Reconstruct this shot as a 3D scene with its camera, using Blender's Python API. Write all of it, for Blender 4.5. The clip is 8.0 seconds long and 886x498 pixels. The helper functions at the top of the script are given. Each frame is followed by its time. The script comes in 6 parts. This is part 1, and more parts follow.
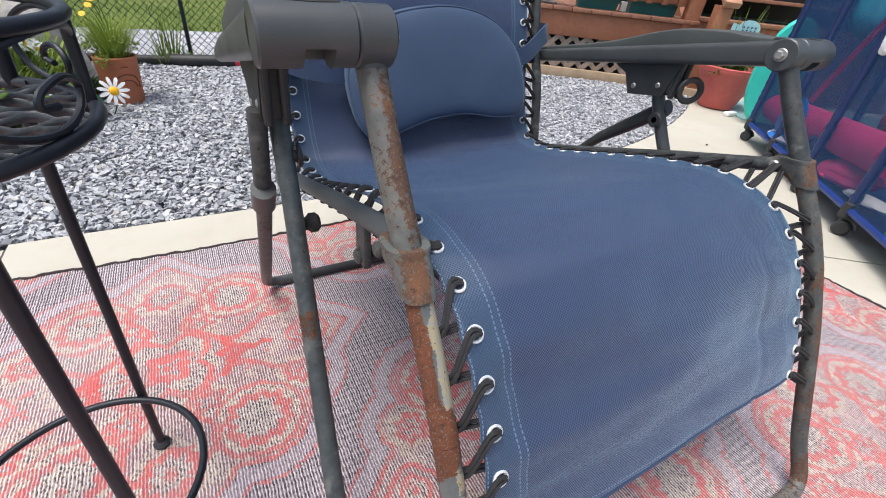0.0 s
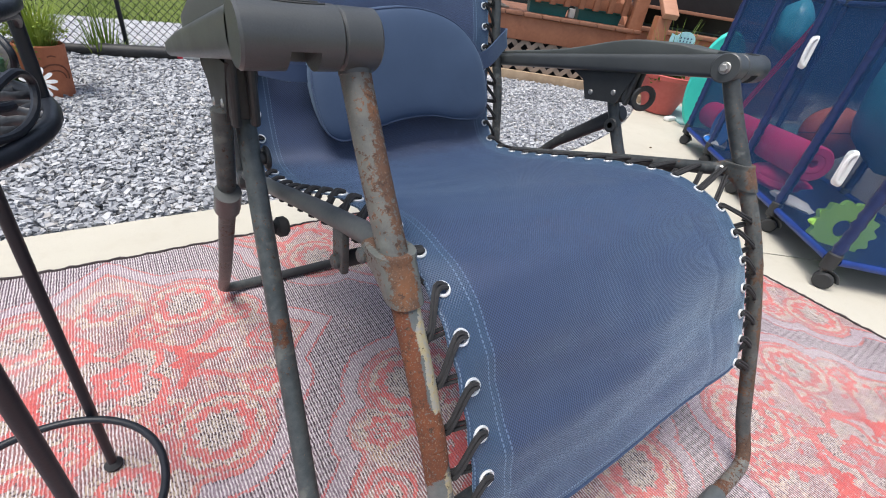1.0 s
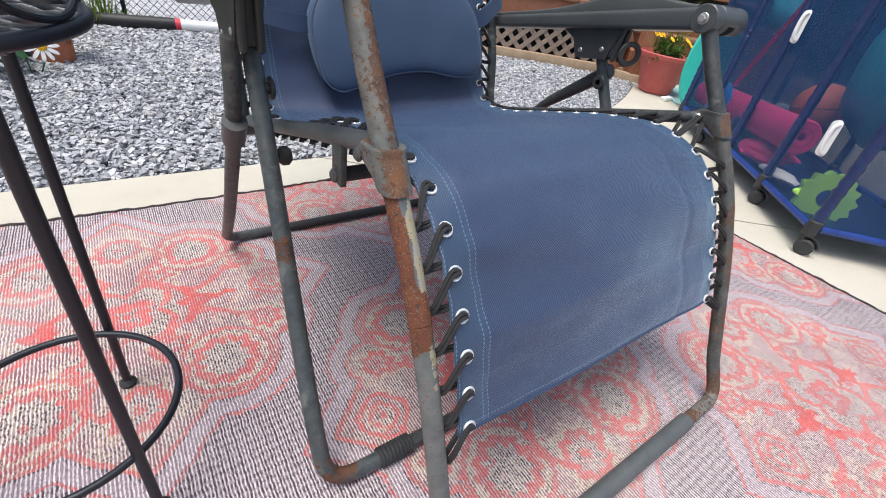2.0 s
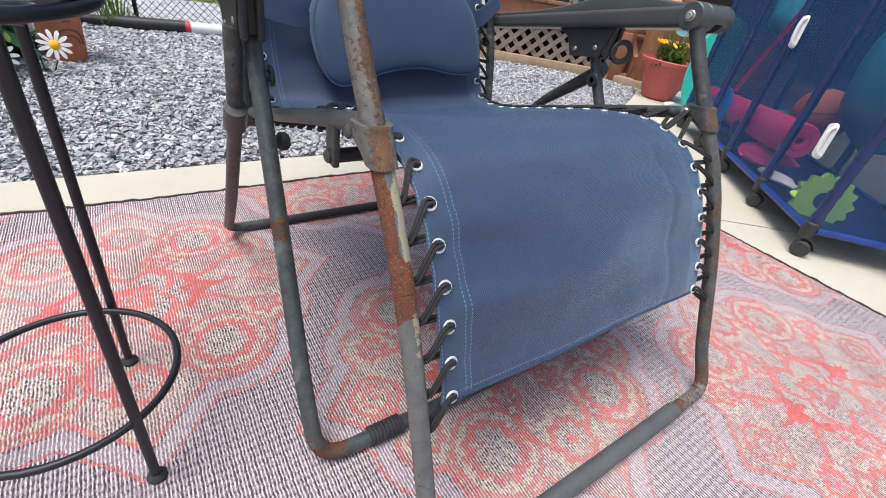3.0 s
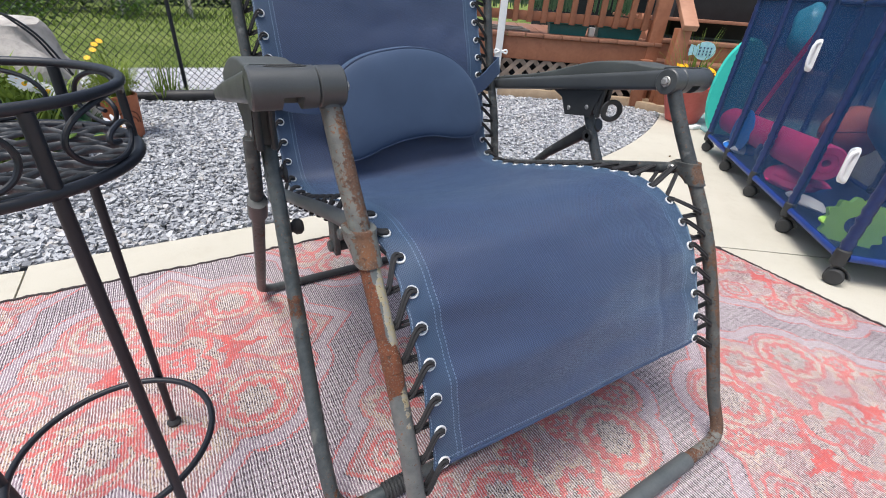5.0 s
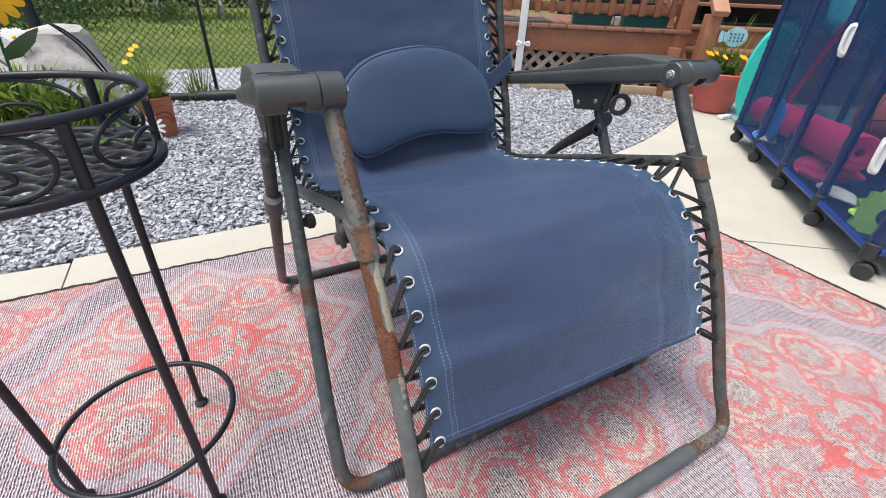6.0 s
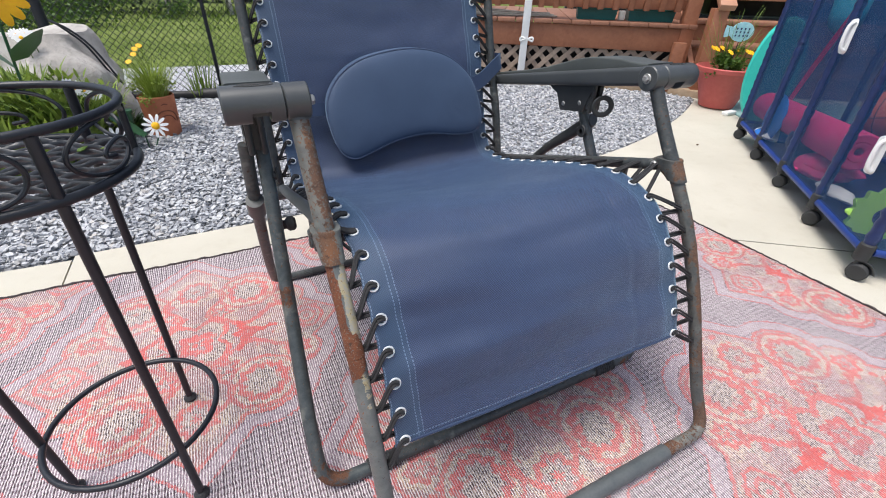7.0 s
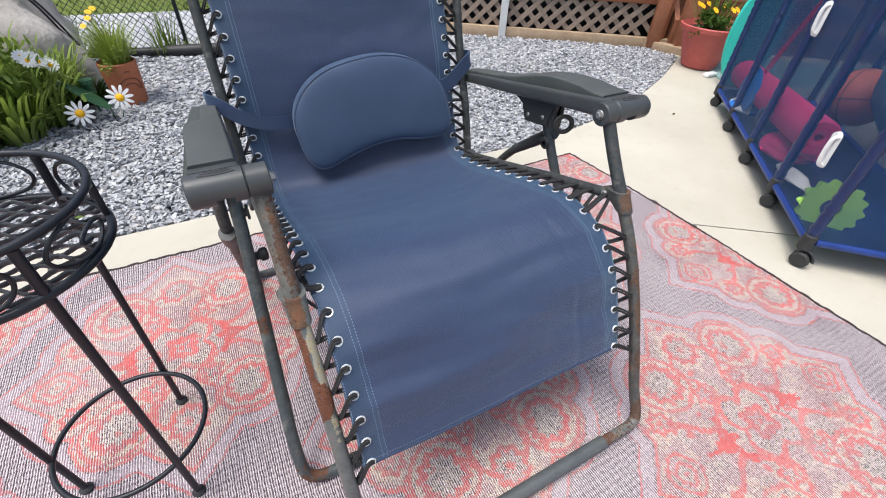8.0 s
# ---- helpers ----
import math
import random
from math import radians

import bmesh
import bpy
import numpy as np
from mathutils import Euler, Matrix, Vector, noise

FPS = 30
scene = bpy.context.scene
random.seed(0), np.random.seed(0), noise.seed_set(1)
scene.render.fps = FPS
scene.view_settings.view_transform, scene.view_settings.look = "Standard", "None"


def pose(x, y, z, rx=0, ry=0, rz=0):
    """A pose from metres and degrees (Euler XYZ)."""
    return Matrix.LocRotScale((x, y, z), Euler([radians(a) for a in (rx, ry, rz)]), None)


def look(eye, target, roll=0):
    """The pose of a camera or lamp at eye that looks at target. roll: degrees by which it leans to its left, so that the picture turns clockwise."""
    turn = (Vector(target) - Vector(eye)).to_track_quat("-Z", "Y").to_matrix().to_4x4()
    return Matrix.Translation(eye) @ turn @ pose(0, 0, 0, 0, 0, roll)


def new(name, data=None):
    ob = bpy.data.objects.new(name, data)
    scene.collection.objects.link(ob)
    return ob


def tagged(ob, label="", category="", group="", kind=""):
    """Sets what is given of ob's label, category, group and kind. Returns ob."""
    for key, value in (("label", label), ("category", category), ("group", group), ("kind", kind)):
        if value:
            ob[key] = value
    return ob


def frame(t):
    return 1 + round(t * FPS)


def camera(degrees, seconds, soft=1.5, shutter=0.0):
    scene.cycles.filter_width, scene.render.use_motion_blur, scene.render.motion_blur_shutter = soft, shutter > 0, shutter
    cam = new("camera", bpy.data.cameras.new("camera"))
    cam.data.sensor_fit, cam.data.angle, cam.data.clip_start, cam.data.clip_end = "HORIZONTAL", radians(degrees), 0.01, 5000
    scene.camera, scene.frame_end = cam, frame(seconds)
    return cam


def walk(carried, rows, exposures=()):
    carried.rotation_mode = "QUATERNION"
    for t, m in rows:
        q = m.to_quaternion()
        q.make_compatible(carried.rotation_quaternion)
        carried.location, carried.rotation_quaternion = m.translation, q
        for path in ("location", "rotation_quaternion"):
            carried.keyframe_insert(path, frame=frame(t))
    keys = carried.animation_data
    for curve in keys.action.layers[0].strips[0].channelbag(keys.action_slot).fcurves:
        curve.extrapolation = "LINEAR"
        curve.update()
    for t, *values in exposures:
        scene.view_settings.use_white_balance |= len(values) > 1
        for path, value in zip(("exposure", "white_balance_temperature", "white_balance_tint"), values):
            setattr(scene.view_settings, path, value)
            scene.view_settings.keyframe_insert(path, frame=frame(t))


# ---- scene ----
cam = camera(92.4, 8.0, soft=1.0)
PATH = [
    (0, (-0.406, -0.095, 0.649), (0.487, 1.314, -0.455), 6.3),
    (0.5, (-0.418, -0.083, 0.647), (0.601, 1.26, -0.427), 8.6),
    (1, (-0.426, -0.082, 0.651), (0.646, 1.215, -0.431), 9.4),
    (1.5, (-0.44, -0.114, 0.627), (0.632, 1.15, -0.492), 9.9),
    (1.7, (-0.448, -0.132, 0.621), (0.619, 1.122, -0.514), 10.3),
    (2.8, (-0.467, -0.194, 0.601), (0.597, 1.085, -0.508), 10.8),
    (3, (-0.459, -0.196, 0.603), (0.595, 1.091, -0.507), 10.7),
    (3.5, (-0.449, -0.194, 0.62), (0.594, 1.129, -0.458), 9.6),
    (4, (-0.443, -0.186, 0.643), (0.578, 1.183, -0.399), 7.8),
    (4.5, (-0.432, -0.2, 0.659), (0.551, 1.21, -0.365), 5.8),
    (4.7, (-0.429, -0.224, 0.674), (0.536, 1.204, -0.341), 5.1),
    (5.8, (-0.413, -0.252, 0.703), (0.424, 1.234, -0.341), 2.5),
    (6, (-0.407, -0.276, 0.706), (0.411, 1.217, -0.343), 2.2),
    (6.5, (-0.384, -0.307, 0.723), (0.407, 1.2, -0.327), 1.9),
    (7, (-0.362, -0.305, 0.725), (0.414, 1.195, -0.345), 1.7),
    (7.5, (-0.351, -0.306, 0.757), (0.423, 1.168, -0.352), 1.4),
    (8, (-0.31, -0.283, 0.883), (0.458, 1.042, -0.403), 2.9),
]
walk(cam, [(t, look(eye, target, roll)) for t, eye, target, roll in PATH], exposures=[(0, 0.75), (8, 0.75)])

# ---------------------------------------------------------------- world and light
world = bpy.data.worlds.new("sky")
scene.world = world
world.use_nodes = True
wn, wl = world.node_tree.nodes, world.node_tree.links
sky = wn.new("ShaderNodeTexSky")
sky.sky_type, sky.sun_disc = "NISHITA", False
sky.sun_elevation, sky.sun_rotation = radians(72), radians(263)
sky.dust_density, sky.air_density = 3.0, 1.0
hsv = wn.new("ShaderNodeHueSaturation")
hsv.inputs["Saturation"].default_value = 0.80
wl.new(sky.outputs[0], hsv.inputs["Color"])
wl.new(hsv.outputs[0], wn["Background"].inputs[0])
wn["Background"].inputs[1].default_value = 0.124
sun = new("sun", bpy.data.lights.new("sun", "SUN"))
sun.data.energy, sun.data.angle, sun.data.color = 1.95, radians(30), (1.0, 0.98, 0.95)
sun.matrix_world = look((-2.1, -0.25, 6.5), (0, 0, 0))

# ---------------------------------------------------------------- mesh helpers
V = Vector


def part(name, bm, material, parent=None, label="", smooth=True):
    me = bpy.data.meshes.new(name)
    bmesh.ops.recalc_face_normals(bm, faces=bm.faces)
    bm.to_mesh(me)
    bm.free()
    if smooth:
        me.shade_smooth()
        me.set_sharp_from_angle(angle=radians(38))
    me.materials.append(material)
    ob = new(name, me)
    if parent:
        ob.parent = parent
        ob.matrix_parent_inverse = world_of(parent).inverted()
    if label:
        tagged(ob, label)
    return ob


def world_of(ob):
    m = Matrix.Translation(ob.location) @ ob.rotation_euler.to_matrix().to_4x4()
    return world_of(ob.parent) @ ob.matrix_parent_inverse @ m if ob.parent else m


def thing(name, at, label, category, group="", kind=""):
    ob = new(name)
    ob.location = at
    ob.empty_display_size = 0.05
    return tagged(ob, label, category, group, kind)


def shared(name, mesh, m, parent=None):
    """One more object on a mesh that others use too."""
    ob = new(name, mesh)
    if parent:
        ob.parent = parent
        ob.matrix_parent_inverse = world_of(parent).inverted()
    ob.matrix_basis = m
    return ob


def catmull(pts, n=6, closed=False):
    pts = [V(p) for p in pts]
    k, out = len(pts), []
    for i in range(k if closed else k - 1):
        a, b, c, d = (pts[(i + j) % k] if closed else pts[min(max(i + j, 0), k - 1)] for j in (-1, 0, 1, 2))
        for q in range(n):
            t = q / n
            out.append(0.5 * (2 * b + (c - a) * t + (2 * a - 5 * b + 4 * c - d) * t * t + (3 * b - a - 3 * c + d) * t ** 3))
    if not closed:
        out.append(pts[-1])
    return out


def fillet(pts, r, n=6):
    """A polyline with its inner corners rounded."""
    pts = [V(p) for p in pts]
    out = [pts[0]]
    for a, b, c in zip(pts, pts[1:], pts[2:]):
        u, w = (a - b), (c - b)
        k = min(r, u.length * 0.49, w.length * 0.49)
        p, q = b + u.normalized() * k, b + w.normalized() * k
        for i in range(n + 1):
            t = i / n
            out.append((1 - t) ** 2 * p + 2 * t * (1 - t) * b + t * t * q)
    return out + [pts[-1]]


def sweep(bm, pts, r, n=10, closed=False, caps=True, flat=1.0):
    """A round rod along a line; r may be a function of the way 0..1."""
    pts = [V(p) for p in pts]
    k = len(pts)
    rad = r if callable(r) else (lambda t: r)
    tang = []
    for i in range(k):
        a, b = (pts[i - 1], pts[(i + 1) % k]) if closed else (pts[max(i - 1, 0)], pts[min(i + 1, k - 1)])
        tang.append((b - a).normalized())
    nrm = tang[0].orthogonal().normalized()
    rings = []
    for i in range(k):
        nrm = (nrm - tang[i] * nrm.dot(tang[i])).normalized()
        bi = tang[i].cross(nrm)
        q = rad(i / max(k - 1, 1))
        rings.append([bm.verts.new(pts[i] + q * (math.cos(2 * math.pi * j / n) * nrm + flat * math.sin(2 * math.pi * j / n) * bi)) for j in range(n)])
    for i in range(k if closed else k - 1):
        a, b = rings[i], rings[(i + 1) % k]
        off = 0
        if closed and i == k - 1:
            off = min(range(n), key=lambda o: (a[0].co - b[o].co).length)
        for j in range(n):
            bm.faces.new((a[j], a[(j + 1) % n], b[(j + 1 + off) % n], b[(j + off) % n]))
    if caps and not closed:
        bm.faces.new(rings[0])
        bm.faces.new(rings[-1])
    return bm


def rod(pts, r, n=10, closed=False, flat=1.0):
    return sweep(bmesh.new(), pts, r, n, closed, flat=flat)


def box(bm, lo, hi, bevel=0.0, m=None, seg=2):
    lo, hi = V(lo), V(hi)
    made = bmesh.ops.create_cube(bm, size=1, matrix=Matrix.Translation((lo + hi) / 2) @ Matrix.Diagonal((*(hi - lo), 1)))
    vs = made["verts"]
    if bevel:
        es = list({e for v in vs for e in v.link_edges})
        vs = list({v for f in bmesh.ops.bevel(bm, geom=es, offset=bevel, segments=seg, affect="EDGES", profile=0.5)["faces"] for v in f.verts} | {v for v in vs if v.is_valid})
    if m is not None:
        bmesh.ops.transform(bm, matrix=m, verts=[v for v in vs if v.is_valid])
    return bm


def lathe(bm, prof, at=(0, 0, 0), n=32, m=None):
    """Turn a list of (radius, height) round z."""
    at, rings = V(at), []
    for r, z in prof:
        rings.append([bm.verts.new(at + V((r * math.cos(2 * math.pi * j / n), r * math.sin(2 * math.pi * j / n), z))) for j in range(n)])
    for a, b in zip(rings, rings[1:]):
        for j in range(n):
            bm.faces.new((a[j], a[(j + 1) % n], b[(j + 1) % n], b[j]))
    bm.faces.new(rings[0])
    bm.faces.new(rings[-1])
    if m is not None:
        bmesh.ops.transform(bm, matrix=m, verts=bm.verts)
    return bm


def cyl(bm, a, b, r, n=20, bevel=0.0):
    a, b = V(a), V(b)
    L = (b - a).length
    e = min(bevel, L / 3)
    m = Matrix.Translation(a) @ (b - a).to_track_quat("Z", "Y").to_matrix().to_4x4()
    prof = [(r - e, 0), (r, e), (r, L - e), (r - e, L)] if e else [(r, 0), (r, L)]
    tmp = lathe(bmesh.new(), prof, n=n, m=m)
    me = bpy.data.meshes.new("tmp")
    tmp.to_mesh(me)
    tmp.free()
    bm.from_mesh(me)
    bpy.data.meshes.remove(me)
    return bm


def loft(bm, rings, caps=True):
    rows = [[bm.verts.new(p) for p in r] for r in rings]
    for a_, b_ in zip(rows, rows[1:]):
        for j in range(len(a_)):
            bm.faces.new((a_[j], a_[(j + 1) % len(a_)], b_[(j + 1) % len(a_)], b_[j]))
    if caps:
        bm.faces.new(rows[0])
        bm.faces.new(rows[-1])
    return bm


def round_rect(x0, x1, z0, z1, r, y, k=4):
    out = []
    for cx, cz, a0 in ((x1 - r, z1 - r, 0), (x0 + r, z1 - r, 90), (x0 + r, z0 + r, 180), (x1 - r, z0 + r, 270)):
        for i in range(k + 1):
            t = radians(a0 + 90 * i / k)
            out.append(V((cx + r * math.cos(t), y, cz + r * math.sin(t))))
    return out


def pydata(name, verts, faces, material, parent=None, uv=None, smooth=False):
    me = bpy.data.meshes.new(name)
    me.from_pydata(verts, [], faces)
    me.materials.append(material)
    me.validate()
    if smooth:
        me.shade_smooth()
    ob = new(name, me)
    if parent:
        ob.parent = parent
        ob.matrix_parent_inverse = world_of(parent).inverted()
    return ob


# ---------------------------------------------------------------- materials
class Nodes:
    """Small shorthand for building node trees."""

    def __init__(self, name):
        self.m = bpy.data.materials.new(name)
        self.m.use_nodes = True
        self.t = self.m.node_tree
        self.b = self.t.nodes["Principled BSDF"]
        self.o = self.t.nodes["Material Output"]

    def add(self, kind, **kw):
        nd = self.t.nodes.new("ShaderNode" + kind)
        for k, v in kw.items():
            setattr(nd, k, v)
        return nd

    def put(self, sock, v):
        if isinstance(v, bpy.types.NodeSocket):
            self.t.links.new(v, sock)
        elif v is not None:
            if sock.type == "RGBA" and len(v) == 3:
                v = (*v, 1)
            sock.default_value = v

    def math(self, op, a, b=None, c=None, clamp=False):
        nd = self.add("Math", operation=op, use_clamp=clamp)
        for s, v in zip(nd.inputs, (a, b, c)):
            self.put(s, v)
        return nd.outputs[0]

    def vec(self, op, a, b=None, out=0):
        nd = self.add("VectorMath", operation=op)
        self.put(nd.inputs[0], a)
        self.put(nd.inputs[1], b)
        return nd.outputs[out]

    def mix(self, f, a, b, blend="MIX"):
        nd = self.add("Mix", data_type="RGBA", blend_type=blend)
        self.put(nd.inputs[0], f)
        self.put(nd.inputs[6], a)
        self.put(nd.inputs[7], b)
        return nd.outputs[2]

    def ramp(self, f, *stops):
        nd = self.add("ValToRGB")
        self.put(nd.inputs[0], f)
        e = nd.color_ramp.elements
        while len(e) < len(stops):
            e.new(0.5)
        for el, (p, c) in zip(e, stops):
            el.position = p
            el.color = (c, c, c, 1) if isinstance(c, (int, float)) else (*c, 1)
        return nd.outputs[0]

    def step(self, v, lo, hi):
        nd = self.add("MapRange", clamp=True)
        self.put(nd.inputs[0], v)
        nd.inputs[1].default_value, nd.inputs[2].default_value = lo, hi
        return nd.outputs[0]

    def pos(self):
        return self.add("NewGeometry").outputs["Position"]

    def obj(self):
        return self.add("TexCoord").outputs["Object"]

    def uv(self):
        return self.add("TexCoord").outputs["UV"]

    def rand(self):
        return self.add("ObjectInfo").outputs["Random"]

    def island(self):
        return self.add("NewGeometry").outputs["Random Per Island"]

    def noise(self, scale, vec=None, detail=4.0, rough=0.55, dist=0.0, out="Fac"):
        nd = self.add("TexNoise")
        self.put(nd.inputs["Vector"], vec)
        nd.inputs["Scale"].default_value, nd.inputs["Detail"].default_value = scale, detail
        nd.inputs["Roughness"].default_value, nd.inputs["Distortion"].default_value = rough, dist
        return nd.outputs[out]

    def voronoi(self, scale, vec=None, feature="F1", out="Distance"):
        nd = self.add("TexVoronoi", feature=feature)
        self.put(nd.inputs["Vector"], vec)
        nd.inputs["Scale"].default_value = scale
        return nd.outputs[out]

    def scaled(self, v, s):
        nd = self.add("Mapping")
        self.put(nd.inputs["Vector"], v)
        nd.inputs["Scale"].default_value = s
        return nd.outputs[0]

    def sep(self, v):
        return self.add_sep(v).outputs

    def add_sep(self, v):
        nd = self.add("SeparateXYZ")
        self.put(nd.inputs[0], v)
        return nd

    def comb(self, x, y, z=0.0):
        nd = self.add("CombineXYZ")
        for s, v in zip(nd.inputs, (x, y, z)):
            self.put(s, v)
        return nd.outputs[0]

    def bump(self, h, strength, dist):
        nd = self.add("Bump")
        nd.inputs["Strength"].default_value, nd.inputs["Distance"].default_value = strength, dist
        self.put(nd.inputs["Height"], h)
        self.put(self.b.inputs["Normal"], nd.outputs[0])

    def done(self, color=None, rough=None, metal=None, spec=None):
        self.put(self.b.inputs["Base Color"], color)
        self.put(self.b.inputs["Roughness"], rough)
        self.put(self.b.inputs["Metallic"], metal)
        self.put(self.b.inputs["Specular IOR Level"], spec)
        return self.m


def grainy(name, c1, c2, scale=20.0, rough=0.6, bump=0.15, dist=0.002, fine=8.0, metal=0.0, spec=0.5, per=0.0):
    """A plain surface with broad and fine variation between two colours."""
    g = Nodes(name)
    p = g.pos()
    a = g.noise(scale, p, 3)
    b = g.noise(scale * fine, p, 3)
    f = g.math("ADD", g.math("MULTIPLY", a, 0.65), g.math("MULTIPLY", b, 0.35))
    f = g.step(f, 0.3, 0.7)
    col = g.mix(f, c1, c2)
    if per:
        r = g.math("ADD", g.math("MULTIPLY", g.rand(), per), 1 - per / 2)
        col = g.mix(1.0, col, g.comb(r, r, r), "MULTIPLY")
    g.bump(b, bump, dist)
    return g.done(col, g.math("ADD", g.math("MULTIPLY", a, 0.2), rough - 0.1), metal, spec)


def rusty(name, rust, paint=((0.038, 0.044, 0.046), (0.075, 0.082, 0.080)), speck=0.5, zones=(), bare=(), rust_tone=((0.060, 0.028, 0.017), (0.140, 0.054, 0.025)), grain_=0.18):
    """Worn painted steel. rust 0..1 spreads small specks; zones (x, z, half width, half height, gain) are rusted
    patches with ragged rims, bare the same for flaking pale undercoat."""
    g = Nodes(name)
    p = g.pos()
    x, _, z = g.sep(p)
    broad = g.noise(14, p, 5, 0.65)
    mid = g.noise(60, p, 5, 0.7)
    fine = g.noise(420, p, 3)
    grit = g.noise(210, p, 4, 0.7)

    def zone(v, zs):
        for xc, zc, wx, wz, gain in zs:
            fx = g.step(g.math("DIVIDE", g.math("ABSOLUTE", g.math("SUBTRACT", x, xc)), wx), 1.5, 0.5)
            fz = g.step(g.math("DIVIDE", g.math("ABSOLUTE", g.math("SUBTRACT", z, zc)), wz), 1.5, 0.5)
            v = g.math("ADD", v, g.math("MULTIPLY", g.math("MULTIPLY", fx, fz), gain))
        return v

    blend = g.math("ADD", g.math("MULTIPLY", broad, 0.56 - 0.35 * grain_), g.math("ADD", g.math("MULTIPLY", mid, 0.44 - 0.65 * grain_), g.math("MULTIPLY", grit, grain_)))
    patch = zone(blend, zones)
    th = 0.72 - 0.34 * rust
    mask = g.step(patch, th - 0.015, th + 0.02)
    pits = g.step(fine, 0.28, 0.42)
    dots = g.step(g.math("ADD", g.math("MULTIPLY", mid, 0.7), g.math("MULTIPLY", fine, 0.3)), 0.62 - 0.12 * speck * rust, 0.66 - 0.12 * speck * rust)
    grain = g.step(g.math("ADD", g.math("MULTIPLY", grit, 0.72), g.math("MULTIPLY", broad, 0.28)), 0.60 - 0.16 * rust * speck, 0.64 - 0.16 * rust * speck)
    mask = g.math("MAXIMUM", g.math("MULTIPLY", mask, pits), g.math("MAXIMUM", dots, grain))
    col_p = g.mix(g.step(mid, 0.35, 0.65), *paint)
    col_p = g.mix(g.step(g.noise(35, p, 4), 0.60, 0.72), col_p, (0.125, 0.132, 0.122))
    if bare:
        under = g.step(zone(g.math("ADD", g.math("MULTIPLY", mid, 0.6), g.math("MULTIPLY", broad, 0.4)), bare), 0.70, 0.72)
        col_p = g.mix(under, col_p, g.mix(g.step(grit, 0.4, 0.62), (0.27, 0.265, 0.235), (0.36, 0.30, 0.16)))
    col_r = g.mix(g.step(mid, 0.3, 0.7), *rust_tone)
    col_r = g.mix(g.step(g.noise(30, p, 3), 0.58, 0.75), col_r, (0.17, 0.072, 0.030))
    col_r = g.mix(g.step(grit, 0.56, 0.64), col_r, (0.045, 0.026, 0.018))
    col_r = g.mix(g.math("MULTIPLY", g.step(fine, 0.60, 0.68), 0.6), col_r, (0.23, 0.145, 0.095))
    g.bump(g.math("ADD", g.math("MULTIPLY", mask, 0.6), g.math("MULTIPLY", fine, 0.5)), 0.35, 0.0012)
    return g.done(g.mix(mask, col_p, col_r), g.math("ADD", g.math("MULTIPLY", mask, 0.38), 0.45), 0.0, 0.45)


def wood(name, c1, c2, axis=(1, 1, 1), per=0.25, rough=0.62):
    g = Nodes(name)
    p = g.scaled(g.obj(), axis)
    r = g.rand()
    p = g.vec("ADD", p, g.comb(g.math("MULTIPLY", r, 7.0), r, g.math("MULTIPLY", r, 3.0)))
    a = g.noise(6, p, 5, 0.6, 1.2)
    b = g.noise(40, p, 4)
    f = g.step(g.math("ADD", g.math("MULTIPLY", a, 0.6), g.math("MULTIPLY", b, 0.4)), 0.3, 0.7)
    k = g.math("ADD", g.math("MULTIPLY", r, per), 1 - per / 2)
    g.bump(b, 0.25, 0.002)
    return g.done(g.mix(1.0, g.mix(f, c1, c2), g.comb(k, k, k), "MULTIPLY"), rough)


M = {}
M["frame"] = rusty("worn painted steel", 0.20, ((0.026, 0.030, 0.032), (0.056, 0.062, 0.061)))
M["frame_rust"] = rusty("rusted painted steel", 0.36, speck=0.5)
M["frame_heavy"] = rusty("heavily rusted steel", 0.60, ((0.10, 0.105, 0.10), (0.18, 0.175, 0.15)), speck=0.9)
GREY_TUBE = ((0.075, 0.078, 0.074), (0.125, 0.122, 0.108))
M["lever_upper"] = rusty("rust-streaked grey tube", 0.33, GREY_TUBE, 0.8, [(-0.2815, 0.530, 0.0080, 0.110, 0.15)], grain_=0.46, rust_tone=((0.055, 0.032, 0.022), (0.120, 0.060, 0.036)))
M["lever_clamp"] = rusty("rusted clamp steel", 0.34, ((0.085, 0.094, 0.090), (0.130, 0.138, 0.125)), 0.8, [(-0.2885, 0.456, 0.0095, 0.040, 0.24)], grain_=0.34, rust_tone=((0.070, 0.038, 0.025), (0.130, 0.066, 0.037)))
M["lever_lower"] = rusty("peeling rusted tube", 0.20, ((0.085, 0.096, 0.096), (0.135, 0.143, 0.138)), 0.4, [(-0.3015, 0.390, 0.0112, 0.062, 0.46), (-0.2885, 0.350, 0.012, 0.019, 0.34)],
                         [(-0.2755, 0.402, 0.0125, 0.048, 0.42), (-0.2805, 0.308, 0.009, 0.028, 0.24)], ((0.085, 0.030, 0.015), (0.165, 0.052, 0.020)))
M["leg_left"] = rusty("slate painted leg tube", 0.17, ((0.036, 0.046, 0.050), (0.072, 0.084, 0.085)), 0.6, [(-0.342, 0.285, 0.012, 0.016, 0.19), (-0.350, 0.02, 0.06, 0.040, 0.20), (-0.334, 0.455, 0.006, 0.05, 0.05)])
M["lever_right"] = rusty("flaking right tube", 0.42, ((0.045, 0.050, 0.050), (0.092, 0.094, 0.086)), 0.7, [(0.316, 0.25, 0.012, 0.13, 0.13), (0.30, 0.04, 0.04, 0.035, 0.15), (0.312, 0.452, 0.02, 0.03, 0.10)], rust_tone=((0.060, 0.036, 0.025), (0.125, 0.070, 0.045)))
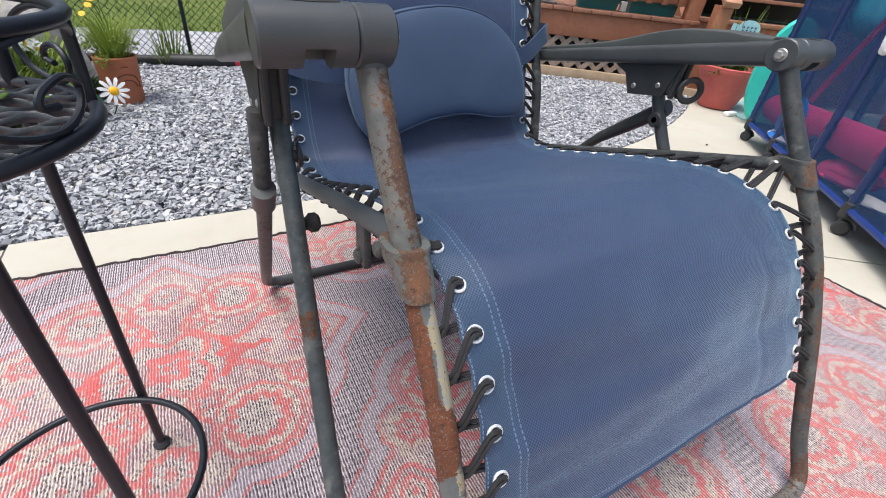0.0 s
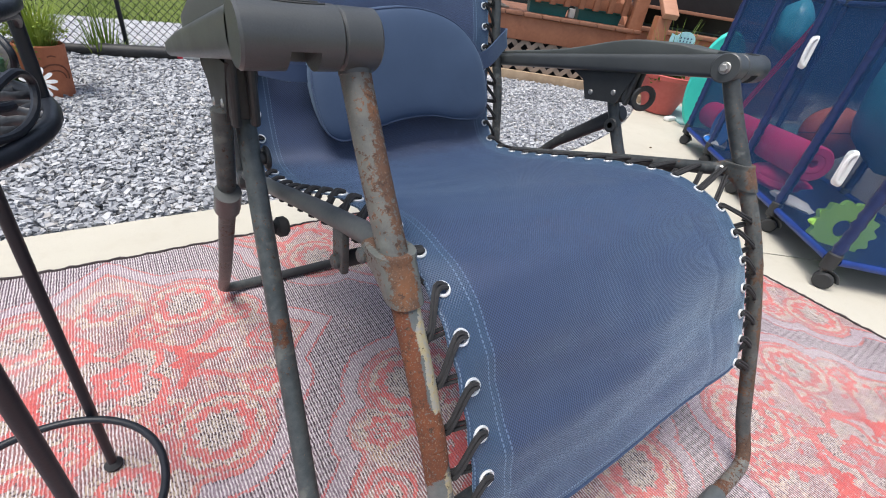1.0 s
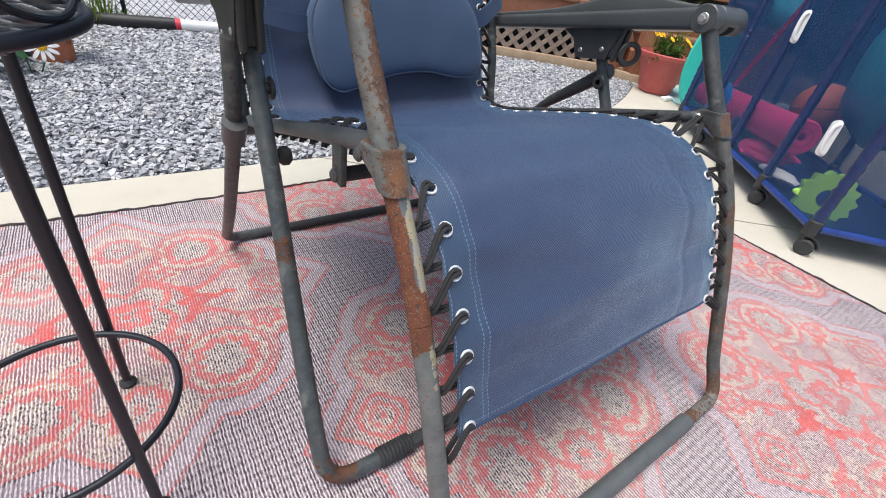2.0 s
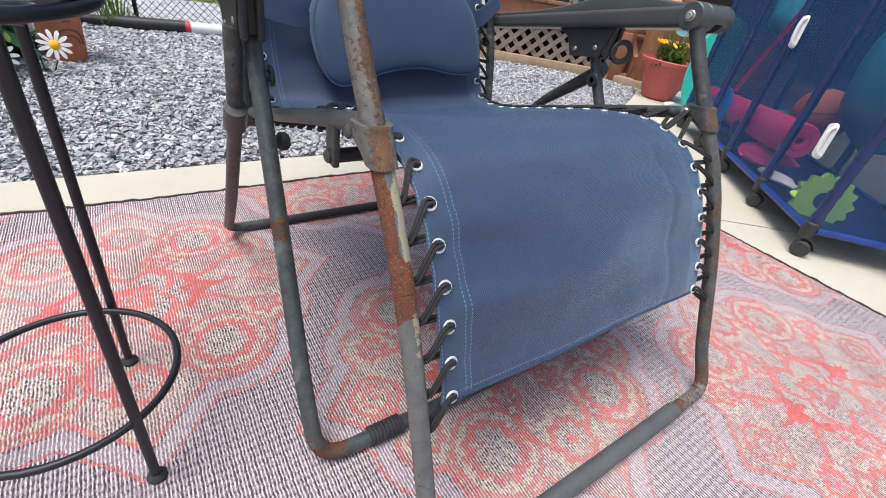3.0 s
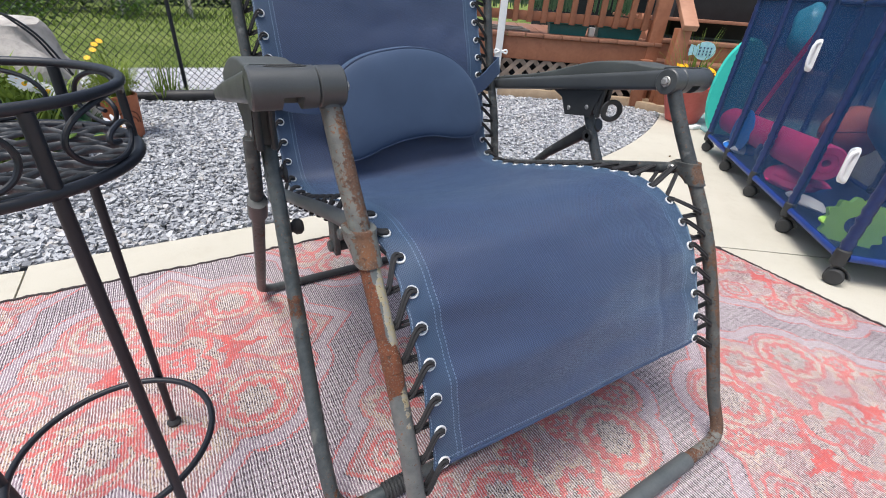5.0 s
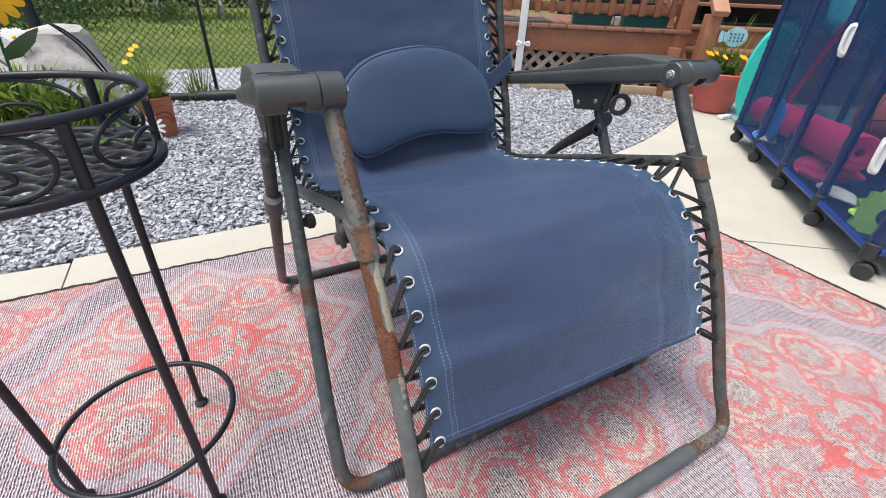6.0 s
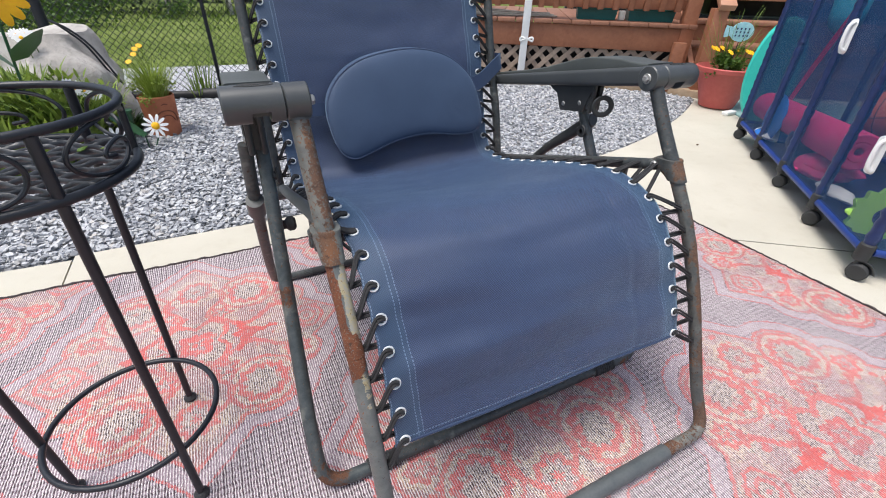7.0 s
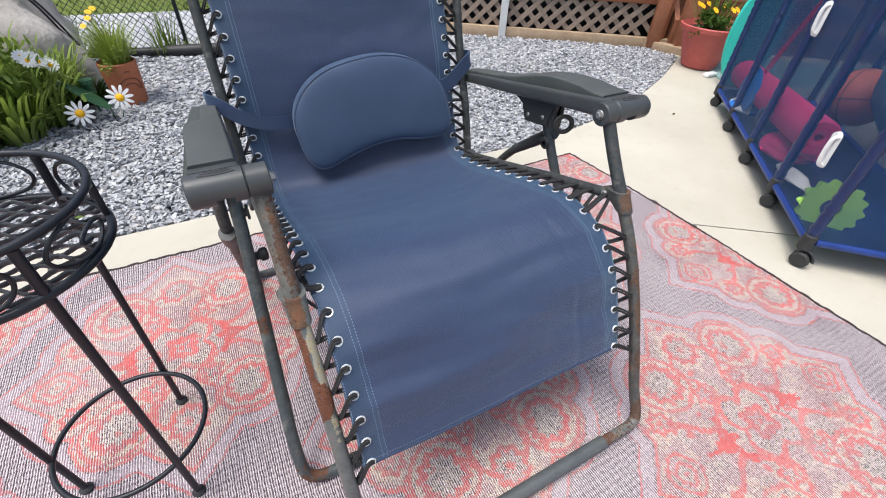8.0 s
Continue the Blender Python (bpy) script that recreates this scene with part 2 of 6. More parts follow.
M["leg_right"] = rusty("slate painted tube", 0.20, ((0.034, 0.042, 0.047), (0.068, 0.076, 0.078)), 0.6, [(0.34, 0.02, 0.06, 0.040, 0.16)])
M["sleeve"] = grainy("grey painted sleeve", (0.060, 0.070, 0.074), (0.105, 0.112, 0.112), 25, 0.5, 0.15, 0.001)
M["plastic"] = grainy("charcoal plastic", (0.044, 0.048, 0.050), (0.062, 0.067, 0.069), 18, 0.38, 0.2, 0.0006, 40)
# moulded plastic of brackets and joints, colour darkened for the shade under the armrests
M["bracket"] = grainy("shade-darkened moulded plastic", (0.018, 0.019, 0.020), (0.034, 0.036, 0.037), 25, 0.5, 0.2, 0.0008, 12)
M["pad"] = grainy("armrest pad plastic", (0.050, 0.056, 0.054), (0.074, 0.082, 0.078), 18, 0.55, 0.25, 0.0006, 40)
M["rubber"] = grainy("black rubber", (0.020, 0.021, 0.022), (0.035, 0.036, 0.037), 40, 0.7, 0.2, 0.001)
M["cord"] = grainy("black elastic cord", (0.012, 0.012, 0.013), (0.028, 0.028, 0.030), 120, 0.8, 0.4, 0.001)
M["grommet"] = grainy("white metal", (0.72, 0.73, 0.74), (0.85, 0.85, 0.85), 80, 0.3, 0.05, 0.0005, metal=0.35)
M["bolt"] = grainy("zinc bolt", (0.30, 0.29, 0.27), (0.48, 0.47, 0.45), 150, 0.42, 0.2, 0.0006, metal=0.8)
# the stand's black iron, painted greyer for the sky light and sheen on the tray
M["iron_tray"] = grainy("iron tray with painted sheen", (0.022, 0.025, 0.029), (0.060, 0.065, 0.070), 45, 0.36, 0.3, 0.001, 10)
M["iron"] = grainy("black powder-coated iron", (0.0040, 0.0058, 0.0105), (0.0085, 0.0115, 0.018), 40, 0.45, 0.25, 0.0008, 12)
M["terracotta"] = grainy("terracotta", (0.36, 0.115, 0.055), (0.48, 0.17, 0.085), 9, 0.85, 0.2, 0.002)
M["terracotta_dark"] = grainy("dark terracotta", (0.15, 0.05, 0.03), (0.2, 0.07, 0.04), 9, 0.85, 0.2, 0.002)
M["redpot"] = grainy("red plastic pot", (0.43, 0.080, 0.068), (0.53, 0.125, 0.108), 6, 0.55, 0.1, 0.001)
M["soil"] = grainy("soil", (0.03, 0.022, 0.016), (0.06, 0.045, 0.03), 40, 0.95, 0.6, 0.01)
M["white"] = grainy("white plastic", (0.72, 0.73, 0.72), (0.82, 0.82, 0.80), 12, 0.45, 0.05, 0.001)
M["yellow"] = grainy("yellow petals", (0.86, 0.40, 0.004), (0.94, 0.53, 0.006), 60, 0.6, 0.1, 0.001)
M["petal"] = grainy("white petals", (0.78, 0.78, 0.76), (0.86, 0.86, 0.85), 60, 0.6, 0.1, 0.001)
M["brown"] = grainy("brown flower centre", (0.06, 0.03, 0.012), (0.12, 0.06, 0.02), 120, 0.8, 0.4, 0.002)
M["deck"] = wood("stained deck wood", (0.22, 0.080, 0.040), (0.33, 0.135, 0.070), (1, 1, 1))
M["deck_board"] = wood("deck boards", (0.20, 0.085, 0.048), (0.30, 0.14, 0.085))
M["lattice"] = wood("weathered lattice", (0.22, 0.165, 0.125), (0.36, 0.285, 0.225))
M["timber"] = wood("landscape timber", (0.30, 0.21, 0.13), (0.44, 0.33, 0.22))
M["rail_end"] = wood("light stained handrail", (0.42, 0.20, 0.12), (0.52, 0.27, 0.17))
M["teal"] = grainy("teal plastic", (0.010, 0.11, 0.115), (0.018, 0.15, 0.155), 10, 0.45, 0.05, 0.001)
M["teal_bright"] = grainy("bright teal foam", (0.03, 0.50, 0.42), (0.05, 0.58, 0.49), 10, 0.5, 0.05, 0.001)
M["teal_mat"] = grainy("faded teal mat", (0.20, 0.36, 0.36), (0.30, 0.45, 0.43), 8, 0.85, 0.3, 0.002)
# house wall and roof; also the near-black sheets standing in for shade under the deck
M["dark"] = grainy("dark siding, roof and under-deck shade", (0.010, 0.012, 0.016), (0.022, 0.025, 0.030), 3, 0.7, 0.1, 0.002)
M["navy_tube"] = grainy("navy cloth sleeve", (0.006, 0.017, 0.070), (0.014, 0.036, 0.135), 60, 0.36, 0.5, 0.003, 6)
M["blue_tube"] = grainy("bright blue tube", (0.008, 0.030, 0.17), (0.014, 0.050, 0.25), 20, 0.4, 0.1, 0.001)
M["pink_foam"] = grainy("magenta foam", (0.60, 0.024, 0.13), (0.70, 0.04, 0.18), 30, 0.8, 0.4, 0.002)
M["ball"] = grainy("orange-brown rubber ball", (0.27, 0.06, 0.035), (0.35, 0.085, 0.05), 200, 0.7, 0.5, 0.001)
M["seam"] = grainy("black seam", (0.015, 0.013, 0.012), (0.03, 0.026, 0.024), 60, 0.7, 0.1, 0.001)
M["green_toy"] = grainy("lime green foam", (0.34, 0.68, 0.10), (0.44, 0.78, 0.16), 20, 0.7, 0.2, 0.001)
M["blue_toy"] = grainy("blue plastic toy", (0.015, 0.14, 0.48), (0.03, 0.2, 0.6), 10, 0.35, 0.05, 0.001)
M["sky_toy"] = grainy("turquoise plastic toy", (0.015, 0.18, 0.27), (0.03, 0.24, 0.34), 6, 0.4, 0.05, 0.001)
M["fish"] = grainy("pale blue painted metal", (0.25, 0.52, 0.58), (0.42, 0.66, 0.70), 40, 0.5, 0.1, 0.001)
M["bark"] = grainy("grey bark", (0.10, 0.085, 0.07), (0.20, 0.17, 0.14), 12, 0.9, 0.8, 0.02)
M["hose_black"] = grainy("black drain pipe", (0.012, 0.012, 0.013), (0.025, 0.025, 0.026), 30, 0.55, 0.2, 0.001)
M["ball_blue"] = grainy("glossy blue vinyl", (0.02, 0.16, 0.55), (0.03, 0.20, 0.62), 12, 0.25, 0.1, 0.001)
M["red_tape"] = grainy("red tape", (0.55, 0.03, 0.06), (0.65, 0.05, 0.08), 30, 0.5, 0.1, 0.001)
M["green_metal"] = grainy("green painted metal", (0.015, 0.075, 0.035), (0.045, 0.13, 0.055), 30, 0.45, 0.1, 0.001)
M["silver_wood"] = wood("silvered wood", (0.25, 0.235, 0.21), (0.42, 0.40, 0.37))


def leafy(name, c1, c2, rough=0.5):
    g = Nodes(name)
    r = g.island()
    n = g.noise(30, g.pos(), 3)
    col = g.mix(g.math("ADD", g.math("MULTIPLY", r, 0.7), g.math("MULTIPLY", n, 0.3)), c1, c2)
    g.b.inputs["Subsurface Weight"].default_value = 0.0
    tr = g.add("BsdfTranslucent")
    g.put(tr.inputs[0], g.mix(1.0, col, (1.0, 1.0, 0.6), "MULTIPLY"))
    mx = g.add("MixShader")
    mx.inputs[0].default_value = 0.3
    g.t.links.new(g.b.outputs[0], mx.inputs[1])
    g.t.links.new(tr.outputs[0], mx.inputs[2])
    g.t.links.new(mx.outputs[0], g.o.inputs[0])
    return g.done(col, rough, 0.0, 0.3)


M["leaf"] = leafy("green leaves", (0.030, 0.075, 0.012), (0.11, 0.19, 0.035))
M["leaf_dark"] = leafy("dark leaves", (0.010, 0.026, 0.008), (0.038, 0.070, 0.016))
M["leaf_light"] = leafy("yellow-green leaves", (0.09, 0.16, 0.03), (0.22, 0.30, 0.06))
M["leaf_bed"] = leafy("bed leaves", (0.085, 0.155, 0.028), (0.36, 0.46, 0.12))
M["leaf_core"] = leafy("coreopsis leaves", (0.14, 0.21, 0.035), (0.32, 0.40, 0.085))
M["grass"] = leafy("grass blades", (0.07, 0.13, 0.02), (0.20, 0.27, 0.05))
M["strand"] = leafy("green raffia strands", (0.04, 0.15, 0.08), (0.22, 0.36, 0.20))


def concrete():
    g = Nodes("cream broom-finished concrete")
    p = g.pos()
    a, b, c = g.noise(1.6, p, 4), g.noise(14, p, 5, 0.65), g.noise(260, p, 3)
    col = g.mix(g.step(a, 0.3, 0.7), (0.47, 0.44, 0.365), (0.55, 0.52, 0.44))
    col = g.mix(g.math("MULTIPLY", g.step(b, 0.52, 0.75), 0.35), col, (0.42, 0.38, 0.30))
    col = g.mix(g.math("MULTIPLY", g.step(c, 0.58, 0.7), 0.25), col, (0.40, 0.37, 0.31))
    g.bump(g.math("ADD", c, g.math("MULTIPLY", b, 0.6)), 0.25, 0.003)
    return g.done(col, 0.85, 0.0, 0.25)


def gravel(name, island=True):
    g = Nodes(name)
    p = g.pos()
    r = g.island() if island else g.voronoi(45, p, out="Color")
    if not island:
        r = g.sep(r)[0]
    col = g.ramp(r, (0.0, (0.20, 0.208, 0.225)), (0.25, (0.33, 0.338, 0.36)), (0.6, (0.455, 0.465, 0.485)), (0.9, (0.55, 0.555, 0.56)), (1.0, (0.46, 0.43, 0.40)))
    n = g.noise(90, p, 4)
    col = g.mix(g.math("MULTIPLY", g.step(n, 0.4, 0.7), 0.35), col, (0.22, 0.225, 0.24))
    g.bump(n, 0.4, 0.004)
    return g.done(col, 0.75, 0.0, 0.3)


def lawn():
    g = Nodes("lawn")
    p = g.pos()
    f = g.math("ADD", g.math("MULTIPLY", g.noise(0.5, p, 3), 0.5), g.math("MULTIPLY", g.noise(26, p, 4), 0.5))
    col = g.ramp(f, (0.3, (0.075, 0.115, 0.022)), (0.5, (0.17, 0.225, 0.055)), (0.7, (0.29, 0.32, 0.11)))
    g.bump(g.noise(60, p, 3), 0.9, 0.05)
    return g.done(col, 0.9, 0.0, 0.1)


def rock():
    g = Nodes("pale granite boulder")
    p = g.pos()
    a, b = g.noise(3.2, p, 6, 0.6, 0.6), g.noise(40, p, 5)
    col = g.ramp(a, (0.3, (0.26, 0.245, 0.23)), (0.5, (0.40, 0.375, 0.345)), (0.68, (0.55, 0.52, 0.485)))
    col = g.mix(g.math("MULTIPLY", g.step(b, 0.5, 0.7), 0.4), col, (0.2, 0.19, 0.18))
    g.bump(g.math("ADD", a, g.math("MULTIPLY", b, 0.4)), 0.6, 0.03)
    return g.done(col, 0.85, 0.0, 0.25)


def sling():
    """Navy woven vinyl mesh, slightly see-through; uv in metres."""
    g = Nodes("navy woven sling mesh")
    uv = g.uv()
    x, y, _ = g.sep(uv)
    pitch = 0.0030
    jit = g.sep(g.noise(60, uv, 3, 0.6, out="Color"))
    wx = g.math("SINE", g.math("MULTIPLY", g.math("ADD", x, g.math("MULTIPLY", jit[0], 0.0022)), 2 * math.pi / pitch))
    wy = g.math("SINE", g.math("MULTIPLY", g.math("ADD", y, g.math("MULTIPLY", jit[1], 0.0022)), 2 * math.pi / pitch))
    weave = g.math("MULTIPLY", wx, wy)
    broad = g.noise(5, uv, 4, 0.6)
    mid = g.noise(45, uv, 4)
    col = g.mix(g.step(weave, -0.6, 0.9), (0.009, 0.018, 0.050), (0.052, 0.086, 0.190))
    col = g.mix(g.math("MULTIPLY", g.step(broad, 0.45, 0.75), 0.35), col, (0.030, 0.050, 0.100))
    col = g.mix(g.math("MULTIPLY", g.step(mid, 0.55, 0.8), 0.2), col, (0.012, 0.022, 0.055))
    edge = g.math("ABSOLUTE", x)
    # stitched hem, a little greener and with pale thread lines
    hem = g.step(edge, 0.222, 0.226)
    col = g.mix(g.math("MULTIPLY", hem, 0.50), col, (0.020, 0.058, 0.105))
    dash = g.step(g.math("SINE", g.math("MULTIPLY", y, 2 * math.pi / 0.0045)), -0.6, -0.2)
    th = g.math("MAXIMUM", g.math("COMPARE", edge, 0.2235, 0.0007), g.math("COMPARE", edge, 0.2305, 0.0007))
    th2 = g.math("MULTIPLY", g.math("MAXIMUM", th, g.math("COMPARE", edge, 0.2605, 0.0006)), dash)
    dash_x = g.step(g.math("SINE", g.math("MULTIPLY", x, 2 * math.pi / 0.0045)), -0.6, -0.2)
    th3 = g.math("MULTIPLY", g.math("COMPARE", y, 0.0085, 0.0008), dash_x)
    th2 = g.math("MAXIMUM", th2, th3)
    col = g.mix(g.math("MULTIPLY", th2, 0.55), col, (0.22, 0.31, 0.44))
    g.bump(g.math("ADD", weave, g.math("MULTIPLY", th2, 2.0)), 0.42, 0.0008)
    g.b.inputs["Sheen Weight"].default_value = 0.42
    g.b.inputs["Sheen Roughness"].default_value = 0.42
    g.b.inputs["Sheen Tint"].default_value = (0.50, 0.76, 1.0, 1)
    g.done(col, g.math("ADD", g.math("MULTIPLY", broad, 0.18), 0.34), 0.0, 0.60)
    tp = g.add("BsdfTransparent")
    mx = g.add("MixShader")
    hole = g.math("MULTIPLY", g.math("SUBTRACT", 1.0, hem), 0.09)
    g.put(mx.inputs[0], hole)
    g.t.links.new(g.b.outputs[0], mx.inputs[1])
    g.t.links.new(tp.outputs[0], mx.inputs[2])
    g.t.links.new(mx.outputs[0], g.o.inputs[0])
    return g.m


def cloth(name, c1, c2):
    g = Nodes(name)
    p = g.pos()
    w = g.noise(900, p, 2)
    f = g.step(g.math("ADD", g.math("MULTIPLY", g.noise(12, p, 4), 0.6), g.math("MULTIPLY", w, 0.4)), 0.3, 0.7)
    g.bump(w, 0.3, 0.0006)
    g.b.inputs["Sheen Weight"].default_value = 0.25
    g.b.inputs["Sheen Roughness"].default_value = 0.42
    g.b.inputs["Sheen Tint"].default_value = (0.55, 0.78, 1.0, 1)
    return g.done(g.mix(f, c1, c2), 0.62, 0.0, 0.35)


def net(name, clear):
    """Dark blue netting: a see-through veil."""
    g = Nodes(name)
    g.done((0.012, 0.056, 0.150), 0.55, 0.0, 0.35)
    tp = g.add("BsdfTransparent")
    mx = g.add("MixShader")
    n = g.noise(6, g.pos(), 3)
    g.put(mx.inputs[0], g.math("ADD", g.math("MULTIPLY", n, 0.2), clear - 0.1))
    g.t.links.new(g.b.outputs[0], mx.inputs[1])
    g.t.links.new(tp.outputs[0], mx.inputs[2])
    g.t.links.new(mx.outputs[0], g.o.inputs[0])
    return g.m


def rug():
    """Faded oriental outdoor rug: half-drop lobed medallions in coral, cream and black flecks on a mauve diamond
    lattice, woven with fine pale warp stripes."""
    g = Nodes("faded coral and mauve woven rug")
    p = g.pos()
    x, y, _ = g.sep(p)
    # the pattern moves in steps of the weave
    sx, sy = g.math("SNAP", x, 0.0023), g.math("SNAP", y, 0.0030)
    cell = g.comb(sx, sy, 0.0)
    wob = g.vec("MULTIPLY", g.vec("SUBTRACT", g.noise(22, cell, 3, 0.6, out="Color"), (0.5, 0.5, 0.5)), (0.016, 0.016, 0.0))
    q = g.vec("ADD", cell, wob)
    qx, qy, _ = g.sep(q)
    PX, PY = 1.120, 0.784

    def local(ox, oy):
        u_ = g.math("ABSOLUTE", g.math("WRAP", g.math("SUBTRACT", qx, ox), -PX / 2, PX / 2))
        v_ = g.math("ABSOLUTE", g.math("WRAP", g.math("SUBTRACT", qy, oy), -PY / 2, PY / 2))
        return u_, v_, g.math("ADD", g.math("POWER", g.math("DIVIDE", u_, 0.36), 2.0), g.math("POWER", g.math("DIVIDE", v_, 0.33), 2.0))

    ua, va, ea = local(0.018, 0.180)
    ub, vb, eb = local(0.018 + PX / 2, 0.180 + PY / 2)
    pick = g.math("LESS_THAN", eb, ea)

    def choose(a, b):
        nd_ = g.add("Mix", data_type="FLOAT")
        g.put(nd_.inputs[0], pick)
        g.put(nd_.inputs[2], a)
        g.put(nd_.inputs[3], b)
        return nd_.outputs[0]

    u, v = choose(ua, ub), choose(va, vb)
    uv = g.comb(u, v, 0.0)
    # per-thread raggedness
    fleck = g.add("TexWhiteNoise", noise_dimensions="3D")
    g.put(fleck.inputs["Vector"], cell)
    fl = fleck.outputs["Value"]
    rag = g.math("MULTIPLY", g.math("SUBTRACT", g.noise(120, cell, 3, 0.65), 0.5), 0.016)

    def dist(cx, cy):
        return g.math("ADD", g.vec("DISTANCE", uv, (cx, cy, 0.0), out=1), rag)

    def petals(cx, cy, n_, amp):
        a_ = g.math("ARCTAN2", g.math("SUBTRACT", v, cy), g.math("SUBTRACT", u, cx))
        return g.math("ADD", dist(cx, cy), g.math("MULTIPLY", g.math("SINE", g.math("MULTIPLY", a_, float(n_))), amp))

    def ring(d, r, w):
        return g.math("COMPARE", d, r, w)

    def any_of(*ms):
        r = ms[0]
        for m_ in ms[1:]:
            r = g.math("MAXIMUM", r, m_)
        return r

    def less(d, r):
        return g.math("LESS_THAN", d, r)

    # outline of a medallion: pointed ends on the long axis, round lobes at the corners
    tip = g.math("MULTIPLY", g.math("SUBTRACT", g.math("ADD", g.math("DIVIDE", u, 0.335), g.math("DIVIDE", v, 0.335)), 1.0), 0.236)
    lobe = g.math("SUBTRACT", dist(0.128, 0.168), 0.086)
    crest = g.math("SUBTRACT", dist(0.0, 0.232), 0.064)
    lobe2 = g.math("SUBTRACT", dist(0.215, 0.105), 0.050)
    D = g.math("MINIMUM", g.math("MINIMUM", tip, lobe), g.math("MINIMUM", crest, lobe2))
    inside = less(D, 0.0)

    # flowers
    c0, c0w = petals(0, 0, 6, 0.007), dist(0, 0)
    r1, r1w = petals(0.128, 0.168, 11, 0.0042), dist(0.128, 0.168)
    r2 = petals(0.0, 0.215, 9, 0.004)
    eye = g.math("ADD", g.math("MAXIMUM", g.math("MULTIPLY", g.math("ADD", g.math("ABSOLUTE", g.math("SUBTRACT", u, 0.250)), g.math("ABSOLUTE", v)), 0.80), g.vec("DISTANCE", uv, (0.250, 0.0, 0.0), out=1)), rag)
    r3 = petals(0.212, 0.098, 7, 0.004)
    r4 = petals(0.058, 0.100, 5, 0.006)
    warp = g.vec("ADD", q, g.vec("MULTIPLY", g.vec("SUBTRACT", g.noise(55, cell, 2, out="Color"), (0.5, 0.5, 0.5)), (0.026, 0.026, 0.0)))
    blot = g.noise(26, warp, 3, 0.55)
    # solid coral leaf between centre flower and eye, with ragged side arms
    du, dv = g.math("SUBTRACT", u, 0.120), v
    arm = g.math("MINIMUM", g.math("ADD", g.math("MULTIPLY", g.math("ABSOLUTE", du), 0.55), g.math("MULTIPLY", dv, 1.6)),
                 g.math("ADD", g.math("MULTIPLY", g.math("ABSOLUTE", g.math("ADD", du, g.math("MULTIPLY", dv, 0.55))), 1.5), g.math("MULTIPLY", dv, 0.50)))
    splash = less(g.math("ADD", arm, g.math("MULTIPLY", g.math("SUBTRACT", blot, 0.5), 0.10)), 0.027)
    # curling sprigs that run from the leaf to the corner flowers
    bend = g.math("SUBTRACT", g.math("SUBTRACT", v, 0.055), g.math("MULTIPLY", g.math("SINE", g.math("MULTIPLY", u, 42.0)), 0.022))
    sprig = g.math("MULTIPLY", ring(g.math("ADD", bend, rag), 0.0, 0.008), less(u, 0.205))
    bend2 = g.math("SUBTRACT", g.math("SUBTRACT", u, 0.048), g.math("MULTIPLY", g.math("SINE", g.math("MULTIPLY", v, 46.0)), 0.020))
    sprig2 = g.math("MULTIPLY", ring(g.math("ADD", bend2, rag), 0.0, 0.006), less(v, 0.215))
    dabs = g.math("MULTIPLY", g.step(g.voronoi(30, warp), 0.30, 0.25), g.step(g.noise(12, q, 2), 0.48, 0.54))

    thin = g.step(g.noise(85, cell, 3, 0.6), 0.34, 0.46)
    fade = g.noise(2.3, p, 4, 0.6)
    fade2 = g.noise(11, p, 4, 0.6)
    strong = any_of(splash, ring(c0, 0.029, 0.010), less(c0w, 0.007), g.math("MULTIPLY", dabs, 0.9))
    medium = any_of(ring(r1, 0.045, 0.0075), ring(r2, 0.036, 0.007), ring(r3, 0.022, 0.006), ring(r4, 0.018, 0.006), sprig, sprig2, ring(eye, 0.040, 0.0042), less(r2, 0.009), less(r3, 0.007))
    faint = any_of(ring(D, -0.004, 0.0038), ring(r1w, 0.070, 0.0045), ring(eye, 0.022, 0.004), less(eye, 0.006), ring(D, 0.031, 0.0022))
    coral = g.math("MULTIPLY", g.math("MAXIMUM", strong, g.math("MAXIMUM", g.math("MULTIPLY", medium, 0.92), 0.0)), inside)
    coral = g.math("MAXIMUM", coral, g.math("MULTIPLY", faint, 0.80))
    coral = g.math("MULTIPLY", coral, g.math("ADD", g.math("MULTIPLY", thin, 0.62), 0.38))
    coral = g.math("MULTIPLY", coral, g.math("ADD", g.math("MULTIPLY", g.step(fade2, 0.30, 0.52), 0.45), 0.55))

    # cream and ochre yarn between the coral lines, black flecks in the hearts
    cream = g.math("MULTIPLY", any_of(ring(r1w, 0.058, 0.007), ring(r2, 0.050, 0.008), ring(r3, 0.034, 0.007), ring(r4, 0.030, 0.006), g.math("MULTIPLY", g.step(blot, 0.55, 0.58), 0.8)), inside)
    heart = any_of(less(r1, 0.033), less(r2, 0.020), g.math("MULTIPLY", ring(eye, 0.013, 0.005), 0.8), g.math("MULTIPLY", ring(c0w, 0.062, 0.016), 0.8), g.math("MULTIPLY", g.step(g.noise(19, g.vec("ADD", q, (3.0, 7.0, 0.0)), 2), 0.56, 0.60), g.math("MULTIPLY", inside, 0.7)))

    # ground: mauve diamond lattice outside, warmer inside, a pale lilac band along the outline
    field = g.mix(g.step(fade, 0.35, 0.65), (0.090, 0.058, 0.070), (0.150, 0.105, 0.122))
    k_ = 2 * math.pi / 0.0250
    lat = g.math("MULTIPLY", g.math("SINE", g.math("MULTIPLY", g.math("ADD", sx, sy), k_)), g.math("SINE", g.math("MULTIPLY", g.math("SUBTRACT", sx, sy), k_)))
    field = g.mix(g.math("MULTIPLY", g.step(lat, 0.10, 0.22), 0.70), field, (0.330, 0.265, 0.300))
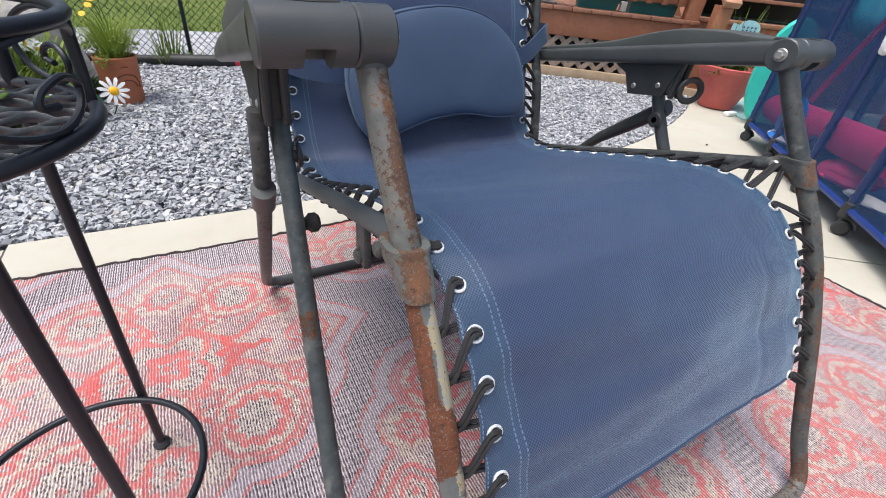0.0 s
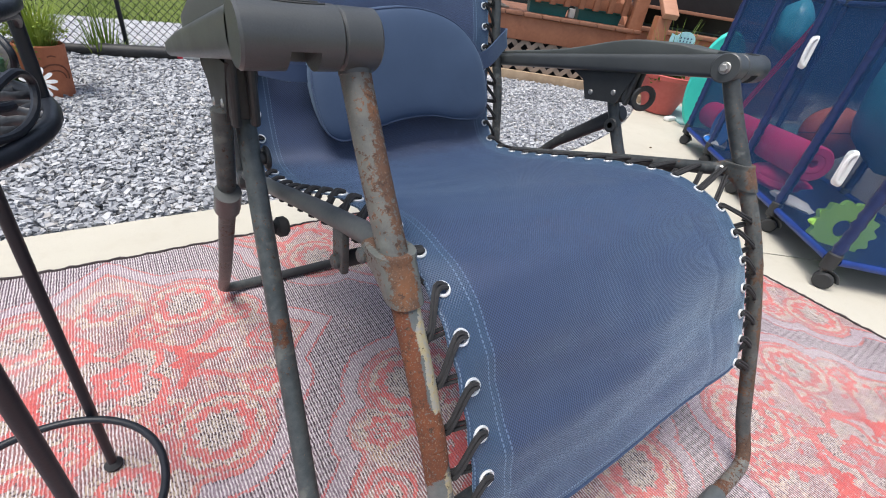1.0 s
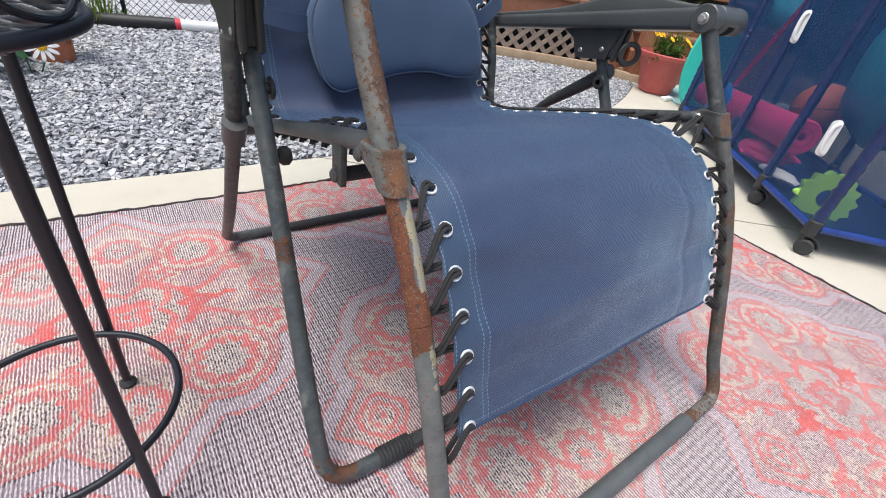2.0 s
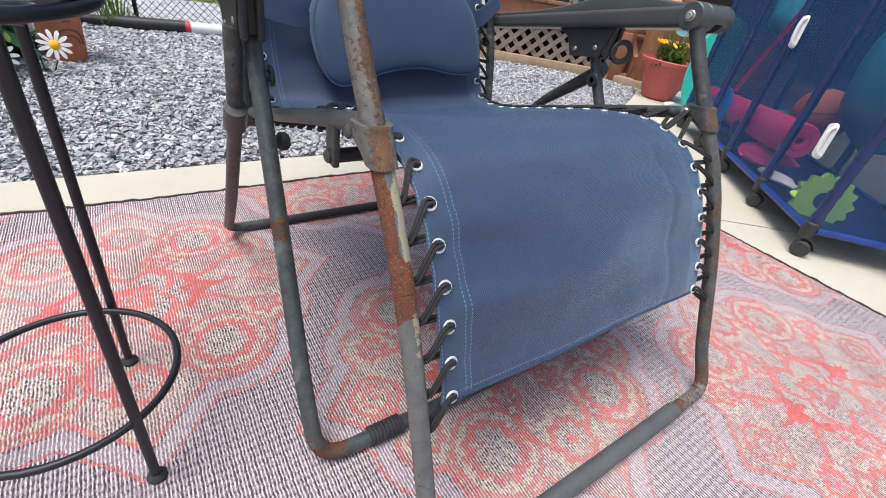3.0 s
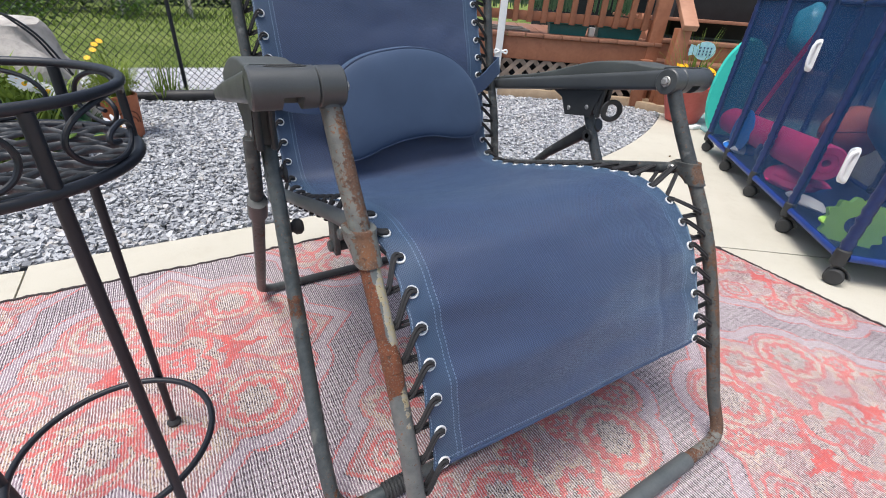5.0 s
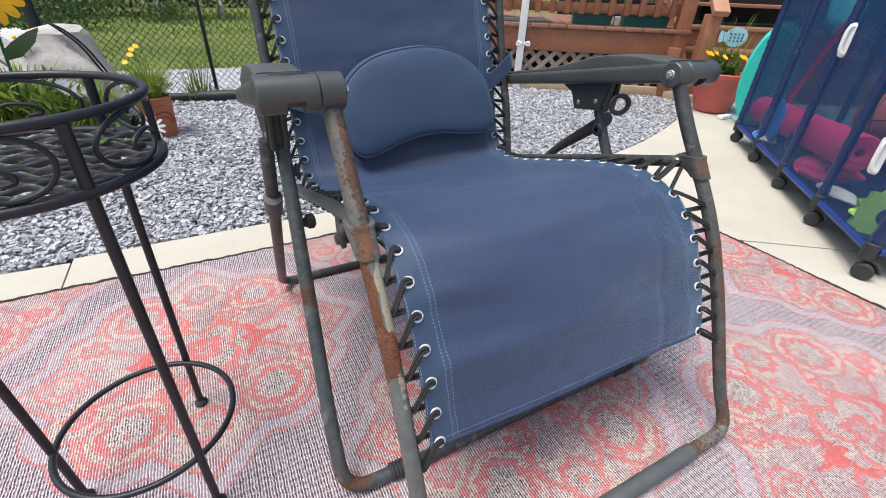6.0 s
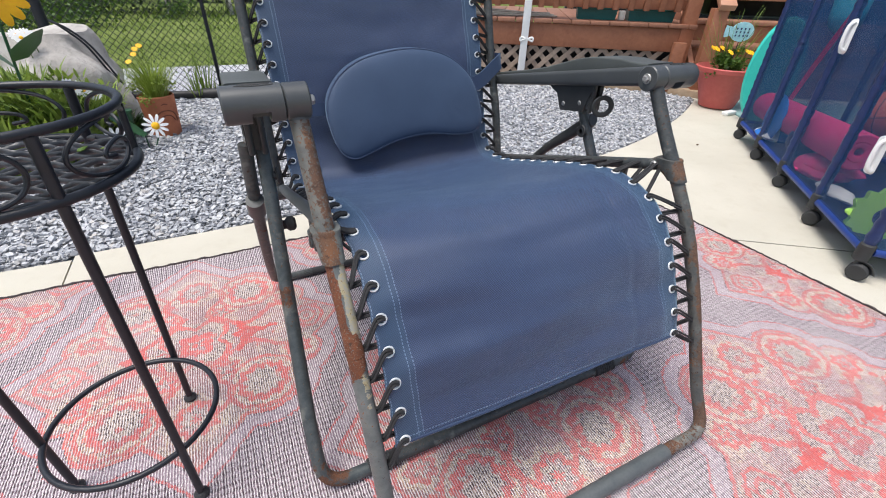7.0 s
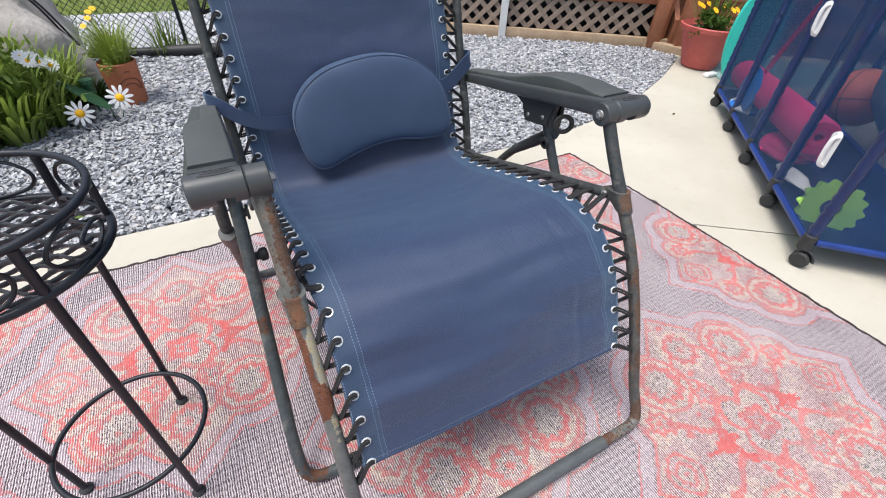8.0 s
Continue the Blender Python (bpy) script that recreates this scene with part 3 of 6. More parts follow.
    field = g.mix(g.math("MULTIPLY", g.step(lat, -0.20, -0.42), 0.55), field, (0.035, 0.028, 0.034))
    band = ring(D, 0.016, 0.012)
    field = g.mix(g.math("MULTIPLY", band, 0.70), field, (0.340, 0.255, 0.290))
    field = g.mix(g.math("MULTIPLY", inside, 0.72), field, g.mix(g.step(fade2, 0.35, 0.65), (0.270, 0.120, 0.112), (0.370, 0.190, 0.170)))
    field = g.mix(g.math("MULTIPLY", g.math("LESS_THAN", fl, 0.30), g.math("ADD", g.math("MULTIPLY", inside, 0.15), 0.30)), field, (0.040, 0.033, 0.036))
    col = g.mix(g.math("MULTIPLY", cream, g.math("MULTIPLY", g.step(fl, 0.25, 0.45), 0.62)), field, g.mix(fade2, (0.47, 0.32, 0.17), (0.53, 0.46, 0.33)))
    col = g.mix(g.math("MULTIPLY", heart, 0.66), col, g.mix(g.math("LESS_THAN", fl, 0.40), (0.36, 0.32, 0.25), (0.030, 0.030, 0.030)))
    yarn = g.noise(240, cell, 2, 0.6)
    tone = g.mix(g.step(g.math("ADD", g.math("MULTIPLY", fade2, 0.5), g.math("MULTIPLY", yarn, 0.5)), 0.38, 0.62), (0.38, 0.064, 0.070), (0.62, 0.130, 0.112))
    col = g.mix(coral, col, tone)
    # fine pale warp stripes along y
    xj = g.math("ADD", x, g.math("MULTIPLY", g.noise(30, g.scaled(p, (1.0, 2.5, 1.0)), 3), 0.0036))
    xj = g.math("ADD", xj, g.math("MULTIPLY", g.noise(170, g.scaled(p, (1.0, 0.45, 1.0)), 2), 0.0026))
    stripe = g.step(g.math("SINE", g.math("MULTIPLY", xj, 2 * math.pi / 0.0046)), -0.15, 0.55)
    solid = g.math("MULTIPLY", coral, g.math("ADD", g.math("MULTIPLY", splash, 0.30), 0.70))
    amt = g.math("MULTIPLY", stripe, g.math("SUBTRACT", 0.92, g.math("MULTIPLY", solid, 0.80)))
    knot = g.step(g.noise(330, g.scaled(p, (1.0, 0.6, 1.0)), 2, 0.6), 0.36, 0.56)
    amt = g.math("MULTIPLY", amt, g.math("ADD", g.math("MULTIPLY", knot, 0.65), 0.35))
    amt = g.math("MULTIPLY", amt, g.step(g.math("ADD", fade, g.math("MULTIPLY", fade2, 0.3)), 0.06, 0.62))
    col = g.mix(amt, col, (0.69, 0.63, 0.63))
    # worn, bleached patches
    col = g.mix(g.math("MULTIPLY", g.step(g.noise(3.4, g.vec("ADD", p, (5.0, 2.0, 0.0)), 4), 0.52, 0.72), 0.24), col, (0.55, 0.50, 0.48))
    weft = g.math("SINE", g.math("MULTIPLY", y, 2 * math.pi / 0.0032))
    g.bump(g.math("ADD", stripe, g.math("MULTIPLY", weft, 0.3)), 0.5, 0.0015)
    return g.done(col, 0.85, 0.0, 0.2)


M["concrete"] = concrete()
M["gravel"] = gravel("slate gravel")
M["gravel_bed"] = gravel("gravel bed", False)
M["lawn"] = lawn()
M["rock"] = rock()
M["sling"] = sling()
M["pillow"] = cloth("navy pillow cloth", (0.034, 0.058, 0.108), (0.046, 0.075, 0.136))
M["cover"] = cloth("black grill cover", (0.006, 0.006, 0.007), (0.014, 0.014, 0.016))
M["strap"] = cloth("navy strap", (0.018, 0.032, 0.074), (0.028, 0.048, 0.100))
M["piping"] = cloth("pale-stitched piping", (0.03, 0.045, 0.09), (0.07, 0.10, 0.17))
M["net"] = net("navy netting", 0.47)
M["net_back"] = net("doubled navy netting", 0.14)
M["rug"] = rug()
M["binding"] = grainy("dark frayed binding", (0.04, 0.032, 0.035), (0.11, 0.085, 0.085), 160, 0.95, 0.9, 0.004)

# ---------------------------------------------------------------- ground
RNG = random.Random(7)


def edge_y(x):
    """Where the concrete ends and the gravel begins."""
    return 1.14 + 0.22 * max(0.0, x - 0.9) ** 1.7


DK0, DKD, DKN = V((1.97, 2.865, 0)), V((0.806, -0.592, 0)), V((0.592, 0.806, 0))


def dk(s, o, z):
    """A point of the deck: s along its front, o behind it."""
    return DK0 + DKD * s + DKN * o + V((0, 0, z))


def slab(name, outline, z0, z1, material, label, category, kind="structure"):
    bm = bmesh.new()
    vs = [bm.verts.new((x, y, z0)) for x, y in outline]
    f = bm.faces.new(vs)
    top = bmesh.ops.extrude_face_region(bm, geom=[f])["geom"]
    bmesh.ops.translate(bm, vec=(0, 0, z1 - z0), verts=[v for v in top if isinstance(v, bmesh.types.BMVert)])
    bmesh.ops.triangulate(bm, faces=[q for q in bm.faces if len(q.verts) > 4])
    return tagged(part(name, bm, material, None, smooth=False), label, category, kind=kind)


bm = bmesh.new()
bmesh.ops.create_grid(bm, x_segments=60, y_segments=60, size=1)
for v in bm.verts:
    v.co = V((v.co.x * abs(v.co.x) * 400, v.co.y * abs(v.co.y) * 400 + 3, -0.05))
tagged(part("ground", bm, M["lawn"]), "mown green lawn with yellowish patches", "ground", kind="structure")

bed = [(-5, 1.10)] + [(-5 + 0.1 * i, edge_y(-5 + 0.1 * i) - 0.04) for i in range(1, 79)] + [(3.4, 3.0), (1.6, 4.0), (0.8, 4.55), (-5, 5.0)]
slab("gravel_bed", bed, -0.06, -0.032, M["gravel_bed"], "bed of pale grey slate gravel beside the patio", "gravel")

slab("patio_slab",
     [(-0.862, 1.14)] + [(-0.862, -3.5), (5.2, -3.5), (5.2, -2.60), (1.1, 0.364), (0.03, 1.14)], -0.12, -0.006, M["concrete"], "cream broom-finished concrete patio slab under the rug", "patio")
far = [(0.04, 1.14), (1.1, 0.372), (5.2, -2.592), (7.5, -2.0), (7.5, 2.6), (3.2, 2.1), (2.95, 1.98)]
far += [(x / 50, edge_y(x / 50)) for x in range(145, 2, -3)]
slab("patio_slab", far, -0.12, -0.006, M["concrete"], "cream concrete patio slab with a curved edge along the gravel", "patio")
slab("patio_slab", [(-0.868, 1.12), (-4.5, 1.30), (-4.5, -3.5), (-0.868, -3.5)], -0.12, -0.008, M["concrete"], "cream concrete slab behind a straight joint", "patio")

# crushed slate chips
rs = np.random.RandomState(3)
N = 105000
xs = rs.uniform(-2.6, 3.0, N)
ys = 1.1 + 2.3 * rs.uniform(0, 1, N) ** 1.15
ed = 1.14 + 0.22 * np.maximum(0, xs - 0.9) ** 1.7
side = (xs - DK0.x) * DKN.x + (ys - DK0.y) * DKN.y
keep = (ys > ed + 0.012) & (side < -0.05) & (ys < 3.34)
xs, ys = xs[keep], ys[keep]
n = len(xs)
size = rs.uniform(0.0050, 0.0115, n) * (1 + 0.25 * (ys > 2.2))
h = size * rs.uniform(0.22, 0.45, n)
corner = np.array([(-1, -1, -1), (1, -1, -1), (1, 1, -1), (-1, 1, -1), (-1, -1, 1), (1, -1, 1), (1, 1, 1), (-1, 1, 1)], float)
pts = corner[None] * np.stack([size, size * rs.uniform(0.45, 0.9, n), h], 1)[:, None, :]
pts *= rs.uniform(0.62, 1.12, (n, 8, 3))
a1, a2, a3 = rs.uniform(0, 6.28, n), rs.normal(0, 0.34, n), rs.normal(0, 0.34, n)


def spin(pt, a, i, j):
    c, s_ = np.cos(a)[:, None], np.sin(a)[:, None]
    p_, q_ = pt[:, :, i].copy(), pt[:, :, j].copy()
    pt[:, :, i], pt[:, :, j] = c * p_ - s_ * q_, s_ * p_ + c * q_


spin(pts, a2, 1, 2), spin(pts, a3, 0, 2), spin(pts, a1, 0, 1)
level = -0.026 + rs.uniform(0, 0.020, n) + 0.006 * np.sin(xs * 3.1) * np.cos(ys * 2.3)
pts += np.stack([xs, ys, level], 1)[:, None, :]
quads = np.array([(0, 3, 2, 1), (4, 5, 6, 7), (0, 1, 5, 4), (1, 2, 6, 5), (2, 3, 7, 6), (3, 0, 4, 7)])
faces = (np.arange(n)[:, None, None] * 8 + quads[None]).reshape(-1, 4)
tagged(pydata("gravel", pts.reshape(-1, 3).tolist(), faces.tolist(), M["gravel"]), "loose pale blue-grey crushed slate chips", "gravel", kind="stuff")

# rug: a thin woven sheet, a little uneven, with a dark frayed binding
RUG = [(-2.05, 0.955), (1.052, 0.966), (1.165, -1.6), (-2.05, -1.6)]


def rug_point(a, b):
    p = (1 - b) * ((1 - a) * V(RUG[0]) + a * V(RUG[1])) + b * ((1 - a) * V(RUG[3]) + a * V(RUG[2]))
    wave = 0.012 * math.sin(9 * b) * a ** 8
    return V((p.x + wave, p.y + 0.004 * math.sin(21 * a) * (1 - b) ** 20, 0))


bm = bmesh.new()
grid = [[bm.verts.new(rug_point(i / 90, j / 70) + V((0, 0, 0.0015 * noise.noise(V((i / 6, j / 6, 0)))))) for j in range(71)] for i in range(91)]
for i in range(90):
    for j in range(70):
        bm.faces.new((grid[i][j], grid[i + 1][j], grid[i + 1][j + 1], grid[i][j + 1]))
low = bmesh.ops.extrude_face_region(bm, geom=bm.faces[:])["geom"]
bmesh.ops.translate(bm, vec=(0, 0, -0.0045), verts=[v for v in low if isinstance(v, bmesh.types.BMVert)])
area_rug = thing("rug", (0, 0, 0), "faded coral and mauve patterned outdoor rug, flat on the concrete", "rug")
part("rug_sheet", bm, M["rug"], area_rug)
for name_, line in (("back", [rug_point(i / 240, 0) for i in range(241)]), ("side", [rug_point(1, j / 240) for j in range(241)])):
    bm = bmesh.new()
    jit = [p + V((0.003 * RNG.uniform(-1, 1), 0.003 * RNG.uniform(-1, 1), 0.0005 + 0.002 * RNG.random())) for p in line]
    sweep(bm, jit, lambda t: 0.0026 + 0.003 * abs(noise.noise(V((t * 110, 3, 0)))) + 0.016 * max(0, noise.noise(V((t * 60, 9, 0))) - 0.35), 6, flat=0.8)
    part("binding", bm, M["binding"], area_rug, "dark frayed edge binding")

# ---------------------------------------------------------------- reclining chair
CX = 0.009
LX, RX = -0.2865, 0.310
chair = thing("reclining_lounge_chair", (0, 0.35, 0), "navy mesh reclining lounge chair with a rusty grey steel frame", "chair")


def sx_(side, d):
    """x at d metres from the chair's middle on that side."""
    return CX + side * d


LEVER = [(0.221, 0.588), (0.183, 0.527), (0.146, 0.474), (0.110, 0.424), (0.080, 0.378), (0.037, 0.300), (0.002, 0.218), (-0.033, 0.132), (-0.058, 0.075), (-0.085, 0.025)]
lever_yz = catmull([(0, y, z) for y, z in LEVER], 6)
SEAT = [(0, 0.165, 0.458), (0, 0.32, 0.411), (0, 0.47, 0.362), (0, 0.64, 0.309)]
BACK = [(0, 0.668, 0.300), (0, 0.700, 0.430), (0, 0.740, 0.535), (0, 0.783, 0.690), (0, 0.835, 0.870), (0, 0.885, 1.040), (0, 0.900, 1.090)]
back_yz = catmull(BACK, 5)
RT = 0.0110

# leg-rest frame: one bent tube from both armrest hubs down to the front bar
for side, x, mats in ((-1, LX, ("lever_upper", "lever_lower", "lever_lower")), (1, RX, ("frame", "lever_right", "lever_right"))):
    pts = [V((x, p.y, p.z)) for p in lever_yz]
    cut1 = min(range(len(pts)), key=lambda i: abs(pts[i].z - 0.44))
    cut2 = min(range(len(pts)), key=lambda i: abs(pts[i].z - 0.335))
    part("upper_tube", rod(pts[:cut1 + 1], RT + 0.0006, 16), M[mats[0]], chair, "rust-speckled grey steel tube" if side < 0 else "")
    part("lower_tube", rod(pts[cut1:cut2 + 1], RT, 16), M[mats[1]], chair, "rust-stripped steel tube" if side < 0 else "")
    tail = fillet([pts[cut2], *pts[cut2 + 6:-7:6], V((x, -0.055, 0.082)), V((x, -0.088, 0.0215)), V((x - side * 0.11, -0.088, 0.0215))], 0.055, 8)
    cut3 = max(1, len(tail) - 7)
    part("foot_bend", rod(tail[:cut3 + 1], RT - 0.0003, 16), M[mats[2]], chair)
    part("foot_bend", rod(tail[cut3:], RT - 0.0003, 16), M["frame_heavy"], chair, "brown rusted bend of the foot tube")
part("foot_bar", rod([(LX + 0.10, -0.088, 0.0215), (RX - 0.10, -0.088, 0.0215)], 0.0135, 18), M["sleeve"], chair, "plain grey foot bar sleeve")

# clamps that join seat tube and leg-rest tube: folded sheet wrapped round the lever, its wings running back to the seat tube
def lever_at(z):
    for a_, b_ in zip(lever_yz, lever_yz[1:]):
        if a_.z >= z >= b_.z:
            return a_.y + (b_.y - a_.y) * (a_.z - z) / (a_.z - b_.z)


for side, x in ((-1, LX), (1, RX)):
    mat_c = M["lever_clamp"] if side < 0 else M["lever_right"]
    rings = []
    for i in range(15):
        t = i / 14
        z = 0.4740 - 0.0320 * t
        yc = lever_at(z)
        wing = 0.030 * math.exp(-((t - 0.36) / 0.32) ** 2) + 0.0155
        hw = 0.0162 - 0.0022 * t + (0.0010 if i in (0, 1) else 0)
        front = 0.0158 + (0.0012 if i in (0, 1) else 0) - 0.001 * t
        ring_ = []
        for k in range(24):
            a_ = 2 * math.pi * k / 24
            c_, s_ = math.cos(a_), math.sin(a_)
            yy = (wing if s_ > 0 else front) * math.copysign(abs(s_) ** 0.8, s_)
            ring_.append(V((x + hw * math.copysign(abs(c_) ** 0.72, c_), yc + yy, z - 0.10 * yy)))
        rings.append(ring_)
    clamp = part("clamp", loft(bmesh.new(), rings), mat_c, chair, "folded steel clamp, brown with rust" if side < 0 else "")
    for sgn in (-1, 1):
        bm = cyl(bmesh.new(), (x + sgn * 0.0120, lever_at(0.461) + 0.029, 0.459), (x + sgn * 0.0180, lever_at(0.461) + 0.029, 0.459), 0.0066, 16, 0.0025)
        part("rivet", bm, M["bolt"] if side > 0 else M["frame_rust"], clamp)

# seat side tubes, back tubes
for side, x in ((-1, LX + 0.004), (1, RX - 0.006)):
    part("seat_tube", rod([V((x, p[1], p[2] + (0.009 if side < 0 else 0.0))) for p in SEAT], RT - 0.0008, 14), M["sleeve" if side < 0 else "frame"], chair)
    part("back_tube", rod([V((x + side * 0.004, p.y, p.z)) for p in back_yz], RT - 0.0005, 14), M["frame"], chair)
    bm = cyl(bmesh.new(), (x - 0.017, 0.655, 0.303), (x + 0.017, 0.655, 0.303), 0.016, 18, 0.003)
    part("pivot", bm, M["plastic"], chair)
top = back_yz[-1]
part("top_bar", rod(fillet([(LX, top.y, top.z), (LX, top.y + 0.012, top.z + 0.05), (RX, top.y + 0.012, top.z + 0.05), (RX, top.y, top.z)], 0.05, 8), RT - 0.0005, 14), M["frame"], chair)
part("cross_bar", rod([(LX, 0.240, 0.402), (RX, 0.240, 0.402)], 0.0085, 12), M["rubber"], chair)
for side, x in ((-1, LX), (1, RX)):
    bm = box(bmesh.new(), (x - 0.004, 0.228, 0.392), (x + 0.004, 0.252, 0.440), 0.002)
    cyl(bm, (x - 0.009, 0.240, 0.402), (x + 0.009, 0.240, 0.402), 0.0078, 14, 0.002)
    part("hanger", bm, M["frame_rust"], chair)

# crossed legs: front hoop and rear hoop on the floor
FL, FR = -0.321, 0.358
for side, x in ((-1, FL), (1, FR)):
    foot = x + side * (0.030 if side < 0 else 0.0)
    pts = fillet([(x, 0.440, 0.520), (x + side * 0.003, 0.395, 0.430), (foot, 0.165, 0.100), (foot, 0.116, 0.0135), (foot - side * 0.10, 0.115, 0.0135)], 0.045, 8)
    part("front_leg", rod(pts, 0.0112, 16), M["leg_left" if side < 0 else "leg_right"], chair, "slate grey leg tube with rust at its foot")
    x0 = foot - side * 0.075
    prof_g = []
    for i in range(9):
        prof_g += [(0.0132, 0.0058 * i), (0.0150, 0.0058 * i + 0.0012), (0.0150, 0.0058 * i + 0.0042), (0.0132, 0.0058 * i + 0.0054)]
    bm = lathe(bmesh.new(), prof_g, n=16, m=Matrix.Translation((x0, 0.115, 0.0150)) @ V((-side, 0, 0)).to_track_quat("Z", "Y").to_matrix().to_4x4())
    part("rubber_grip", bm, M["rubber"], chair, "ribbed black rubber grip")
part("front_floor_bar", rod([(FL + 0.06, 0.115, 0.0135), (FR - 0.07, 0.115, 0.0135)], 0.0112, 14), M["frame"], chair)
rear_l = fillet([(-0.346, 0.412, 0.500), (-0.350, 0.425, 0.395), (-0.347, 0.60, 0.155), (-0.340, 0.742, 0.0115), (-0.24, 0.742, 0.0115)], 0.06, 8)
part("rear_leg", rod(rear_l, 0.0105, 14), M["frame_rust"], chair)
rear_r = fillet([(0.372, 0.405, 0.466), (0.368, 0.560, 0.344), (0.352, 0.650, 0.205), (0.342, 0.742, 0.0115), (0.24, 0.742, 0.0115)], 0.06, 8)
part("rear_leg", rod(rear_r, 0.0105, 14), M["frame"], chair)
ja, jb = V((0.372, 0.405, 0.466)), V((0.369, 0.540, 0.360))
bm = sweep(bmesh.new(), [ja.lerp(jb, t) for t in (-0.03, 0.0, 0.10, 0.55, 0.85, 1.0)], lambda t: (0.0155, 0.0180, 0.0180, 0.0155, 0.0140, 0.0125)[min(5, int(t * 5 + 0.01))], 16, flat=0.72)
part("leg_joint", bm, M["bracket"], chair, "flat moulded joint on the folding leg")
part("rear_floor_bar", rod([(-0.262, 0.742, 0.0115), (0.262, 0.742, 0.0115)], 0.0105, 14), M["rubber"], chair)
a, b = V((-0.350, 0.425, 0.395)), V((-0.349, 0.50, 0.290))
part("collar", rod([a.lerp(b, -0.05), a.lerp(b, 0.28)], 0.0152, 16), M["plastic"], chair, "black plastic collar")
for side, x in ((-1, FL), (1, FR)):
    bm = cyl(bmesh.new(), (x - side * 0.016, 0.402, 0.446), (x + side * 0.013, 0.402, 0.446), 0.0075, 14, 0.002)
    cyl(bm, (x - side * 0.016, 0.402, 0.446), (x - side * 0.011, 0.402, 0.446), 0.014, 16, 0.002)
    part("hinge_bolt", bm, M["bracket"], chair)
bm = cyl(bmesh.new(), (FL + 0.010, 0.379, 0.366), (FL + 0.026, 0.379, 0.366), 0.0125, 18, 0.004)
cyl(bm, (FL + 0.002, 0.379, 0.366), (FL + 0.012, 0.379, 0.366), 0.008, 14, 0.002)
part("knob", bm, M["rubber"], chair)

# armrests
ARM_Y0, ARM_Y1 = 0.225, 0.765


def arm_z(y):
    t = (y - ARM_Y0) / (ARM_Y1 - ARM_Y0)
    return 0.594 + (0.492 - 0.594) * t


def armrest(side):
    lift = 0.011 if side < 0 else 0.0
    inner, outer = sx_(side, 0.309), sx_(side, 0.374 if side < 0 else 0.386)
    lo, hi = min(inner, outer), max(inner, outer)
    arm = part("armrest", loft(bmesh.new(), [round_rect(lo + 0.010 * max(0, (i / 14 - 0.55)) * 2 * (side < 0), hi - 0.010 * max(0, i / 14 - 0.55) * 2 * (side > 0),
               lift * (1 - i / 14) + arm_z(y) - 0.018 + 0.005 * i / 14, lift * (1 - i / 14) + arm_z(y) + 0.017 - 0.005 * i / 14, 0.008, y) for i, y in ((i, ARM_Y0 + 0.01 + (ARM_Y1 - ARM_Y0 - 0.01) * i / 14) for i in range(15))]),
               M["plastic"], chair, "charcoal moulded plastic armrest")
    rings = []
    for i in range(25):
        t = i / 24
        y = 0.256 + t * 0.496
        waist = 0.022 * min(1, (t - 0.50) / 0.08) if t > 0.50 else 0
        bulge = 0.017 * math.exp(-((t - 0.30) / 0.22) ** 2) + 0.004
        end = min(1, 6 * t + 0.25, 6 * (1 - t) + 0.25)
        a0, a1 = lo + 0.007, hi - 0.004
        a0, a1 = (a0 + waist, a1) if side < 0 else (a0, a1 - waist)
        z = lift * (1 - t) + arm_z(y) + 0.012 - 0.004 * t
        rings.append(round_rect(a0, a1, z, z + 0.004 + bulge * end + 0.003, 0.0035, y))
    part("pad", loft(bmesh.new(), rings), M["pad"], arm, "contoured grey-black arm pad")
    # front barrel
    c = V((0, 0.2215, 0.592 + lift))
    L_ = abs(outer - inner)
    rings = []
    for t, open_ in ((0, 0), (0.02, 0), (0.255, 0), (0.26, 1), (0.56, 1), (0.565, 0), (0.97, 0), (1.0, 0)):
        xx = inner + side * L_ * t
        r_ = 0.0208 - (0.0016 if t in (0, 1.0) else 0)
        rings.append([V((xx, c.y + r_ * math.cos(2 * math.pi * k / 40), c.z + max(r_ * math.sin(2 * math.pi * k / 40), -0.0055 if open_ else -1))) for k in range(40)])
    part("barrel", loft(bmesh.new(), rings), M["plastic"], arm)
    for k in range(3):
        w_ = 0.020 - 0.0035 * k
        xm = (lo + hi) / 2 - side * 0.004
        pts_ = []
        for i in range(9):
            q_ = -1 + i / 4
            th_ = radians(74 + 11 * k) + 0.10 * q_ * q_
            pts_.append(V((xm + w_ * q_, c.y - 0.0208 * math.cos(th_), c.z + 0.0208 * math.sin(th_))))
        part("groove", sweep(bmesh.new(), pts_, 0.0009, 6), M["rubber"], arm)
    bm = cyl(bmesh.new(), (sx_(side, 0.281), c.y, c.z), (sx_(side, 0.3086), c.y, c.z), 0.0206, 40, 0.0016)
    tx = LX if side < 0 else RX
    cyl(bm, (tx, 0.2215, 0.592), (tx, 0.2165, 0.580), 0.0120, 20, 0.001)
    part("hub", bm, M["plastic"], arm)
    bm = cyl(bmesh.new(), (sx_(side, 0.274), c.y, c.z), (sx_(side, 0.282), c.y, c.z), 0.0060, 6, 0.0015)
    cyl(bm, (sx_(side, 0.2785), c.y, c.z), (sx_(side, 0.2815), c.y, c.z), 0.0085, 18, 0.001)
    part("bolt", bm, M["bolt"], arm)
    # bracket below, with its bolts and lock ring
    xb = sx_(side, 0.338)
    bm = bmesh.new()
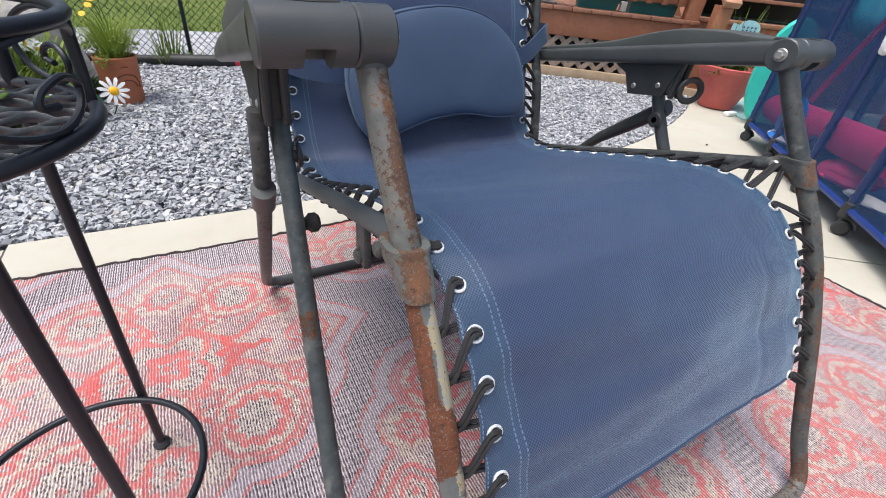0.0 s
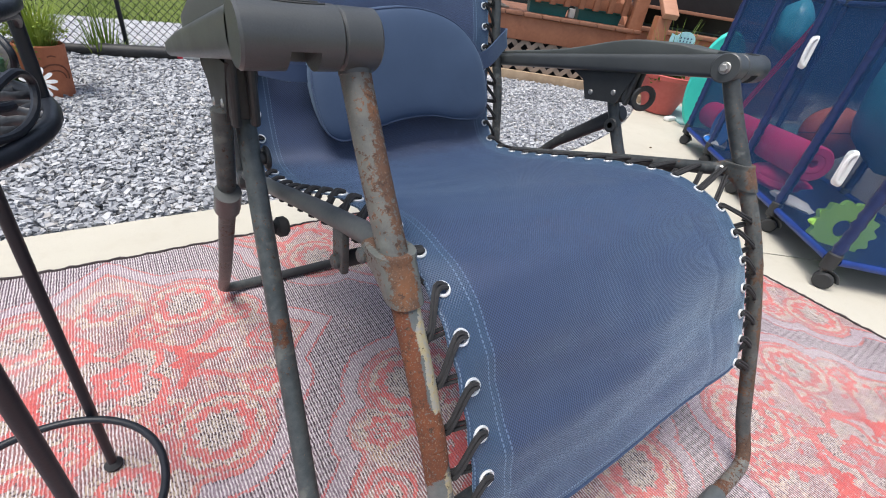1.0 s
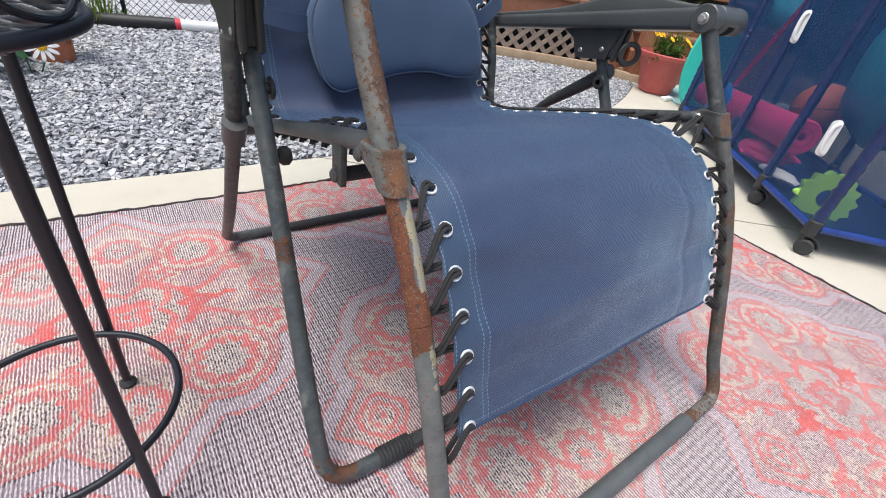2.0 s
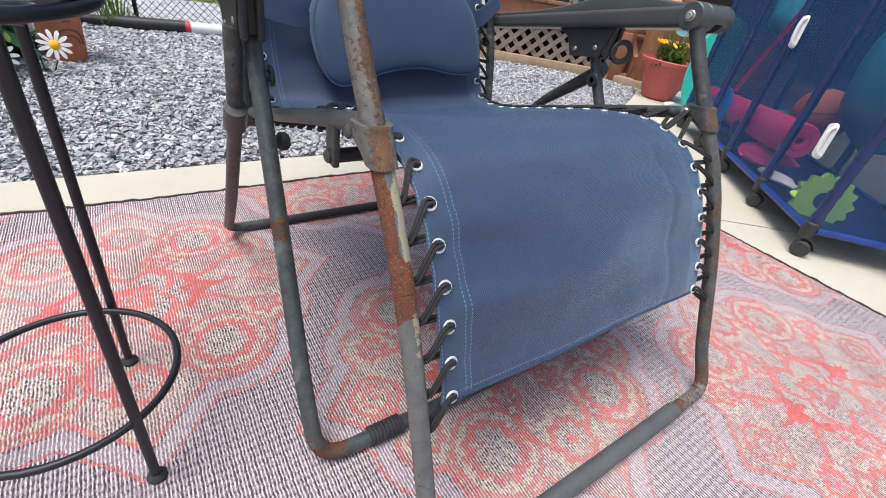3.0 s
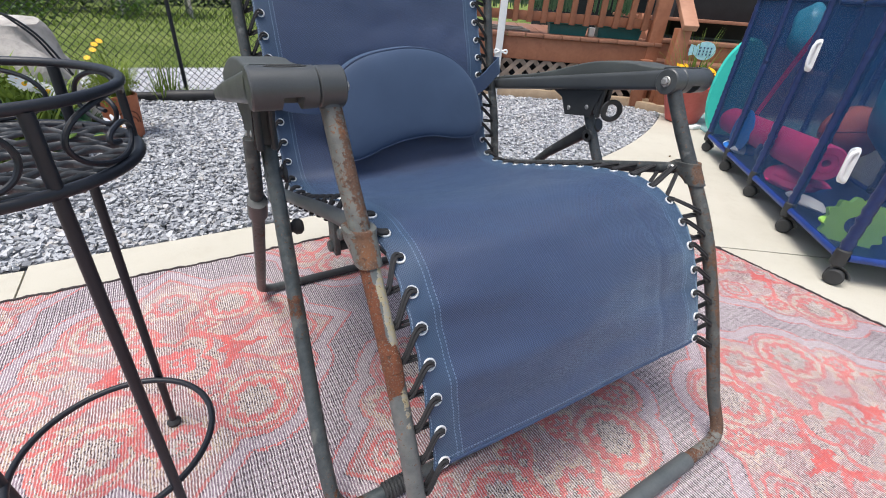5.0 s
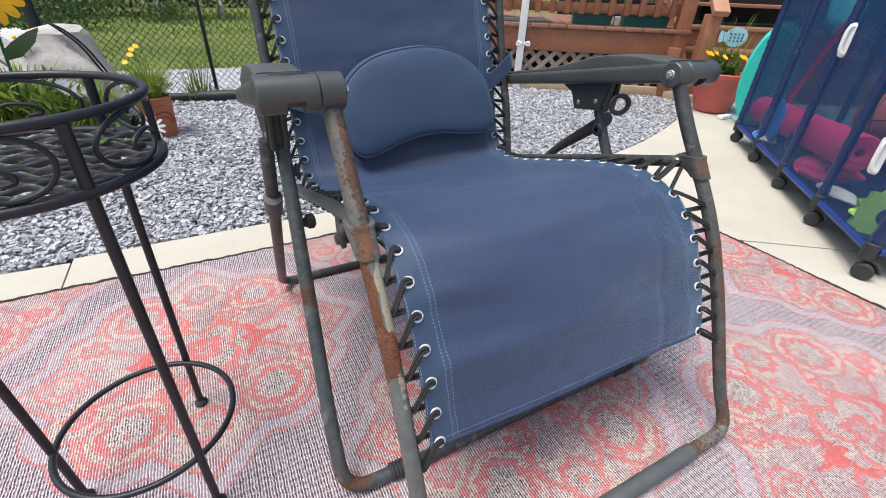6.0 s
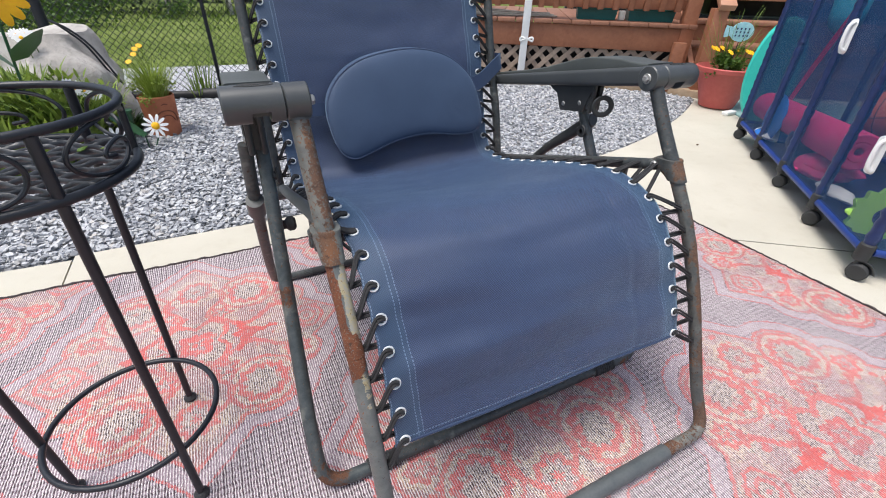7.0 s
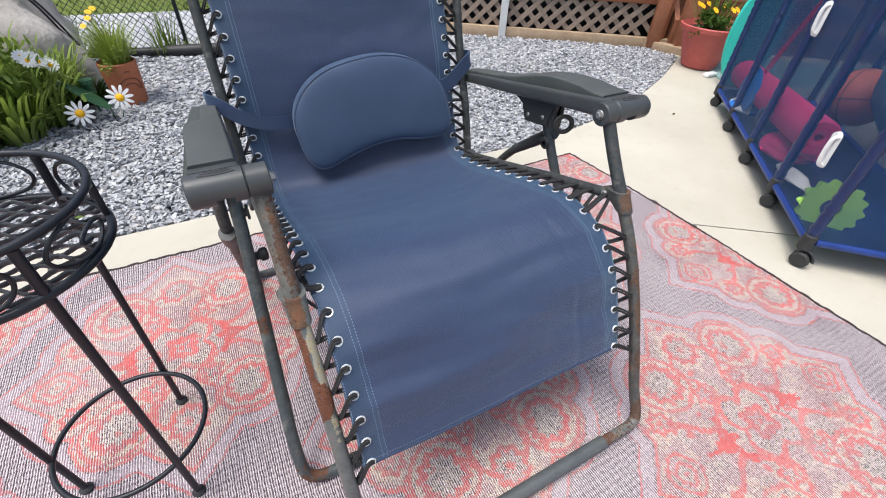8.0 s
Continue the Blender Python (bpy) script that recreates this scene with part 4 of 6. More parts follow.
    for off in (-0.011, 0.011):
        vs = [bm.verts.new((xb + off, y, z)) for y, z in ((0.375, 0.553), (0.520, 0.545), (0.515, 0.522), (0.488, 0.512), (0.470, 0.478), (0.400, 0.490), (0.386, 0.528))]
        f = bm.faces.new(vs)
        e = bmesh.ops.extrude_face_region(bm, geom=[f])["geom"]
        bmesh.ops.translate(bm, vec=(0.004 * (1 if off > 0 else -1), 0, 0), verts=[v for v in e if isinstance(v, bmesh.types.BMVert)])
    box(bm, (xb - 0.0135, 0.386, 0.496), (xb + 0.0135, 0.394, 0.552), 0.002)
    for off in (-0.0095, 0.0095):
        cyl(bm, (xb + off, 0.384, 0.490), (xb + off * 0.9, 0.379, 0.562), 0.0050, 12, 0.002)
    part("bracket", bm, M["bracket"], arm, smooth=False)
    for y, z in ((0.412, 0.506), (0.462, 0.494)):
        bm = cyl(bmesh.new(), (xb - 0.0165, y, z), (xb + 0.0165, y, z), 0.0052, 12, 0.0015)
        part("screw", bm, M["bolt"], arm)
    if side > 0:
        rc, e1 = V((xb - 0.002, 0.357, 0.510)), V((0.86, -0.51, 0))
        ring = [rc + e1 * 0.0175 * math.cos(2 * math.pi * i / 24) + V((0, 0, 0.0175 * math.sin(2 * math.pi * i / 24))) for i in range(24)]
        bm = sweep(bmesh.new(), ring, 0.0036, 8, closed=True, flat=1.5)
        box(bm, (xb - 0.006, 0.372, 0.500), (xb + 0.006, 0.412, 0.520), 0.003)
        part("lock_ring", bm, M["bracket"], arm, "black lock lever with a ring")
    return arm


for side in (-1, 1):
    armrest(side)

# sling: one length of fabric from the leg rest up to the head
PROF = [(0, 0.0, 0.210), (0, 0.015, 0.255), (0, 0.032, 0.295), (0, 0.049, 0.332), (0, 0.069, 0.366), (0, 0.093, 0.395), (0, 0.122, 0.417), (0, 0.160, 0.430), (0, 0.200, 0.4355), (0, 0.241, 0.431),
        (0, 0.319, 0.414), (0, 0.398, 0.390), (0, 0.466, 0.369), (0, 0.540, 0.346), (0, 0.600, 0.336), (0, 0.643, 0.346), (0, 0.672, 0.390), (0, 0.690, 0.450), (0, 0.705, 0.505), (0, 0.719, 0.560),
        (0, 0.735, 0.605), (0, 0.762, 0.675), (0, 0.792, 0.760), (0, 0.830, 0.870), (0, 0.866, 0.980), (0, 0.895, 1.075)]
prof = catmull(PROF, 6)
arc = [0.0]
for a, b in zip(prof, prof[1:]):
    arc.append(arc[-1] + (b - a).length)
S_END = arc[-1]
HALF = 0.2625


def sling_at(u, s):
    """A point of the fabric: u -1..1 across, s metres up from its lower hem."""
    s = min(max(s, 0), S_END)
    i = max(k for k in range(len(arc)) if arc[k] <= s + 1e-9)
    i = min(i, len(arc) - 2)
    t = (s - arc[i]) / (arc[i + 1] - arc[i])
    p = prof[i].lerp(prof[i + 1], t)
    tan = (prof[min(i + 2, len(prof) - 1)] - prof[max(i - 1, 0)]).normalized()
    nrm = V((0, -tan.z, tan.y))
    out = V((u * HALF, p.y, p.z))
    fade = min(1, max(0, (0.62 - s) / 0.2))
    out.z += 0.018 * (1 - u) / 2 * fade
    belly = (1 - u * u)
    seat_w = math.exp(-((s - 0.55) / 0.17) ** 2)
    back_w = math.exp(-((s - 0.98) / 0.22) ** 2)
    leg_w = math.exp(-((s - 0.12) / 0.13) ** 2)
    out -= nrm * belly * (0.024 * seat_w + 0.018 * back_w - 0.004 * leg_w)
    # soft creases and scalloped lacing edge
    crease = 0.0075 * noise.noise(V((u * 1.1 + s * 2.0, s * 15, 2.0))) * (0.35 + leg_w) + 0.0052 * noise.noise(V((u * 1.5 + s * 3.0, s * 34, 4.0))) * (0.15 + leg_w) + 0.0012 * noise.noise(V((u * 5, s * 30, 7.0)))
    fold = 0.0014 * math.exp(-((u - 0.60 - 0.03 * math.sin(s * 9)) / 0.022) ** 2) * min(1, max(0, (0.5 - s) / 0.1))
    out += nrm * (crease * min(1, 6 * (1 - abs(u))) - fold)
    out.x -= math.copysign(0.0018, u) * (abs(u) ** 12) * (0.5 - 0.5 * math.cos(2 * math.pi * s / 0.0405))
    return out, nrm, tan


bm = bmesh.new()
uvl = bm.loops.layers.uv.new("uv")
NU, NS = 80, 260
grid = [[bm.verts.new(sling_at(-1 + 2 * i / NU, S_END * j / NS)[0]) for j in range(NS + 1)] for i in range(NU + 1)]
for i in range(NU):
    for j in range(NS):
        f = bm.faces.new((grid[i][j], grid[i + 1][j], grid[i + 1][j + 1], grid[i][j + 1]))
        for lp, (a, b) in zip(f.loops, ((i, j), (i + 1, j), (i + 1, j + 1), (i, j + 1))):
            lp[uvl].uv = ((-1 + 2 * a / NU) * HALF, S_END * b / NS)
fabric = part("sling", bm, M["sling"], chair, "stretched navy mesh fabric with pale stitched hems")
md = fabric.modifiers.new("thickness", "SOLIDIFY")
md.thickness, md.offset = 0.0016, 0.0

bm = bmesh.new()
sweep(bm, [sling_at(-1 + i / 30, 0.0015)[0] for i in range(61)], 0.0026, 8)
part("hem", bm, M["strap"], fabric)

# eyelets and elastic lacing
ring = [V((0.0060 * math.cos(2 * math.pi * i / 18), 0.0060 * math.sin(2 * math.pi * i / 18), 0)) for i in range(18)]
bm = sweep(bmesh.new(), ring, 0.0020, 8, closed=True, flat=0.75)
frame_lines = {}
for side, x in ((-1, LX), (1, RX)):
    frame_lines[side] = ([V((x, p.y, p.z)) for p in lever_yz], [V((x, p[1], p[2])) for p in catmull(SEAT, 8)], [V((x, p.y, p.z)) for p in back_yz])


def nearest(line, p):
    best = None
    for a_, b_ in zip(line, line[1:]):
        d_ = b_ - a_
        t = min(1, max(0, (p - a_).dot(d_) / d_.dot(d_)))
        q = a_ + t * d_
        if best is None or (q - p).length < best[0]:
            best = ((q - p).length, q, d_.normalized())
    return best[1], best[2]


first = part("eyelet", bm, M["grommet"], fabric, "white metal eyelet")
eyelet_mesh = first.data
count = 0
for side in (-1, 1):
    s = 0.006
    while s < S_END - 0.02:
        p, nrm, tan = sling_at(side * 0.250 / HALF, s)
        xdir = V((1, 0, 0))
        m = Matrix.Translation(p + nrm * 0.0016) @ Matrix((xdir, tan, nrm)).transposed().to_4x4()
        if count == 0:
            first.matrix_basis = m
        else:
            shared("eyelet", eyelet_mesh, m, fabric)["label"] = "white metal eyelet"
        count += 1
        zone = 0 if s < 0.265 else 1 if s < 0.80 else 2
        q, along = nearest(frame_lines[side][zone], p + V((0, 0, 0)))
        if along.dot(tan) < 0:
            along = -along
        drop = 0.029 if zone != 1 else 0.012
        q = q - along * drop
        out = V((side, 0, 0))
        up = along.cross(out)
        if up.dot(nrm) < 0:
            up = -up
        r_ = RT + 0.003
        bm = bmesh.new()
        for w in (-0.0026, 0.0026):
            o = along * w
            line = [p + nrm * 0.004 + tan * w * 0.4 - out * 0.004, p + nrm * 0.0055 + tan * w + out * 0.007, q - out * (RT + 0.002) + up * 0.004 + o, q - out * (RT * 0.75) - up * (RT * 0.85) + o]
            sweep(bm, catmull(line, 4), 0.0029 if zone == 1 else 0.0021, 6)
        back_p = sling_at(side * 0.985, s - 0.030)[0] - nrm * 0.004
        for w in (-0.002, 0.002):
            sweep(bm, [q - out * RT - up * 0.006 - along * 0.004 + along * w, back_p + tan * w, p - nrm * 0.004 + tan * w * 0.5], 0.0022, 6)
        part("lacing_cord", bm, M["cord"], chair)
        s += 0.0405

# lumbar pillow with its piping and straps
PIL = [(-0.158, 0.482), (-0.141, 0.518), (-0.107, 0.550), (-0.06, 0.572), (0.0, 0.584), (0.06, 0.588), (0.12, 0.580), (0.168, 0.560), (0.209, 0.522), (0.228, 0.472), (0.231, 0.420),
       (0.209, 0.395), (0.153, 0.393), (0.081, 0.403), (0.011, 0.399), (-0.042, 0.387), (-0.087, 0.373), (-0.118, 0.369), (-0.145, 0.388), (-0.158, 0.439)]
rim = catmull([(x, 0, z) for x, z in PIL], 5, closed=True)


def pillow_y(z):
    """The plane of the pillow's front seam, leaning back with the chair."""
    return 0.628 + (z - 0.36) * 0.32


pillow = thing("lumbar_pillow", (0.03, 0.68, 0.37), "kidney-shaped navy lumbar pillow strapped to the chair back", "pillow")
bm = bmesh.new()
rings = []
# boxed cushion: a softly domed front panel, a seam, then a side wall
for f, d in ((0.04, 0.0125), (0.30, 0.0122), (0.55, 0.0112), (0.75, 0.0092), (0.88, 0.0066), (0.95, 0.0040), (0.985, 0.0016), (1.0, -0.0015), (1.004, -0.0075), (0.996, -0.022), (0.955, -0.036), (0.80, -0.043), (0.40, -0.045), (0.04, -0.045)):
    row = []
    for p in rim:
        mx = 0.040 + 0.62 * (p.x - 0.040)
        core = V((mx, 0, 0.492 - 0.050 * ((mx - 0.05) / 0.13) ** 2))
        c = core + (p - core) * f
        pinch = 0.0016 * noise.noise(V((c.x * 16, c.z * 16, 0))) + 0.0007 * noise.noise(V((c.x * 60, c.z * 60, 5)))
        row.append(V((c.x, pillow_y(c.z) - d + pinch * min(1, 6 * (1 - min(f, 1))), c.z)))
    rings.append(row)
loft(bm, rings)
cushion = part("cushion", bm, M["pillow"], pillow)
part("piping", sweep(bmesh.new(), [V((p.x, pillow_y(p.z) - 0.0010, p.z)) for p in rim], 0.0017, 6, closed=True), M["piping"], cushion, "pale stitched edge piping")


def strap(pts, w, name="strap", th=0.0022):
    """A flat band whose width lies across the line and z."""
    bm = bmesh.new()
    pts = catmull(pts, 6)
    rings_ = []
    for i, p in enumerate(pts):
        t = (pts[min(i + 1, len(pts) - 1)] - pts[max(i - 1, 0)]).normalized()
        sidew = V((0, 0.30, 0.95)) - t * t.dot(V((0, 0.30, 0.95)))
        sidew.normalize()
        nn = t.cross(sidew)
        rings_.append([p + sidew * w / 2 + nn * th, p - sidew * w / 2 + nn * th, p - sidew * w / 2 - nn * th, p + sidew * w / 2 - nn * th])
    loft(bm, rings_)
    return part(name, bm, M["strap"], pillow, "flat navy elastic strap")


strap([(-0.140, 0.690, 0.470), (-0.20, 0.680, 0.476), (-0.255, 0.690, 0.490), (-0.300, 0.712, 0.520), (-0.318, 0.735, 0.525), (-0.305, 0.755, 0.525)], 0.028)
strap([(0.215, 0.678, 0.500), (0.245, 0.682, 0.510), (0.295, 0.708, 0.532), (0.327, 0.728, 0.545), (0.330, 0.748, 0.545), (0.312, 0.762, 0.545)], 0.034)

# ---------------------------------------------------------------- plant stand
SC = V((-0.598, 0.298, 0))
stand = thing("plant_stand", SC, "empty black iron plant stand with scrolls and a round woven tray", "plant stand")
ANG = [radians(-54.5), radians(60), radians(180)]
FOOT = [(radians(-57), 0.1185), (radians(68), 0.1270), (radians(180), 0.1180)]


def on_ring(r, a, z):
    return SC + V((r * math.cos(a), r * math.sin(a), z))


def circle(r, z, n=48):
    return [on_ring(r, 2 * math.pi * i / n, z) for i in range(n)]


part("top_ring", sweep(bmesh.new(), circle(0.1300, 0.601), 0.0047, 10, closed=True), M["iron"], stand)
part("tray_ring", sweep(bmesh.new(), circle(0.1300, 0.5335), 0.0054, 10, closed=True), M["iron"], stand)
part("foot_ring", sweep(bmesh.new(), circle(0.1180, 0.120), 0.0046, 10, closed=True), M["iron"], stand)
for a, (fa, fr_) in zip(ANG, FOOT):
    leg = part("leg", rod([on_ring(0.1290, a, 0.598), on_ring(fr_, fa, 0.008)], 0.0057, 12), M["iron"], stand)
    part("foot_cap", lathe(bmesh.new(), [(0.006, 0.0), (0.0105, 0.0008), (0.0115, 0.006), (0.0085, 0.010), (0.006, 0.012)], on_ring(fr_, fa, 0.0), 16), M["rubber"], leg)
# open tray of slit and stretched sheet iron: wavy strips that touch their neighbours
bm = bmesh.new()
ROWS = 19
for k in range(ROWS):
    y0 = -0.124 + 0.248 * (k + 0.5) / ROWS
    half = math.sqrt(max(0.0, 0.1280 ** 2 - y0 * y0))
    pts, m_ = [], max(6, int(half / 0.0024))
    for i in range(m_ + 1):
        x = -half + 2 * half * i / m_
        ph = 2 * math.pi * x / 0.034 + (math.pi if k % 2 else 0) + 0.5 * noise.noise(V((x * 30, k, 0)))
        pts.append(SC + V((x, y0 + 0.0049 * math.sin(ph), 0.5325 + 0.0024 * math.cos(ph * 0.5 + k))))
    sweep(bm, pts, lambda t, k=k: 0.0034 + 0.0012 * noise.noise(V((t * 22, k * 3.7, 0))), 6, flat=0.42)
part("tray", bm, M["iron_tray"], stand, "openwork slit iron tray")


SHAPE = [(1.0, 0.80), (0.78, 0.97), (0.46, 0.99), (0.18, 0.82), (0.07, 0.50), (0.16, 0.18), (0.40, 0.03), (0.62, 0.13), (0.70, 0.36), (0.57, 0.53), (0.41, 0.47), (0.37, 0.33), (0.47, 0.28)]


def scroll(a0, a1):
    """One C-scroll between tray and top ring, bent round the stand."""
    return [on_ring(0.1285, a0 + (a1 - a0) * p.x, 0.539 + 0.058 * p.y) for p in catmull([(w, h_, 0) for w, h_ in SHAPE], 6)]


srt = sorted(a % (2 * math.pi) for a in ANG)
for a, b in zip(srt, srt[1:] + [srt[0] + 2 * math.pi]):
    w = b - a
    part("upright", rod([on_ring(0.1285, a + 0.60 * w, 0.601), on_ring(0.1285, a + 0.60 * w, 0.5335)], 0.0042, 10), M["iron"], stand)
    for p0, p1 in ((a + 0.03 * w, a + 0.58 * w), (b - 0.03 * w, b - 0.38 * w)):
        part("scroll", sweep(bmesh.new(), scroll(p0, p1), 0.0025, 8), M["iron"], stand)

# ---------------------------------------------------------------- toy cart
C0, CD, CN = V((1.226, 0.076, 0)), V((0.7071, 0.7071, 0)), V((0.7071, -0.7071, 0))
CL, CW, CH, CB = 1.452, 0.46, 0.795, 0.085


def ct(s, o, z):
    return C0 + CD * s + CN * o + V((0, 0, z))


cart = thing("toy_storage_cart", ct(CL / 2, CW / 2, 0), "navy mesh pool toy storage cart on black casters, half full", "storage cart")
ribs = [CL * i / 4 for i in range(5)]
for o in (0, CW):
    for i, s in enumerate(ribs):
        bm = bmesh.new()
        # gathered cloth sleeve over the pole
        zs = [CB + (CH - CB) * k / 46 for k in range(47)]
        sweep(bm, [ct(s, o, z) + CD * 0.0012 * math.sin(z * 190 + i) for z in zs], lambda t, i=i: 0.0160 + 0.0040 * math.sin(t * 118 + i + 2 * noise.noise(V((t * 14, i, 3)))) * (0.4 + 0.6 * abs(noise.noise(V((t * 9, i, o))))), 12)
        pole = part("pole", bm, M["navy_tube"], cart, "pole in a gathered navy cloth sleeve")
        bm = cyl(bmesh.new(), ct(s, o, CH - 0.012), ct(s, o, CH + 0.016), 0.021, 16, 0.004)
        part("top_joint", bm, M["rubber"], pole)
        bm = cyl(bmesh.new(), ct(s, o, CB - 0.030), ct(s, o, CB + 0.026), 0.020, 16, 0.004)
        part("foot_joint", bm, M["rubber"], pole)
        wob = 0.35 * math.sin(3.1 * i + o)
        d_ = (CD * math.cos(2.2 + wob) + CN * math.sin(2.2 + wob)).normalized()
        ax = V((-d_.y, d_.x, 0))
        c = ct(s, o, 0.021) + d_ * 0.012
        fork = bmesh.new()
        cyl(fork, ct(s, o, 0.038), ct(s, o, 0.066), 0.0075, 12, 0.002)
        caster = part("caster", fork, M["plastic"], cart)
        wheel = bmesh.new()
        for sg in (-1, 1):
            cyl(wheel, c + ax * 0.0035 * sg, c + ax * 0.019 * sg, 0.0268, 22, 0.006)
        part("wheel", wheel, M["rubber"], caster)
        bm = bmesh.new()
        sweep(bm, [c + ax * 0.0 + V((0.0315 * math.cos(t_) * d_.x, 0.0315 * math.cos(t_) * d_.y, 0.0315 * math.sin(t_))) for t_ in [0.15 * math.pi * k / 2 + 0.1 for k in range(9)]], 0.012, 8, flat=0.35)
        part("hood", bm, M["plastic"], caster)
for o in (0, CW):
    for i in range(4):
        part("bottom_tube", rod([ct(ribs[i] + 0.02, o, CB), ct(ribs[i + 1] - 0.02, o, CB)], 0.0128, 12), M["blue_tube"], cart, "bright blue bottom tube")
        part("top_tube", rod([ct(ribs[i] + 0.02, o, CH), ct(ribs[i + 1] - 0.02, o, CH)], 0.0135, 12), M["navy_tube"], cart)
for s in (0, CL):
    part("end_tube", rod([ct(s, 0.02, CB), ct(s, CW - 0.02, CB)], 0.0128, 12), M["blue_tube"], cart)
    part("end_tube", rod([ct(s, 0.02, CH), ct(s, CW - 0.02, CH)], 0.0135, 12), M["navy_tube"], cart)


def net_panel(fn, nu, nv, name="net_panel", sag=0.012, mat_="net"):
    bm = bmesh.new()
    g_ = [[bm.verts.new(fn(i / nu, j / nv, sag * math.sin(math.pi * i / nu) * math.sin(math.pi * j / nv) + 0.004 * noise.noise(V((i * 0.5, j * 0.4, nu))))) for j in range(nv + 1)] for i in range(nu + 1)]
    for i in range(nu):
        for j in range(nv):
            bm.faces.new((g_[i][j], g_[i + 1][j], g_[i + 1][j + 1], g_[i][j + 1]))
    return part(name, bm, M[mat_], cart, "see-through navy netting")


for i in range(4):
    net_panel(lambda a, b, w, i=i: ct(ribs[i] + (ribs[i + 1] - ribs[i]) * a, -0.004 + w, CB + (CH - CB) * b), 10, 16)
    net_panel(lambda a, b, w, i=i: ct(ribs[i] + (ribs[i + 1] - ribs[i]) * a, CW + 0.004 - w, CB + (CH - CB) * b), 6, 8, mat_="net_back")
for s, sg in ((0, -1), (CL, 1)):
    net_panel(lambda a, b, w, s=s, sg=sg: ct(s + sg * (0.004 - w), CW * a, CB + (CH - CB) * b), 8, 12, mat_="net_back" if s else "net")
bm = bmesh.new()
gr = [[bm.verts.new(ct(CL * i / 20, CW * j / 6, CB - 0.012 * math.sin(math.pi * j / 6) * abs(math.sin(2 * math.pi * i / 20)))) for j in range(7)] for i in range(21)]
for i in range(20):
    for j in range(6):
        bm.faces.new((gr[i][j], gr[i + 1][j], gr[i + 1][j + 1], gr[i][j + 1]))
part("bottom_cloth", bm, M["navy_tube"], cart)


def pull(s, z, lean):
    """A moulded white handle: an oblong frame with a slot and a raised grip bar."""
    up = (V((0, 0, 1)) + CD * lean).normalized()
    c = ct(s, -0.014, z)
    rt = up.cross(CN).normalized()
    loops = []
    for hw, hl, rr, dp in ((0.0095, 0.036, 0.006, 0.0), (0.0095, 0.036, 0.006, -0.010), (0.0120, 0.040, 0.009, -0.013), (0.0185, 0.054, 0.015, -0.010), (0.0205, 0.057, 0.017, 0.0)):
        row = []
        for sx3, sy3, a0 in ((1, 1, 0), (-1, 1, 90), (-1, -1, 180), (1, -1, 270)):
            for i in range(6):
                a_ = radians(a0 + 18 * i)
                row.append(c + rt * (sx3 * (hw - rr) + rr * math.cos(a_)) + up * (sy3 * (hl - rr) + rr * math.sin(a_)) + CN * dp)
        loops.append(row)
    bm = loft(bmesh.new(), loops + [loops[0]], caps=False)
    bmesh.ops.remove_doubles(bm, verts=bm.verts, dist=1e-5)
    sweep(bm, catmull([c - rt * 0.018 + up * 0.046 - CN * 0.008, c - rt * 0.018 + up * 0.03 - CN * 0.022, c - rt * 0.018 - up * 0.03 - CN * 0.022, c - rt * 0.018 - up * 0.046 - CN * 0.008], 5), 0.0065, 8)
    part("pull_handle", bm, M["white"], cart, "white moulded plastic handle")


pull(0.660, 0.590, 0.10)
pull(0.155, 0.322, 0.10)
# things in the cart
bm = bmesh.new()
prof_ = [(0.013, 0.09), (0.014, 0.004), (0.020, 0.0), (0.034, 0.0), (0.0355, 0.004), (0.037, 0.0), (0.060, 0.0), (0.066, 0.006), (0.067, 1.0), (0.060, 1.01), (0.020, 1.005), (0.012, 1.01)]
a, b = ct(0.440, 0.085, 0.250), ct(1.40, 0.085, 0.190)
m = Matrix.Translation(a) @ (b - a).to_track_quat("Z", "Y").to_matrix().to_4x4()
tagged(part("foam_roll", lathe(bmesh.new(), prof_, n=28, m=m), M["pink_foam"]), "long magenta foam roll lying in the cart", "foam roll")
ball = thing("ball", ct(0.830, 0.330, 0.300), "orange-brown rubber basketball in the cart", "ball")
bm = bmesh.new()
bmesh.ops.create_uvsphere(bm, u_segments=32, v_segments=20, radius=0.112, matrix=Matrix.Translation(ct(0.830, 0.330, 0.300)))
part("shell", bm, M["ball"], ball)
for nx in (V((1, 0.2, 0.1)), V((0.1, 0.3, 1)), V((0.2, 1, -0.2))):
    q = nx.normalized().to_track_quat("Z", "Y").to_matrix()
    part("seam", sweep(bmesh.new(), [ct(0.830, 0.330, 0.300) + q @ V((0.1115 * math.cos(2 * math.pi * i / 40), 0.1115 * math.sin(2 * math.pi * i / 40), 0)) for i in range(40)], 0.002, 6, closed=True), M["seam"], ball)


